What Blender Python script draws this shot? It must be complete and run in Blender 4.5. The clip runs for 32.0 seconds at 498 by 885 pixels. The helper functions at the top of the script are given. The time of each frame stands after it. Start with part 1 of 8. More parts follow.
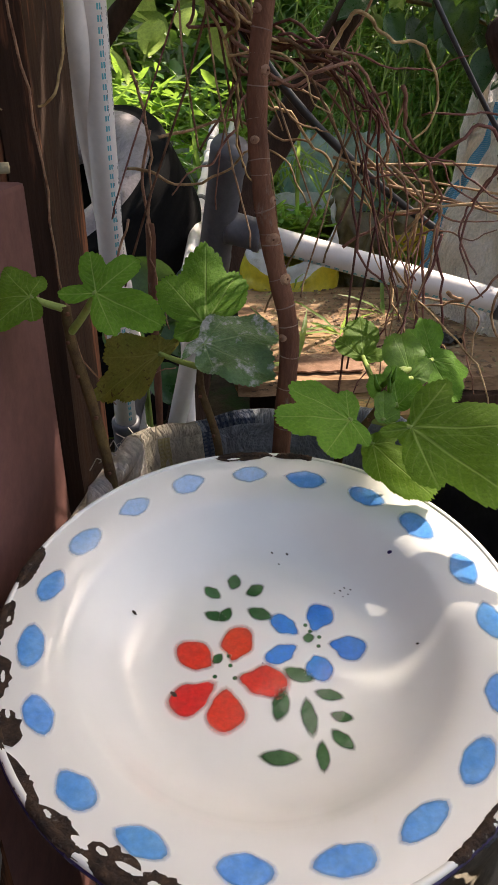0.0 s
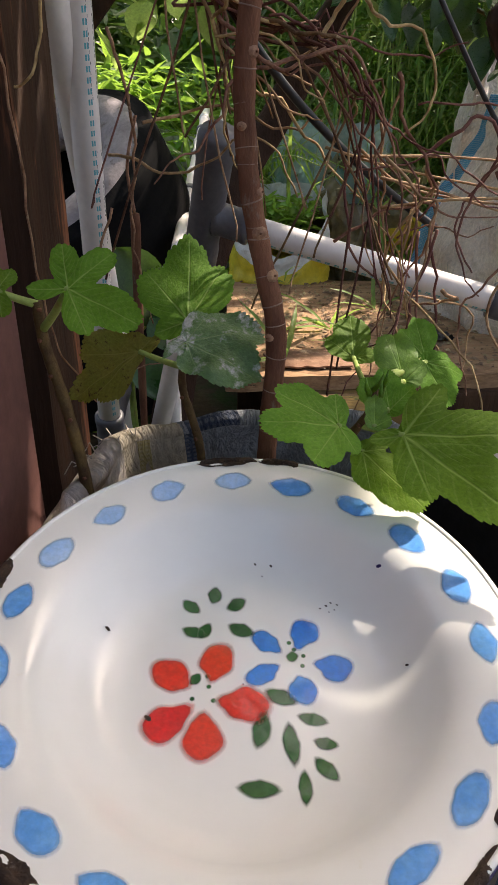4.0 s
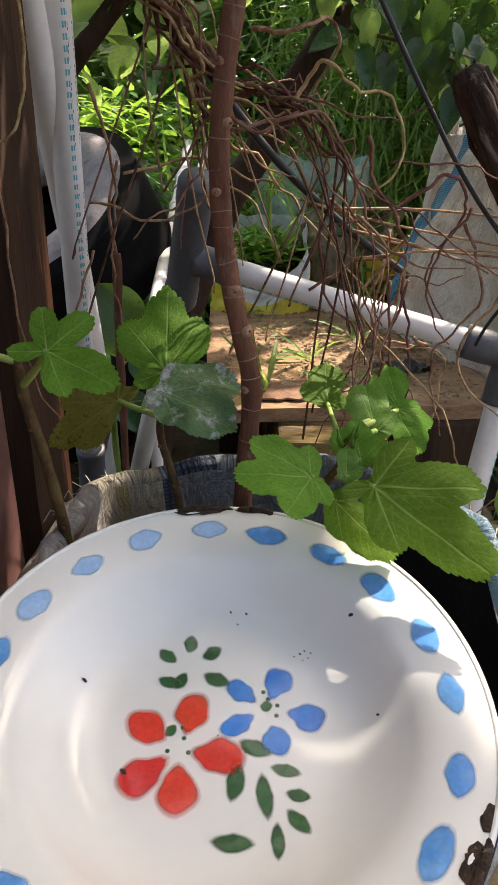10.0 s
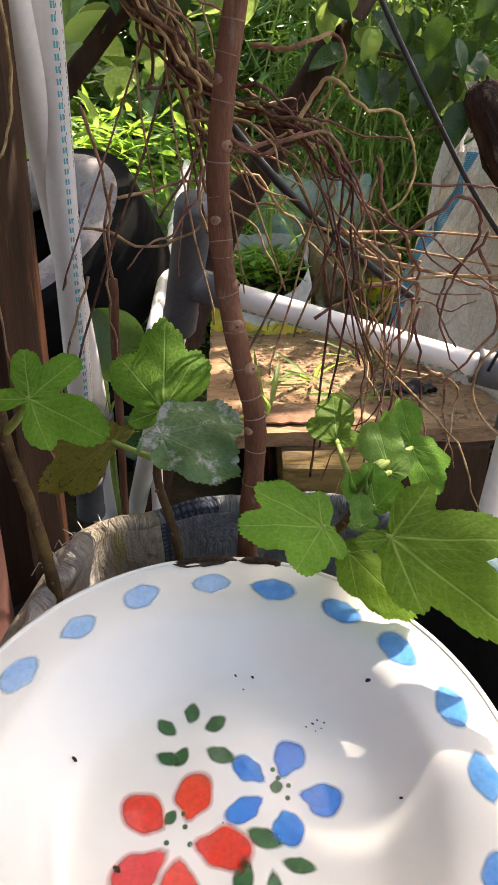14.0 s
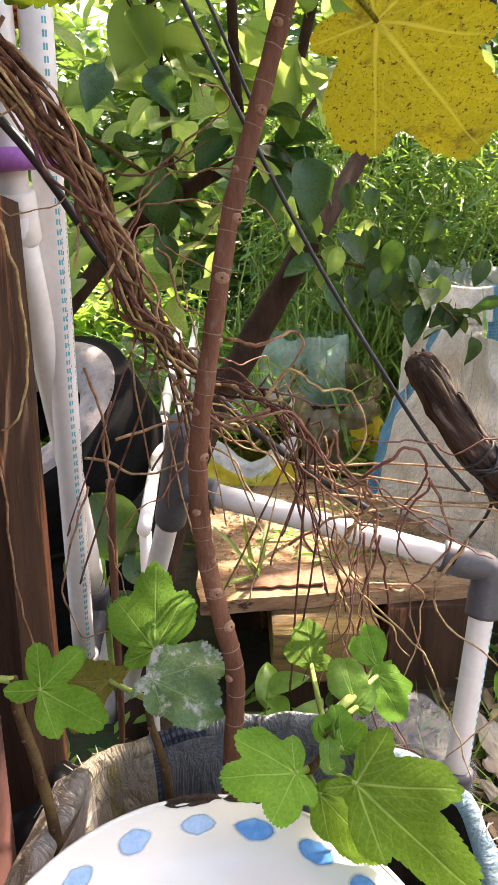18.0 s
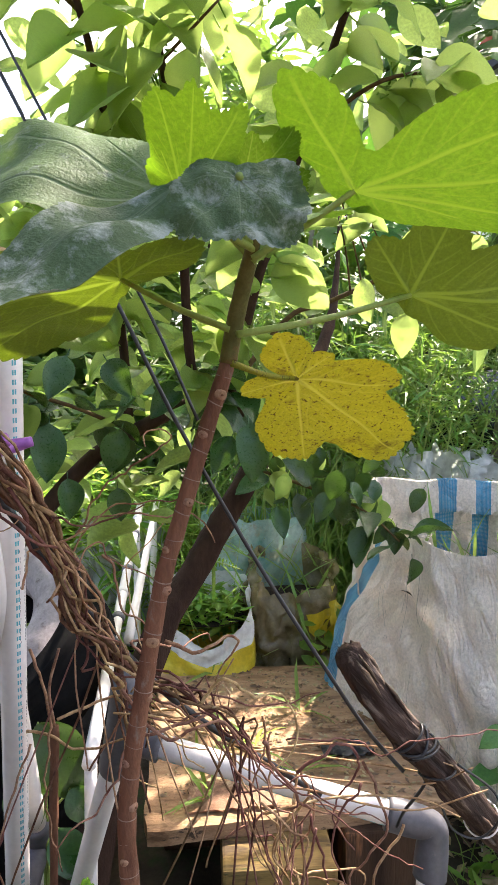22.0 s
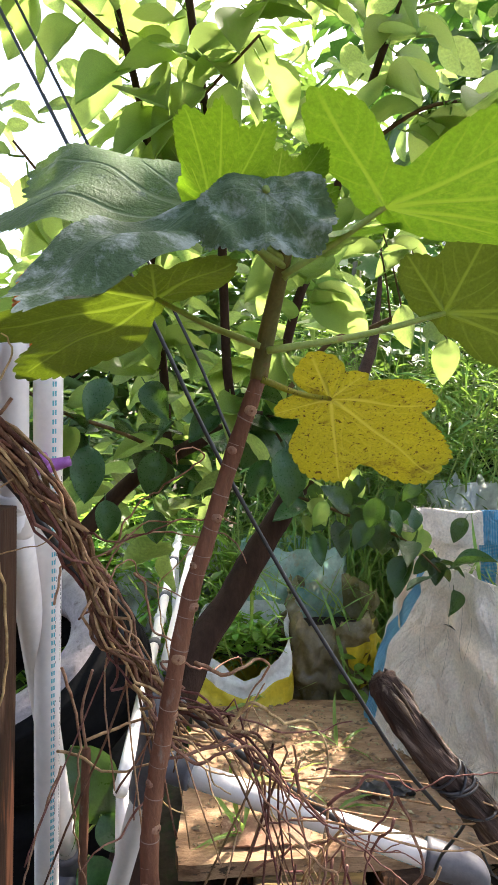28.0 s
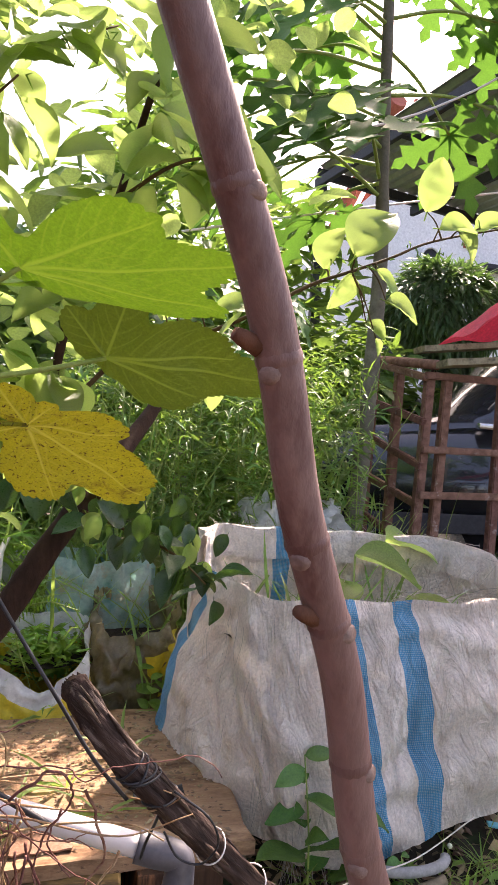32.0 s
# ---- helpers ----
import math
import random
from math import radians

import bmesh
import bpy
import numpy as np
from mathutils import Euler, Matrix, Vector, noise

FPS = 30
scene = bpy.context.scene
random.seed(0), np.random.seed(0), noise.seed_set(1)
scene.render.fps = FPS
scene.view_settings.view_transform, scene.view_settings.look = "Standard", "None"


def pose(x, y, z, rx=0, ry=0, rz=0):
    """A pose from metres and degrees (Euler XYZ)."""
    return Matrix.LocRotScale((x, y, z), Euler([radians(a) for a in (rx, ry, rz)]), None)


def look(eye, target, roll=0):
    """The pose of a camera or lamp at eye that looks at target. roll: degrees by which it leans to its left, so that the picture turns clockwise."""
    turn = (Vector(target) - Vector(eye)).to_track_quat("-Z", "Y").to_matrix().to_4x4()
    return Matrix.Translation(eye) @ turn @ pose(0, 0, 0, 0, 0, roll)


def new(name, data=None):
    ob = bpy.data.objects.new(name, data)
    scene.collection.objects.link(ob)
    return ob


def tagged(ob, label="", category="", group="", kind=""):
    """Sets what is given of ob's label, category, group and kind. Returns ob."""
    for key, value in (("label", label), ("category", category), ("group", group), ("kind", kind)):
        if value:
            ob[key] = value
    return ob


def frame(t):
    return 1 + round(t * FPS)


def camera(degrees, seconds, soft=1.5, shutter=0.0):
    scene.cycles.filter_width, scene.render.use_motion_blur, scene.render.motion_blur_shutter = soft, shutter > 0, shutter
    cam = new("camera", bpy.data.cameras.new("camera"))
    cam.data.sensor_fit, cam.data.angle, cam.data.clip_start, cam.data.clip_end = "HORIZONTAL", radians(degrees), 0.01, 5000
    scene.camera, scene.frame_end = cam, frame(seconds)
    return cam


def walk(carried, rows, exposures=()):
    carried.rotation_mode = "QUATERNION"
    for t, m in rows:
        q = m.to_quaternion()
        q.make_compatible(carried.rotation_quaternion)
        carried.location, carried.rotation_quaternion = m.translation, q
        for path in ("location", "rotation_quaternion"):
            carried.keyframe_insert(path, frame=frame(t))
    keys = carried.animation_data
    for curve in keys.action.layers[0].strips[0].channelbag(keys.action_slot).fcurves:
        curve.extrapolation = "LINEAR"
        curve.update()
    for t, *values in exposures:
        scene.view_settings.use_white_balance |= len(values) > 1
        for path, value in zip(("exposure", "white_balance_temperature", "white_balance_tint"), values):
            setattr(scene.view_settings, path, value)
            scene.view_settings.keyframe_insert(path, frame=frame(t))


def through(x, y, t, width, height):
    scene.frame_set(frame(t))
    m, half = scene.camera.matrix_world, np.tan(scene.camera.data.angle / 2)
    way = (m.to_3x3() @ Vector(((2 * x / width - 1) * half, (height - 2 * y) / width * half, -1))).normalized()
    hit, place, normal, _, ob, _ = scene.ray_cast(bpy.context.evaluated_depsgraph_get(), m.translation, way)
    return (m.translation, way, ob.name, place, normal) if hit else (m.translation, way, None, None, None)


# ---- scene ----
cam = camera(41.0, 32.0, soft=1.5)
PATH = [
    (0, (-0.0006, -0.0002, 0.7509), (-0.0015, 1.7819, -0.1568), 0.01),
    (0.5, (0.0006, 0.0117, 0.7525), (-0.0409, 1.7932, -0.1556), -0.45),
    (1, (-0.0003, 0.0092, 0.7484), (-0.0384, 1.7806, -0.1794), -0.25),
    (1.5, (0.003, 0.0075, 0.7482), (-0.0143, 1.7744, -0.1887), 0.03),
    (2, (0.0044, 0.0116, 0.7485), (-0.0086, 1.7764, -0.1925), 0.40),
    (2.5, (0.0061, 0.015, 0.7413), (0.0188, 1.7758, -0.2071), 0.48),
    (3, (0.003, 0.0216, 0.7418), (0.0154, 1.787, -0.1979), 0.36),
    (3.5, (0.0034, 0.0277, 0.7472), (0.0347, 1.7976, -0.1836), 1.14),
    (5.5, (0.0012, 0.0256, 0.7488), (0.0392, 1.7902, -0.1917), 1.23),
    (6, (0.0023, 0.0282, 0.7443), (0.0535, 1.7808, -0.2179), 1.32),
    (6.5, (0.0026, 0.0258, 0.7457), (0.0582, 1.7805, -0.2123), 1.35),
    (7, (0.0023, 0.026, 0.7435), (0.0577, 1.7778, -0.22), 1.48),
    (7.5, (0.0021, 0.0259, 0.7498), (0.0453, 1.7937, -0.1845), 1.11),
    (8, (0.0093, 0.0255, 0.7693), (0.0597, 1.8231, -0.106), 0.67),
    (8.5, (0.0147, 0.0263, 0.7774), (0.1052, 1.8265, -0.0893), 1.57),
    (9, (0.0109, 0.0184, 0.7806), (0.0885, 1.8281, -0.0673), 1.41),
    (9.5, (0.0098, 0.0193, 0.7794), (0.0995, 1.8304, -0.0643), 1.81),
    (10, (0.0085, 0.0258, 0.7726), (0.0891, 1.8229, -0.1015), 1.79),
    (10.5, (0.0034, 0.0316, 0.7636), (0.0675, 1.8234, -0.1226), 1.35),
    (11, (0.0161, 0.0598, 0.7534), (0.1002, 1.8519, -0.1304), 0.02),
    (11.5, (0.0185, 0.0707, 0.7599), (0.0936, 1.8753, -0.099), 0.24),
    (12, (0.0174, 0.074, 0.7648), (0.1217, 1.8791, -0.09), 0.53),
    (12.5, (0.024, 0.0737, 0.7669), (0.1465, 1.8797, -0.0837), 0.32),
    (13, (0.0208, 0.077, 0.769), (0.1264, 1.8829, -0.0841), 0.26),
    (13.5, (0.0081, 0.0728, 0.7725), (0.0845, 1.8855, -0.069), 0.86),
    (15.5, (0.0096, 0.0615, 0.7932), (0.0979, 1.902, 0.0157), 1.74),
    (16, (0.0112, 0.0553, 0.8159), (0.0895, 1.9217, 0.1015), 1.59),
    (16.5, (0.0148, 0.0496, 0.8453), (0.1119, 1.9404, 0.2008), 1.55),
    (17, (0.016, 0.0518, 0.8627), (0.1165, 1.9516, 0.2457), 1.59),
    (17.5, (0.011, 0.0389, 0.8819), (0.0979, 1.9557, 0.3175), 1.71),
    (18, (0.0197, 0.0307, 0.9013), (0.1111, 1.9623, 0.3909), -0.28),
    (18.5, (0.0287, 0.017, 0.9208), (0.1803, 1.9608, 0.4753), -0.07),
    (19, (0.0337, 0.0133, 0.9407), (0.2362, 1.9615, 0.5365), 0.58),
    (19.5, (0.0222, 0.0007, 0.9644), (0.2049, 1.9641, 0.6303), 1.43),
    (20, (0.0275, -0.0075, 0.9864), (0.231, 1.9641, 0.7191), 1.29),
    (20.5, (0.0309, -0.0141, 0.997), (0.2213, 1.9634, 0.7656), 0.65),
    (21, (0.0342, -0.011, 1.0218), (0.2248, 1.9719, 0.8433), -0.03),
    (21.5, (0.044, -0.0074, 1.0565), (0.2419, 1.9799, 0.9495), 0.18),
    (22, (0.0465, 0.0053, 1.0684), (0.2409, 1.9925, 0.9537), 0.39),
    (22.5, (0.0553, 0.0226, 1.0776), (0.2424, 2.0099, 0.9524), -0.56),
    (23, (0.056, 0.0252, 1.1032), (0.2216, 2.0171, 1.0337), -0.66),
    (23.5, (0.0569, 0.0351, 1.1186), (0.2271, 2.0268, 1.0528), -0.83),
    (24, (0.056, 0.0497, 1.1296), (0.1999, 2.0436, 1.0693), -0.47),
    (24.5, (0.0586, 0.0562, 1.1318), (0.175, 2.052, 1.0781), 0.10),
    (25, (0.0577, 0.0478, 1.1221), (0.1776, 2.0433, 1.062), 0.50),
    (25.5, (0.0553, 0.0405, 1.1215), (0.1736, 2.0365, 1.0754), 0.10),
    (27.5, (0.043, 0.008, 1.0951), (0.0903, 2.0075, 1.0971), 1.37),
    (28, (0.0568, 0.0058, 1.0574), (0.1207, 2.0047, 1.0351), 0.97),
    (28.5, (0.0576, -0.0032, 1.0539), (0.1834, 1.9927, 1.0339), 1.46),
    (29, (0.0897, -0.041, 1.0184), (0.3603, 1.9399, 0.9664), 1.02),
    (29.5, (0.1387, -0.0564, 0.9736), (0.6166, 1.8754, 0.774), 1.63),
    (30, (0.2107, -0.061, 0.9491), (0.8833, 1.7997, 0.657), 2.83),
    (30.5, (0.2298, -0.0733, 0.9661), (0.9143, 1.7874, 0.7024), 3.81),
    (31, (0.2274, -0.0745, 1.0011), (0.8395, 1.8231, 0.8444), 4.37),
    (31.5, (0.2273, -0.0799, 1.0364), (0.7347, 1.8536, 0.9722), 3.45),
    (32, (0.2153, -0.0902, 1.0797), (0.6842, 1.8538, 1.1072), 3.54),
]
EXPOSURES = [(t, s, k, d) for t, s, k, d in ((0.0, 1.52, 7350, 15), (7.0, 1.46, 7350, 14), (10.0, 1.62, 7250, 13), (13.0, 1.92, 7400, 14), (16.0, 2.30, 7750, 16), (19.0, 2.75, 7700, 18), (23.0, 2.46, 6950, 14), (28.0, 2.40, 6900, 13), (29.0, 2.36, 7000, 14), (29.8, 2.34, 7350, 27), (32, 2.22, 7300, 27))]
walk(cam, [(t, look(eye, target, roll)) for t, eye, target, roll in PATH], exposures=EXPOSURES)

# ---- world and sun ----
SUN_TO = Vector((0.38, 0.50, 0.78)).normalized()
world = bpy.data.worlds.new("world")
scene.world = world
world.use_nodes = True
wn = world.node_tree
sky = wn.nodes.new("ShaderNodeTexSky")
sky.sky_type, sky.sun_disc = "NISHITA", False
sky.sun_elevation = math.asin(SUN_TO.z)
sky.sun_rotation = math.atan2(SUN_TO.x, SUN_TO.y)
sky.dust_density, sky.air_density = 4.0, 1.0
wn.links.new(sky.outputs[0], wn.nodes["Background"].inputs[0])
wn.nodes["Background"].inputs[1].default_value = 0.115
sun = new("sun", bpy.data.lights.new("sun", "SUN"))
sun.data.energy, sun.data.angle, sun.data.color = 3.4, radians(0.5), (1.0, 0.95, 0.86)
sun.matrix_basis = look(SUN_TO * 30, (0, 0, 0))


# ---- materials ----
def node(nt, kind, **inputs):
    n = nt.nodes.new("ShaderNode" + kind)
    for k, v in inputs.items():
        key = int(k[1:]) if k[0] == "i" and k[1:].isdigit() else k.replace("_", " ")
        n.inputs[key].default_value = v
    return n


def rgb(c):
    return (c[0], c[1], c[2], 1.0)


def ramp(nt, source, stops):
    r = nt.nodes.new("ShaderNodeValToRGB")
    els = r.color_ramp.elements
    while len(els) < len(stops):
        els.new(0.5)
    for e, (p, c) in zip(els, stops):
        e.position, e.color = p, rgb(c)
    nt.links.new(source, r.inputs[0])
    return r.outputs[0]


def surface(name, c1, c2, scale=12.0, rough=0.6, bump=0.3, fine=90.0, metal=0.0, stretch=(1, 1, 1), vary=0.15, dirt=None,
            dirt_scale=5.0, dirt_at=0.58, through=None, amount=0.4, coat=0.0, spots=None, spot_scale=120.0, spot_at=0.3, alpha=None, spec=0.5, island=False, speck=0.7):
    """A node material: two colours by coarse noise, fine grain, dirt patches, relief; optional light passing through (leaves)."""
    m = bpy.data.materials.new(name)
    m.use_nodes = True
    nt = m.node_tree
    bsdf, out = nt.nodes["Principled BSDF"], nt.nodes["Material Output"]
    co = nt.nodes.new("ShaderNodeTexCoord")
    mp = nt.nodes.new("ShaderNodeMapping")
    mp.inputs["Scale"].default_value = stretch
    info = nt.nodes.new("ShaderNodeObjectInfo")
    nt.links.new(co.outputs["Object"], mp.inputs["Vector"])
    nt.links.new(info.outputs["Random"], mp.inputs["Location"])
    n1 = node(nt, "TexNoise", Scale=scale, Detail=5.0, Roughness=0.6)
    n2 = node(nt, "TexNoise", Scale=fine, Detail=4.0, Roughness=0.65)
    for n in (n1, n2):
        nt.links.new(mp.outputs[0], n.inputs["Vector"])
    col = ramp(nt, n1.outputs[0], [(0.32, c1), (0.68, c2)])
    grain = ramp(nt, n2.outputs[0], [(0.25, (0.68,) * 3), (0.75, (1.22,) * 3)])
    mx = node(nt, "Mix")
    mx.data_type, mx.blend_type = "RGBA", "MULTIPLY"
    mx.inputs[0].default_value = speck
    nt.links.new(col, mx.inputs[6]), nt.links.new(grain, mx.inputs[7])
    col = mx.outputs[2]
    tcol = None
    if through is not None:
        tcol = nt.nodes.new("ShaderNodeRGB").outputs[0]
        tcol.default_value = rgb(through)
    for tint, sc, at, wide in ((dirt, dirt_scale, dirt_at, 0.12), (spots, spot_scale, spot_at, 0.05)):
        if tint is None:
            continue
        nd = node(nt, "TexNoise", Scale=sc, Detail=6.0, Roughness=0.7)
        nt.links.new(mp.outputs[0], nd.inputs["Vector"])
        f = ramp(nt, nd.outputs[0], [(at, (0, 0, 0)), (min(at + wide, 1.0), (1, 1, 1))])
        mx = node(nt, "Mix")
        mx.data_type = "RGBA"
        nt.links.new(f, mx.inputs[0]), nt.links.new(col, mx.inputs[6])
        mx.inputs[7].default_value = rgb(tint)
        col = mx.outputs[2]
        if tcol is not None:
            mx = node(nt, "Mix")
            mx.data_type = "RGBA"
            nt.links.new(f, mx.inputs[0]), nt.links.new(tcol, mx.inputs[6])
            mx.inputs[7].default_value = rgb(tint)
            tcol = mx.outputs[2]
    if vary:
        hsv = nt.nodes.new("ShaderNodeHueSaturation")
        rnd = info.outputs["Random"]
        if island:
            rnd = nt.nodes.new("ShaderNodeNewGeometry").outputs["Random Per Island"]
        for key, lo, hi in (("Value", 1 - vary, 1 + vary), ("Hue", 0.5 - vary * 0.07, 0.5 + vary * 0.07)):
            mr = node(nt, "MapRange")
            mr.inputs["To Min"].default_value, mr.inputs["To Max"].default_value = lo, hi
            nt.links.new(rnd, mr.inputs["Value"]), nt.links.new(mr.outputs[0], hsv.inputs[key])
        nt.links.new(col, hsv.inputs["Color"])
        col = hsv.outputs[0]
    nt.links.new(col, bsdf.inputs["Base Color"])
    rr = node(nt, "MapRange")
    rr.inputs["To Min"].default_value, rr.inputs["To Max"].default_value = max(rough - 0.12, 0.03), min(rough + 0.12, 1.0)
    nt.links.new(n1.outputs[0], rr.inputs["Value"]), nt.links.new(rr.outputs[0], bsdf.inputs["Roughness"])
    bsdf.inputs["Metallic"].default_value = metal
    bsdf.inputs["Coat Weight"].default_value = coat
    bsdf.inputs["Specular IOR Level"].default_value = spec if rough < 0.58 else spec * 0.35
    if bump:
        b = node(nt, "Bump", Strength=bump, Distance=0.003)
        nt.links.new(n2.outputs[0], b.inputs["Height"]), nt.links.new(b.outputs[0], bsdf.inputs["Normal"])
    if through is not None:
        tr = nt.nodes.new("ShaderNodeBsdfTranslucent")
        mt = node(nt, "Mix")
        mt.data_type, mt.blend_type = "RGBA", "MULTIPLY"
        mt.inputs[0].default_value = 1.0
        nt.links.new(tcol, mt.inputs[6]), nt.links.new(grain, mt.inputs[7])
        nt.links.new(mt.outputs[2], tr.inputs[0])
        ms = node(nt, "MixShader", i0=amount)
        nt.links.new(bsdf.outputs[0], ms.inputs[1]), nt.links.new(tr.outputs[0], ms.inputs[2])
        nt.links.new(ms.outputs[0], out.inputs[0])
    if alpha is not None:
        bsdf.inputs["Alpha"].default_value = alpha
    return m


def feathered(name, colour, dark, rough=0.15):
    """Fired paint whose edge thins out by the 'feather' attribute of its patch."""
    m = surface(name, colour, dark, scale=90, rough=rough, bump=0.08, fine=300, vary=0.06, coat=0.4)
    nt = m.node_tree
    at = nt.nodes.new("ShaderNodeAttribute")
    at.attribute_name = "feather"
    tr = nt.nodes.new("ShaderNodeBsdfTransparent")
    ms = nt.nodes.new("ShaderNodeMixShader")
    nt.links.new(at.outputs["Fac"], ms.inputs[0]), nt.links.new(tr.outputs[0], ms.inputs[1])
    nt.links.new(nt.nodes["Principled BSDF"].outputs[0], ms.inputs[2])
    nt.links.new(ms.outputs[0], nt.nodes["Material Output"].inputs[0])
    return m


def woven(name, c1, c2, stripe, bands, period, dirt, weave=420.0, through=(0.92, 0.80, 0.64), amount=0.42):
    """Woven plastic sacking: crossing threads, with coloured stripes laid along the first UV coordinate (metres)."""
    m = surface(name, c1, c2, scale=7, rough=0.62, bump=0.0, fine=160, vary=0.05, dirt=dirt, dirt_scale=6, dirt_at=0.62,
                through=through, amount=amount)
    nt = m.node_tree
    bsdf = nt.nodes["Principled BSDF"]
    uv = nt.nodes.new("ShaderNodeUVMap")
    sep = nt.nodes.new("ShaderNodeSeparateXYZ")
    nt.links.new(uv.outputs[0], sep.inputs[0])
    wob = node(nt, "TexNoise", Scale=14.0)
    nt.links.new(uv.outputs[0], wob.inputs["Vector"])
    ma = node(nt, "Math", i1=0.006)
    ma.operation = "MULTIPLY"
    nt.links.new(wob.outputs[0], ma.inputs[0])
    ad = node(nt, "Math")
    ad.operation = "ADD"
    nt.links.new(sep.outputs[0], ad.inputs[0]), nt.links.new(ma.outputs[0], ad.inputs[1])
    md = node(nt, "Math", i1=period)
    md.operation = "FLOORED_MODULO"
    nt.links.new(ad.outputs[0], md.inputs[0])
    total = None
    for lo, hi in bands:
        cmp = node(nt, "Math", i1=(lo + hi) / 2, i2=(hi - lo) / 2)
        cmp.operation = "COMPARE"
        nt.links.new(md.outputs[0], cmp.inputs[0])
        if total is None:
            total = cmp.outputs[0]
        else:
            mxm = node(nt, "Math")
            mxm.operation = "MAXIMUM"
            nt.links.new(total, mxm.inputs[0]), nt.links.new(cmp.outputs[0], mxm.inputs[1])
            total = mxm.outputs[0]
    waves = []
    for axis in "XY":
        w = node(nt, "TexWave", Scale=weave / 6.283 / 1.6)
        w.bands_direction = axis
        nt.links.new(uv.outputs[0], w.inputs["Vector"])
        waves.append(w.outputs["Fac"])
    wv = node(nt, "Math")
    wv.operation = "MULTIPLY"
    nt.links.new(waves[0], wv.inputs[0]), nt.links.new(waves[1], wv.inputs[1])
    th = ramp(nt, wv.outputs[0], [(0.0, (1, 1, 1)), (0.6, (0.62, 0.62, 0.62))])
    fac = node(nt, "Math")
    fac.operation = "MULTIPLY"
    nt.links.new(total, fac.inputs[0]), nt.links.new(th, fac.inputs[1])
    old = bsdf.inputs["Base Color"].links[0].from_socket
    mx = node(nt, "Mix")
    mx.data_type = "RGBA"
    nt.links.new(fac.outputs[0], mx.inputs[0]), nt.links.new(old, mx.inputs[6])
    mx.inputs[7].default_value = rgb(stripe)
    nt.links.new(mx.outputs[2], bsdf.inputs["Base Color"])
    thin = [q for q in nt.nodes if q.bl_idname == "ShaderNodeBsdfTranslucent"][0]
    old = thin.inputs[0].links[0].from_socket
    mx = node(nt, "Mix")
    mx.data_type = "RGBA"
    nt.links.new(fac.outputs[0], mx.inputs[0]), nt.links.new(old, mx.inputs[6])
    mx.inputs[7].default_value = rgb(stripe)
    nt.links.new(mx.outputs[2], thin.inputs[0])
    b = node(nt, "Bump", Strength=0.35, Distance=0.0012)
    nt.links.new(wv.outputs[0], b.inputs["Height"]), nt.links.new(b.outputs[0], bsdf.inputs["Normal"])
    mpw = nt.nodes.new("ShaderNodeMapping")
    mpw.inputs["Scale"].default_value, mpw.inputs["Rotation"].default_value = (2.0, 0.75, 1.0), (0, 0, 0.35)
    nt.links.new(uv.outputs[0], mpw.inputs["Vector"])
    cr = node(nt, "TexNoise", Scale=13.0, Detail=7.0, Roughness=0.62, Distortion=1.6)
    nt.links.new(mpw.outputs[0], cr.inputs["Vector"])
    b2 = node(nt, "Bump", Strength=1.0, Distance=0.045)
    nt.links.new(cr.outputs[0], b2.inputs["Height"]), nt.links.new(b2.outputs[0], b.inputs["Normal"])
    return m


ENAMEL = surface("white_enamel", (0.82, 0.80, 0.74), (0.87, 0.86, 0.81), scale=6, rough=0.20, bump=0.03, fine=60, vary=0, dirt=(0.72, 0.67, 0.50), dirt_scale=14, dirt_at=0.68, coat=0.35, speck=0.04)
NAVY = surface("navy_enamel", (0.02, 0.015, 0.06), (0.04, 0.03, 0.10), scale=30, rough=0.25, bump=0.1, fine=200, vary=0)
CHIP = surface("bare_rusty_iron", (0.025, 0.02, 0.018), (0.09, 0.055, 0.035), scale=160, rough=0.8, bump=0.8, fine=500, vary=0, dirt=(0.20, 0.17, 0.15), dirt_scale=220, dirt_at=0.6)
RED = feathered("red_glaze", (0.82, 0.030, 0.020), (0.74, 0.05, 0.036))
BLUE = feathered("blue_glaze", (0.010, 0.19, 0.66), (0.02, 0.26, 0.72))
SKYBLUE = feathered("sky_blue_glaze", (0.07, 0.29, 0.72), (0.15, 0.41, 0.80))
PALEBLUE = feathered("pale_blue_glaze", (0.28, 0.50, 0.82), (0.40, 0.60, 0.86))
GREEN = feathered("green_glaze", (0.02, 0.09, 0.03), (0.04, 0.14, 0.05))
BARK = surface("fig_bark", (0.088, 0.034, 0.019), (0.215, 0.098, 0.058), scale=38, rough=0.75, bump=0.5, fine=260, stretch=(1, 1, 0.35), vary=0, dirt=(0.21, 0.165, 0.13), dirt_scale=70, dirt_at=0.60)
SCAR = surface("leaf_scar", (0.34, 0.20, 0.13), (0.22, 0.11, 0.07), scale=300, rough=0.8, bump=0.3, fine=400, vary=0.15)
BARKSCAR = surface("grey_leaf_scar", (0.24, 0.16, 0.13), (0.30, 0.21, 0.17), scale=300, rough=0.8, bump=0.3, fine=400, vary=0.1)
SMOOTHBARK = surface("smooth_fig_bark", (0.140, 0.068, 0.055), (0.25, 0.142, 0.118), scale=14, rough=0.5, bump=0.3, fine=200, stretch=(1, 1, 0.35), vary=0, dirt=(0.115, 0.045, 0.036), dirt_scale=24, dirt_at=0.50, speck=0.6)
RING = surface("bark_ring", (0.33, 0.24, 0.19), (0.19, 0.115, 0.09), scale=200, rough=0.85, bump=0.3, fine=400, vary=0.1)
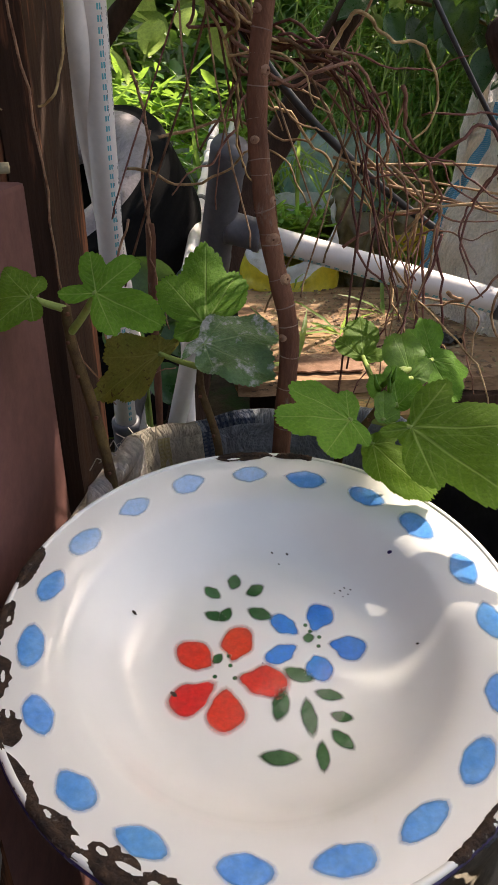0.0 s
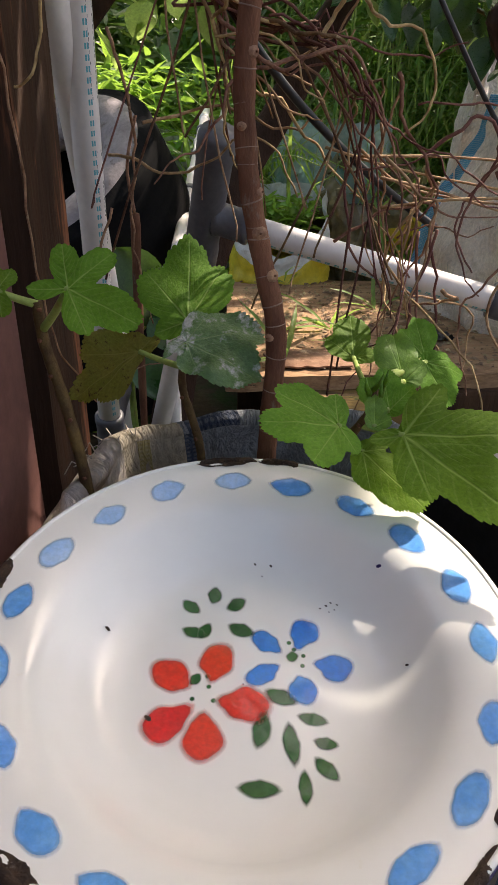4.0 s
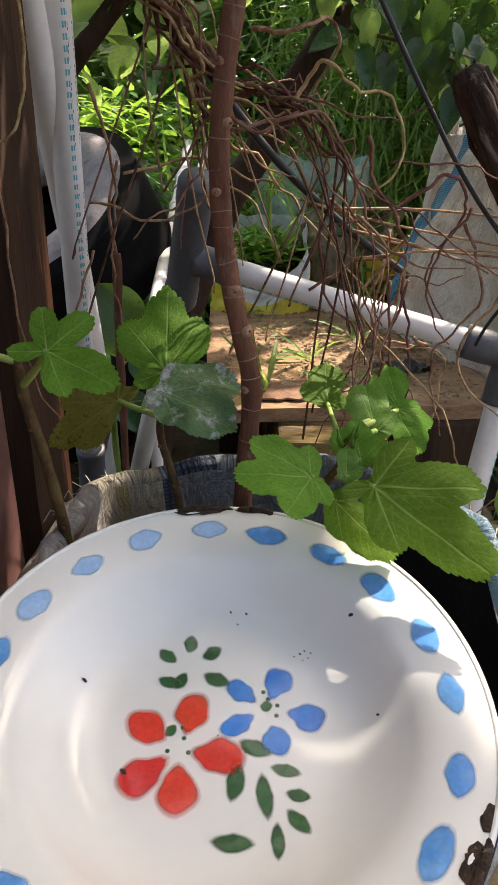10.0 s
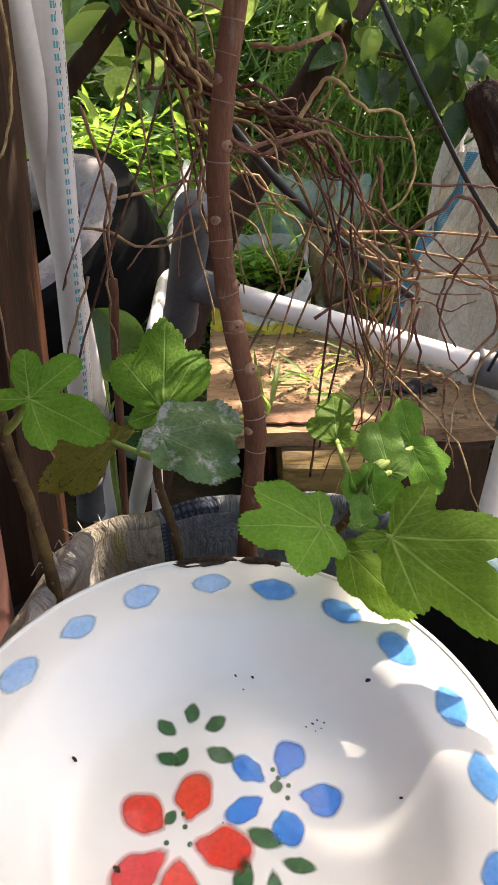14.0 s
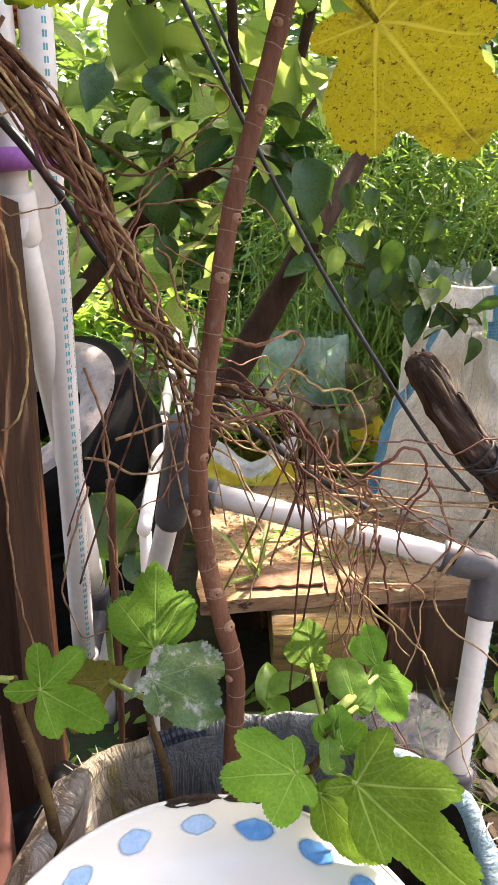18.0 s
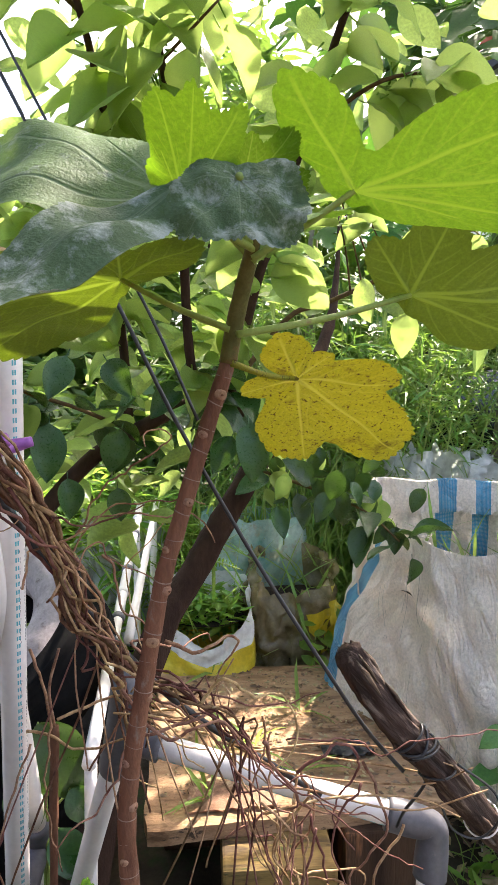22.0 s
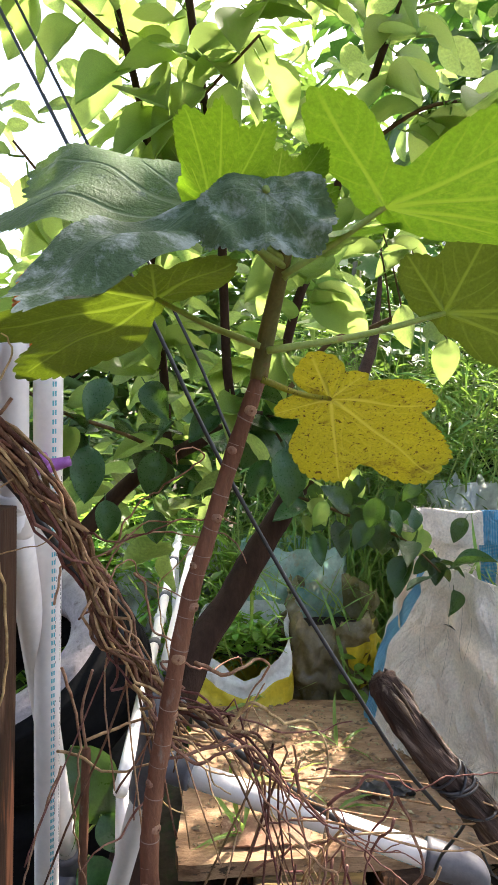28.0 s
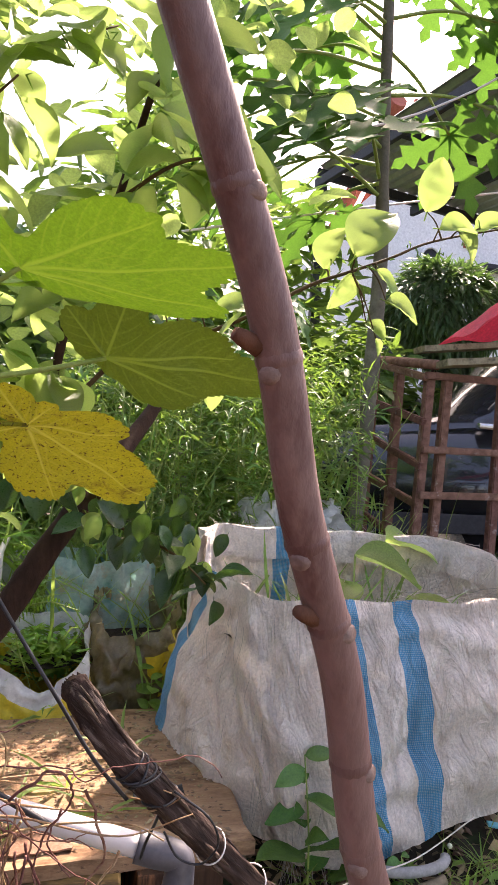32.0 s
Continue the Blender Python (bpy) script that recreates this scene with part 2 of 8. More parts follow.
TIPBARK = surface("olive_stem_tip", (0.085, 0.085, 0.022), (0.15, 0.135, 0.045), scale=50, rough=0.6, bump=0.3, fine=260, vary=0, dirt=(0.14, 0.075, 0.03), dirt_scale=45, dirt_at=0.52)
SHOOT = surface("green_shoot", (0.20, 0.29, 0.05), (0.29, 0.36, 0.085), scale=60, rough=0.55, bump=0.2, fine=300, vary=0.1, dirt=(0.25, 0.15, 0.07), dirt_scale=40, dirt_at=0.6)
OLDSHOOT = surface("woody_cutting", (0.060, 0.032, 0.016), (0.13, 0.085, 0.030), scale=60, rough=0.7, bump=0.4, fine=300, vary=0.1)
FIG = surface("fig_leaf", (0.085, 0.20, 0.016), (0.13, 0.27, 0.026), scale=30, rough=0.6, bump=0.25, fine=420, vary=0.18, through=(0.20, 0.36, 0.022), amount=0.36)
# Brighter fig leaf for backlit ones; the glow is put into its colours.
FIGLIT = surface("young_lit_fig_leaf", (0.10, 0.24, 0.02), (0.15, 0.30, 0.035), scale=30, rough=0.5, bump=0.25, fine=420, vary=0.12, through=(0.20, 0.38, 0.016), amount=0.42)
# Dimmer copy of the fig leaf; shade is put into its colour and translucency.
FIGSHADE = surface("shaded_fig_leaf", (0.095, 0.165, 0.016), (0.145, 0.215, 0.024), scale=30, rough=0.55, bump=0.25, fine=420, vary=0.1, through=(0.11, 0.165, 0.008), amount=0.30)
FIGDUST = surface("dusty_fig_leaf", (0.065, 0.125, 0.045), (0.105, 0.175, 0.07), scale=55, rough=0.6, bump=0.45, fine=420, vary=0.08, dirt=(0.21, 0.27, 0.18), dirt_scale=60, dirt_at=0.56, through=(0.20, 0.34, 0.05), amount=0.3)
FIGPOWDER = surface("powder_dusted_fig_leaf", (0.065, 0.115, 0.055), (0.10, 0.16, 0.08), scale=50, rough=0.6, bump=0.5, fine=420, vary=0.06, dirt=(0.33, 0.39, 0.34), dirt_scale=34, dirt_at=0.50, through=(0.10, 0.17, 0.05), amount=0.2)
FIGYEL = surface("yellow_fig_leaf", (0.20, 0.22, 0.014), (0.29, 0.295, 0.022), scale=40, rough=0.55, bump=0.2, fine=420, vary=0, spots=(0.07, 0.035, 0.008), spot_scale=240, spot_at=0.57, dirt=(0.13, 0.09, 0.012), dirt_scale=22, dirt_at=0.58, through=(0.44, 0.38, 0.016), amount=0.45)
FIGBROWN = surface("withering_fig_leaf", (0.15, 0.16, 0.025), (0.22, 0.185, 0.042), scale=50, rough=0.65, bump=0.4, fine=420, vary=0.1, spots=(0.09, 0.05, 0.015), spot_scale=120, spot_at=0.58, through=(0.3, 0.28, 0.03), amount=0.3)
# Pale patches paint the sky's glare on this leaf, mixed with powder.
FIGGLARE = surface("powdery_glare_fig_leaf", (0.06, 0.13, 0.04), (0.10, 0.19, 0.07), scale=40, rough=0.35, bump=0.5, fine=300, vary=0, dirt=(0.50, 0.52, 0.46), dirt_scale=55, dirt_at=0.53, through=(0.2, 0.4, 0.04), amount=0.25)


def veined(m, top, through):
    """Paler veins where a leaf's 'feather' attribute marks them, in both its colour and the light passing through."""
    nt = m.node_tree
    at = nt.nodes.new("ShaderNodeAttribute")
    at.attribute_name = "feather"
    for socket, tint in [(nt.nodes["Principled BSDF"].inputs["Base Color"], top)] + [(n.inputs[0], through) for n in list(nt.nodes) if n.type == "BSDF_TRANSLUCENT"]:
        mx = node(nt, "Mix")
        mx.data_type = "RGBA"
        nt.links.new(at.outputs["Fac"], mx.inputs[0]), nt.links.new(socket.links[0].from_socket, mx.inputs[6])
        mx.inputs[7].default_value = rgb(tint)
        nt.links.new(mx.outputs[2], socket)
    return m


def sheer(m, amount):
    """Let part of the light pass straight through."""
    nt = m.node_tree
    out = nt.nodes["Material Output"]
    src = out.inputs[0].links[0].from_socket
    ms = node(nt, "MixShader", i0=amount)
    nt.links.new(src, ms.inputs[1])
    nt.links.new(nt.nodes.new("ShaderNodeBsdfTransparent").outputs[0], ms.inputs[2])
    nt.links.new(ms.outputs[0], out.inputs[0])
    return m


FILM = sheer(surface("clear_film", (0.30, 0.30, 0.30), (0.52, 0.52, 0.52), scale=14, rough=0.10, bump=1.0, fine=34, vary=0, coat=0.3), 0.70)
veined(FIG, (0.27, 0.38, 0.10), (0.32, 0.48, 0.05))
veined(FIGLIT, (0.26, 0.42, 0.07), (0.32, 0.50, 0.04))
veined(FIGSHADE, (0.22, 0.32, 0.06), (0.26, 0.36, 0.03))
veined(FIGDUST, (0.20, 0.27, 0.17), (0.36, 0.48, 0.12))
veined(FIGPOWDER, (0.15, 0.21, 0.13), (0.2, 0.3, 0.1))
veined(FIGYEL, (0.42, 0.39, 0.08), (0.56, 0.50, 0.07))
veined(FIGBROWN, (0.24, 0.22, 0.06), (0.4, 0.36, 0.06))
veined(FIGGLARE, (0.16, 0.26, 0.10), (0.3, 0.5, 0.08))
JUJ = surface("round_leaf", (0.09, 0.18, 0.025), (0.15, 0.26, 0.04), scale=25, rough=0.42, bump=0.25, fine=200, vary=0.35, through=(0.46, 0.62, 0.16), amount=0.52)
NETTLE = surface("nettle_leaf", (0.05, 0.14, 0.025), (0.09, 0.20, 0.04), scale=25, rough=0.5, bump=0.25, fine=200, vary=0.25, through=(0.2, 0.4, 0.05), amount=0.25)
# Dark copy of round_leaf with shade put into its colour; also the dark weed.
JUJDARKSHADE = surface("dark_shaded_round_leaf", (0.018, 0.058, 0.014), (0.032, 0.085, 0.024), scale=25, rough=0.3, bump=0.25, fine=200, vary=0.3, through=(0.12, 0.25, 0.03), amount=0.15)
WEED = surface("weed_leaf", (0.08, 0.18, 0.025), (0.16, 0.29, 0.05), scale=3, rough=0.5, bump=0, fine=60, vary=0.45, through=(0.38, 0.62, 0.08), amount=0.45, island=True)
GRASSY = surface("grass_blade", (0.10, 0.20, 0.035), (0.20, 0.31, 0.08), scale=3, rough=0.55, bump=0, fine=60, vary=0.45, through=(0.42, 0.60, 0.12), amount=0.42, island=True)
HEDGE = surface("hedge_leaf", (0.05, 0.13, 0.03), (0.13, 0.23, 0.06), scale=3, rough=0.45, bump=0, fine=60, vary=0.6, through=(0.30, 0.50, 0.07), amount=0.36, island=True)
FARLEAF = surface("distant_leaf", (0.05, 0.12, 0.03), (0.11, 0.20, 0.05), scale=2, rough=0.55, bump=0, fine=40, vary=0.4, through=(0.25, 0.42, 0.06), amount=0.35, island=True)
PAPTRUNK = surface("papaya_trunk", (0.13, 0.12, 0.085), (0.22, 0.20, 0.15), scale=14, rough=0.8, bump=0.5, fine=90, vary=0.1)
PAPAYA = surface("papaya_leaf", (0.04, 0.12, 0.03), (0.07, 0.17, 0.04), scale=12, rough=0.5, bump=0.15, fine=120, vary=0.4, through=(0.18, 0.42, 0.05), amount=0.24)
DRYLEAF = surface("dry_leaf", (0.20, 0.13, 0.07), (0.36, 0.27, 0.17), scale=20, rough=0.85, bump=0.3, fine=150, vary=0.4, island=True)
DRYBARK = surface("dry_bark_sheet", (0.34, 0.27, 0.20), (0.58, 0.50, 0.41), scale=30, rough=0.85, bump=0.5, fine=160, stretch=(1, 0.3, 1), vary=0.1, dirt=(0.18, 0.12, 0.07), dirt_scale=25, dirt_at=0.58)
TWIG = surface("dry_vine", (0.15, 0.058, 0.034), (0.50, 0.29, 0.185), scale=60, rough=0.7, bump=0.6, fine=350, vary=0.55, dirt=(0.46, 0.33, 0.23), dirt_scale=90, dirt_at=0.6)
TWIGDARK = surface("old_vine", (0.06, 0.026, 0.016), (0.26, 0.135, 0.082), scale=50, rough=0.85, bump=0.8, fine=260, vary=0.4, dirt=(0.36, 0.27, 0.19), dirt_scale=80, dirt_at=0.6)
TRUNK = surface("tree_bark", (0.030, 0.015, 0.010), (0.066, 0.036, 0.024), scale=30, rough=0.85, bump=0.9, fine=130, stretch=(1, 1, 0.4), vary=0.1)
LOGMAT = surface("weathered_log", (0.024, 0.016, 0.012), (0.11, 0.074, 0.054), scale=70, rough=0.9, bump=1.0, fine=240, vary=0.35, dirt=(0.25, 0.195, 0.15), dirt_scale=60, dirt_at=0.55)
grain = [q for q in LOGMAT.node_tree.nodes if q.bl_idname == "ShaderNodeMapping"][0]
grain.vector_type = "TEXTURE"
grain.inputs["Rotation"].default_value = Vector((0.62, 0.27, -0.73)).to_track_quat("Z", "Y").to_euler()
grain.inputs["Scale"].default_value = (1, 1, 7)
# Orange patches are worn wood with sunlight on it put into the colour.
POST = surface("old_dark_timber", (0.032, 0.017, 0.011), (0.095, 0.050, 0.029), scale=16, rough=0.85, bump=0.8, fine=90, stretch=(1, 1, 0.12), vary=0.12, dirt=(0.42, 0.17, 0.08), dirt_scale=13, dirt_at=0.535)
PANEL = surface("maroon_painted_panel", (0.16, 0.075, 0.065), (0.19, 0.09, 0.08), scale=5, rough=0.6, bump=0.15, fine=60, vary=0, dirt=(0.12, 0.06, 0.05), dirt_scale=7, dirt_at=0.6)
PVC = surface("pale_pvc", (0.78, 0.71, 0.68), (0.85, 0.79, 0.76), scale=8, rough=0.42, bump=0.06, fine=80, vary=0.05, dirt=(0.40, 0.35, 0.32), dirt_scale=22, dirt_at=0.66, coat=0.15, speck=0.25)
PVCGREY = surface("grey_pvc_fitting", (0.085, 0.082, 0.095), (0.12, 0.115, 0.13), scale=20, rough=0.5, bump=0.1, fine=120, vary=0.05, dirt=(0.24, 0.21, 0.19), dirt_scale=40, dirt_at=0.64)
INK = surface("dark_print", (0.025, 0.035, 0.04), (0.05, 0.06, 0.065), scale=300, rough=0.6, bump=0, fine=500, vary=0)
CYAN = surface("cyan_print", (0.10, 0.42, 0.50), (0.16, 0.50, 0.56), scale=300, rough=0.6, bump=0, fine=500, vary=0)
PURPLE = surface("purple_plastic", (0.34, 0.10, 0.42), (0.40, 0.14, 0.48), scale=40, rough=0.4, bump=0.1, fine=200, vary=0)
ORANGE = surface("orange_netting", (0.72, 0.19, 0.03), (0.82, 0.28, 0.05), scale=180, rough=0.7, bump=0.8, fine=420, vary=0)
RUBBER = surface("black_rubber", (0.006, 0.006, 0.007), (0.013, 0.012, 0.012), scale=18, rough=0.92, bump=0.25, fine=120, vary=0.05, spec=0.2)
DUSTRUB = surface("dusty_rubber", (0.25, 0.215, 0.225), (0.40, 0.35, 0.36), scale=20, rough=0.85, bump=0.3, fine=140, vary=0, dirt=(0.12, 0.09, 0.08), dirt_scale=35, dirt_at=0.57)
PLANK = surface("dusty_plank", (0.26, 0.14, 0.078), (0.46, 0.295, 0.17), scale=16, rough=0.85, bump=0.9, fine=110, stretch=(0.35, 1, 1), vary=0.1, dirt=(0.13, 0.068, 0.036), dirt_scale=11, dirt_at=0.54, spots=(0.07, 0.045, 0.03), spot_scale=60, spot_at=0.62)
BLOCK = surface("yellowish_timber_block", (0.21, 0.13, 0.045), (0.36, 0.25, 0.085), scale=14, rough=0.8, bump=0.5, fine=90, stretch=(0.2, 1, 1), vary=0.12, dirt=(0.08, 0.055, 0.03), dirt_scale=16, dirt_at=0.50, spots=(0.06, 0.07, 0.02), spot_scale=45, spot_at=0.60)
SOIL = surface("dark_soil", (0.018, 0.013, 0.010), (0.05, 0.036, 0.026), scale=60, rough=0.95, bump=1.0, fine=240, vary=0.2)
GROUND = surface("littered_ground", (0.032, 0.025, 0.017), (0.085, 0.065, 0.044), scale=9, rough=0.95, bump=1.0, fine=70, vary=0, dirt=(0.03, 0.055, 0.018), dirt_scale=4, dirt_at=0.52)
POTDARK = surface("dark_pot_inside", (0.013, 0.012, 0.014), (0.03, 0.028, 0.03), scale=30, rough=0.8, bump=0.4, fine=160, vary=0)
GREYCLOTH = woven("grey_blue_cloth", (0.20, 0.225, 0.255), (0.36, 0.375, 0.39), (0.05, 0.065, 0.105), ((0.205, 0.26),), 1.45, (0.10, 0.085, 0.07), 520.0, (0.16, 0.19, 0.24), 0.2)
BEIGECLOTH = woven("beige_cloth", (0.42, 0.36, 0.27), (0.58, 0.52, 0.42), (0.44, 0.36, 0.16), ((0.246, 0.258),), 1.45, (0.24, 0.19, 0.13), 520.0, (0.60, 0.50, 0.34), 0.3)
BLUECLOTH = woven("pale_blue_cloth", (0.30, 0.46, 0.56), (0.46, 0.60, 0.68), (0.20, 0.38, 0.52), ((1.10, 1.14), (1.2, 1.23)), 1.45, (0.20, 0.24, 0.26), 520.0, (0.40, 0.58, 0.70), 0.3)
PALECLOTH = woven("pale_cloth", (0.70, 0.63, 0.57), (0.80, 0.74, 0.68), (0.4, 0.4, 0.4), ((0.9, 0.91),), 1.3, (0.50, 0.43, 0.36))
CLOTHPOT = woven("grow_bag_cloth", (0.24, 0.22, 0.19), (0.38, 0.34, 0.29), (0.11, 0.16, 0.24), ((0.0, 0.215), (0.50, 0.56), (0.70, 0.80), (0.98, 1.28)), 1.32, (0.20, 0.17, 0.14))
SACK = woven("sack_cloth", (0.86, 0.73, 0.63), (0.92, 0.82, 0.73), (0.03, 0.31, 0.54), ((0.0, 0.040), (0.540, 0.598), (0.686, 0.744), (1.83, 1.88), (1.94, 1.99)), 3.4, (0.66, 0.53, 0.40), 760.0, (0.84, 0.73, 0.60), 0.05)
FIBRE = surface("frayed_fibre", (0.55, 0.48, 0.40), (0.68, 0.62, 0.55), scale=60, rough=0.8, bump=0, fine=200, vary=0.2)
WIRE = surface("black_cable", (0.012, 0.012, 0.014), (0.03, 0.03, 0.034), scale=60, rough=0.45, bump=0.1, fine=200, vary=0)
CLEAR = surface("cloudy_plastic", (0.40, 0.42, 0.41), (0.60, 0.61, 0.60), scale=20, rough=0.22, bump=0.5, fine=45, vary=0.05, through=(0.6, 0.65, 0.6), amount=0.4, dirt=(0.20, 0.18, 0.12), dirt_scale=10, dirt_at=0.6)
TEALBAG = surface("teal_film", (0.10, 0.27, 0.23), (0.55, 0.64, 0.58), scale=11, rough=0.3, bump=0.5, fine=50, vary=0, through=(0.25, 0.5, 0.42), amount=0.35, dirt=(0.36, 0.35, 0.25), dirt_scale=12, dirt_at=0.55)
BROWNBAG = sheer(surface("brown_film", (0.12, 0.09, 0.045), (0.34, 0.28, 0.17), scale=13, rough=0.25, bump=0.5, fine=50, vary=0, through=(0.45, 0.36, 0.12), amount=0.3, dirt=(0.40, 0.36, 0.27), dirt_scale=14, dirt_at=0.58, coat=0.3), 0.15)
YELBAG = surface("yellow_printed_film", (0.66, 0.50, 0.03), (0.74, 0.60, 0.06), scale=14, rough=0.4, bump=0.3, fine=60, vary=0, dirt=(0.50, 0.44, 0.25), dirt_scale=14, dirt_at=0.6)
WHITEBAG = surface("white_film", (0.62, 0.62, 0.62), (0.74, 0.74, 0.72), scale=14, rough=0.4, bump=0.3, fine=60, vary=0.08, dirt=(0.40, 0.36, 0.28), dirt_scale=14, dirt_at=0.58)
TEAL = surface("teal_plastic", (0.02, 0.24, 0.24), (0.03, 0.30, 0.29), scale=12, rough=0.35, bump=0.1, fine=80, vary=0)
BOTTLE = surface("green_plastic_bottle", (0.03, 0.26, 0.15), (0.08, 0.36, 0.24), scale=20, rough=0.15, bump=0.3, fine=60, vary=0, through=(0.1, 0.6, 0.35), amount=0.4)
RUST = surface("rusty_steel", (0.14, 0.065, 0.045), (0.29, 0.15, 0.11), scale=30, rough=0.8, bump=0.5, fine=200, vary=0.12, dirt=(0.42, 0.34, 0.30), dirt_scale=16, dirt_at=0.60)
OLDWOOD = surface("lichened_plank", (0.20, 0.16, 0.10), (0.36, 0.31, 0.20), scale=20, rough=0.9, bump=0.6, fine=90, vary=0.1, dirt=(0.08, 0.07, 0.05), dirt_scale=22, dirt_at=0.55)
CARPAINT = surface("dark_grey_car_paint", (0.035, 0.036, 0.04), (0.05, 0.05, 0.055), scale=4, rough=0.25, bump=0, fine=40, metal=0.5, vary=0, coat=1.0, dirt=(0.10, 0.09, 0.08), dirt_scale=5, dirt_at=0.6)
CARGLASS = surface("dark_glass", (0.02, 0.022, 0.025), (0.03, 0.032, 0.035), scale=3, rough=0.08, bump=0, fine=30, vary=0, spec=0.8)
CHROME = surface("bright_metal", (0.62, 0.62, 0.62), (0.7, 0.7, 0.7), scale=30, rough=0.2, bump=0, fine=90, metal=1.0, vary=0)
WALLW = surface("white_render_wall", (0.78, 0.78, 0.78), (0.84, 0.84, 0.83), scale=1.5, rough=0.85, bump=0.1, fine=30, vary=0, dirt=(0.62, 0.62, 0.60), dirt_scale=2, dirt_at=0.62)
SHEET = surface("grey_roof_sheet", (0.30, 0.31, 0.33), (0.40, 0.41, 0.43), scale=1.5, rough=0.45, bump=0.05, fine=20, metal=0.3, vary=0.08)
STEEL = surface("dark_steel", (0.035, 0.035, 0.04), (0.06, 0.06, 0.065), scale=6, rough=0.6, bump=0.1, fine=60, vary=0.1)
REDCLOTH = surface("red_cloth", (0.62, 0.02, 0.07), (0.72, 0.05, 0.10), scale=6, rough=0.6, bump=0.2, fine=60, vary=0, through=(0.9, 0.08, 0.12), amount=0.35)
TILE = surface("roof_tile", (0.36, 0.10, 0.07), (0.48, 0.17, 0.12), scale=6, rough=0.8, bump=0.3, fine=40, vary=0.1)
STONE = surface("grey_stone", (0.26, 0.26, 0.25), (0.40, 0.39, 0.37), scale=18, rough=0.9, bump=0.6, fine=90, vary=0.15)


# ---- building blocks ----
def link(name, verts, faces, material, parent=None, label="", smooth=True, uvs=None, feather=None):
    me = bpy.data.meshes.new(name)
    me.from_pydata([tuple(v) for v in verts], [], [tuple(int(i) for i in f) for f in faces])
    if uvs is not None:
        lay = me.uv_layers.new(name="uv")
        idx = np.empty(len(me.loops), dtype=np.int32)
        me.loops.foreach_get("vertex_index", idx)
        lay.data.foreach_set("uv", np.asarray(uvs, dtype=np.float32)[idx].ravel())
    if feather is not None:
        a = me.attributes.new("feather", "FLOAT", "POINT")
        a.data.foreach_set("value", np.asarray(feather, dtype=np.float32))
    if smooth:
        me.polygons.foreach_set("use_smooth", [True] * len(me.polygons))
    me.materials.append(material)
    ob = new(name, me)
    if parent is not None:
        hang(ob, parent)
    if label:
        ob["label"] = label
    return ob


def world_of(ob):
    m = Matrix.Identity(4)
    while ob is not None:
        m = ob.matrix_parent_inverse @ ob.matrix_basis @ m if ob.parent else ob.matrix_basis @ m
        ob = ob.parent
    return m


def hang(ob, parent):
    ob.parent = parent
    ob.matrix_parent_inverse = world_of(parent).inverted()


def part(name, bm, material, parent, label="", smooth=False):
    me = bpy.data.meshes.new(name)
    bm.to_mesh(me)
    bm.free()
    if smooth:
        me.polygons.foreach_set("use_smooth", [True] * len(me.polygons))
    me.materials.append(material)
    ob = new(name, me)
    hang(ob, parent)
    if label:
        ob["label"] = label
    return ob


def thing(name, at, label, category, group="", kind=""):
    ob = new(name)
    ob.empty_display_size = 0.05
    ob.matrix_basis = Matrix.Translation(at)
    return tagged(ob, label, category, group, kind)


def spline(ctrl, k=6):
    """A smooth line through the control points."""
    p = [np.array(c, float) for c in ctrl]
    p = [2 * p[0] - p[1]] + p + [2 * p[-1] - p[-2]]
    out = []
    for i in range(1, len(p) - 2):
        for s in range(k):
            u = s / k
            a, b, c, d = p[i - 1:i + 3]
            out.append(0.5 * (2 * b + (c - a) * u + (2 * a - 5 * b + 4 * c - d) * u * u + (3 * b - a - 3 * c + d) * u ** 3))
    out.append(p[-2])
    return np.array(out)


def tube(path, radius, n=8, caps=True, rough=0.0, rng=None):
    """Vertices and faces of a round rod along a path; radius one number or one for each point."""
    path = np.asarray(path, float)
    m = len(path)
    rad = np.broadcast_to(np.asarray(radius, float), (m,)) if np.ndim(radius) == 0 or len(radius) == m else np.interp(
        np.linspace(0, 1, m), np.linspace(0, 1, len(radius)), radius)
    tan = np.gradient(path, axis=0)
    tan /= np.linalg.norm(tan, axis=1)[:, None] + 1e-12
    ref = np.array([0, 0, 1.0]) if abs(tan[0][2]) < 0.9 else np.array([1.0, 0, 0])
    u = np.cross(tan[0], ref)
    u /= np.linalg.norm(u)
    ang = np.linspace(0, 2 * np.pi, n, endpoint=False)
    verts = []
    for i in range(m):
        u = u - tan[i] * (u @ tan[i])
        u /= np.linalg.norm(u) + 1e-12
        w = np.cross(tan[i], u)
        r = rad[i] * (1 + (rng.uniform(-rough, rough, n) if rough else 0))
        verts.extend(path[i] + (np.cos(ang) * r)[:, None] * u + (np.sin(ang) * r)[:, None] * w)
    faces = [(i * n + j, i * n + (j + 1) % n, (i + 1) * n + (j + 1) % n, (i + 1) * n + j) for i in range(m - 1) for j in range(n)]
    if caps:
        faces += [tuple(range(n - 1, -1, -1)), tuple(range((m - 1) * n, m * n))]
    return verts, faces


def join(pieces):
    verts, faces = [], []
    for v, f in pieces:
        o = len(verts)
        verts.extend(v)
        faces.extend(tuple(i + o for i in q) for q in f)
    return verts, faces


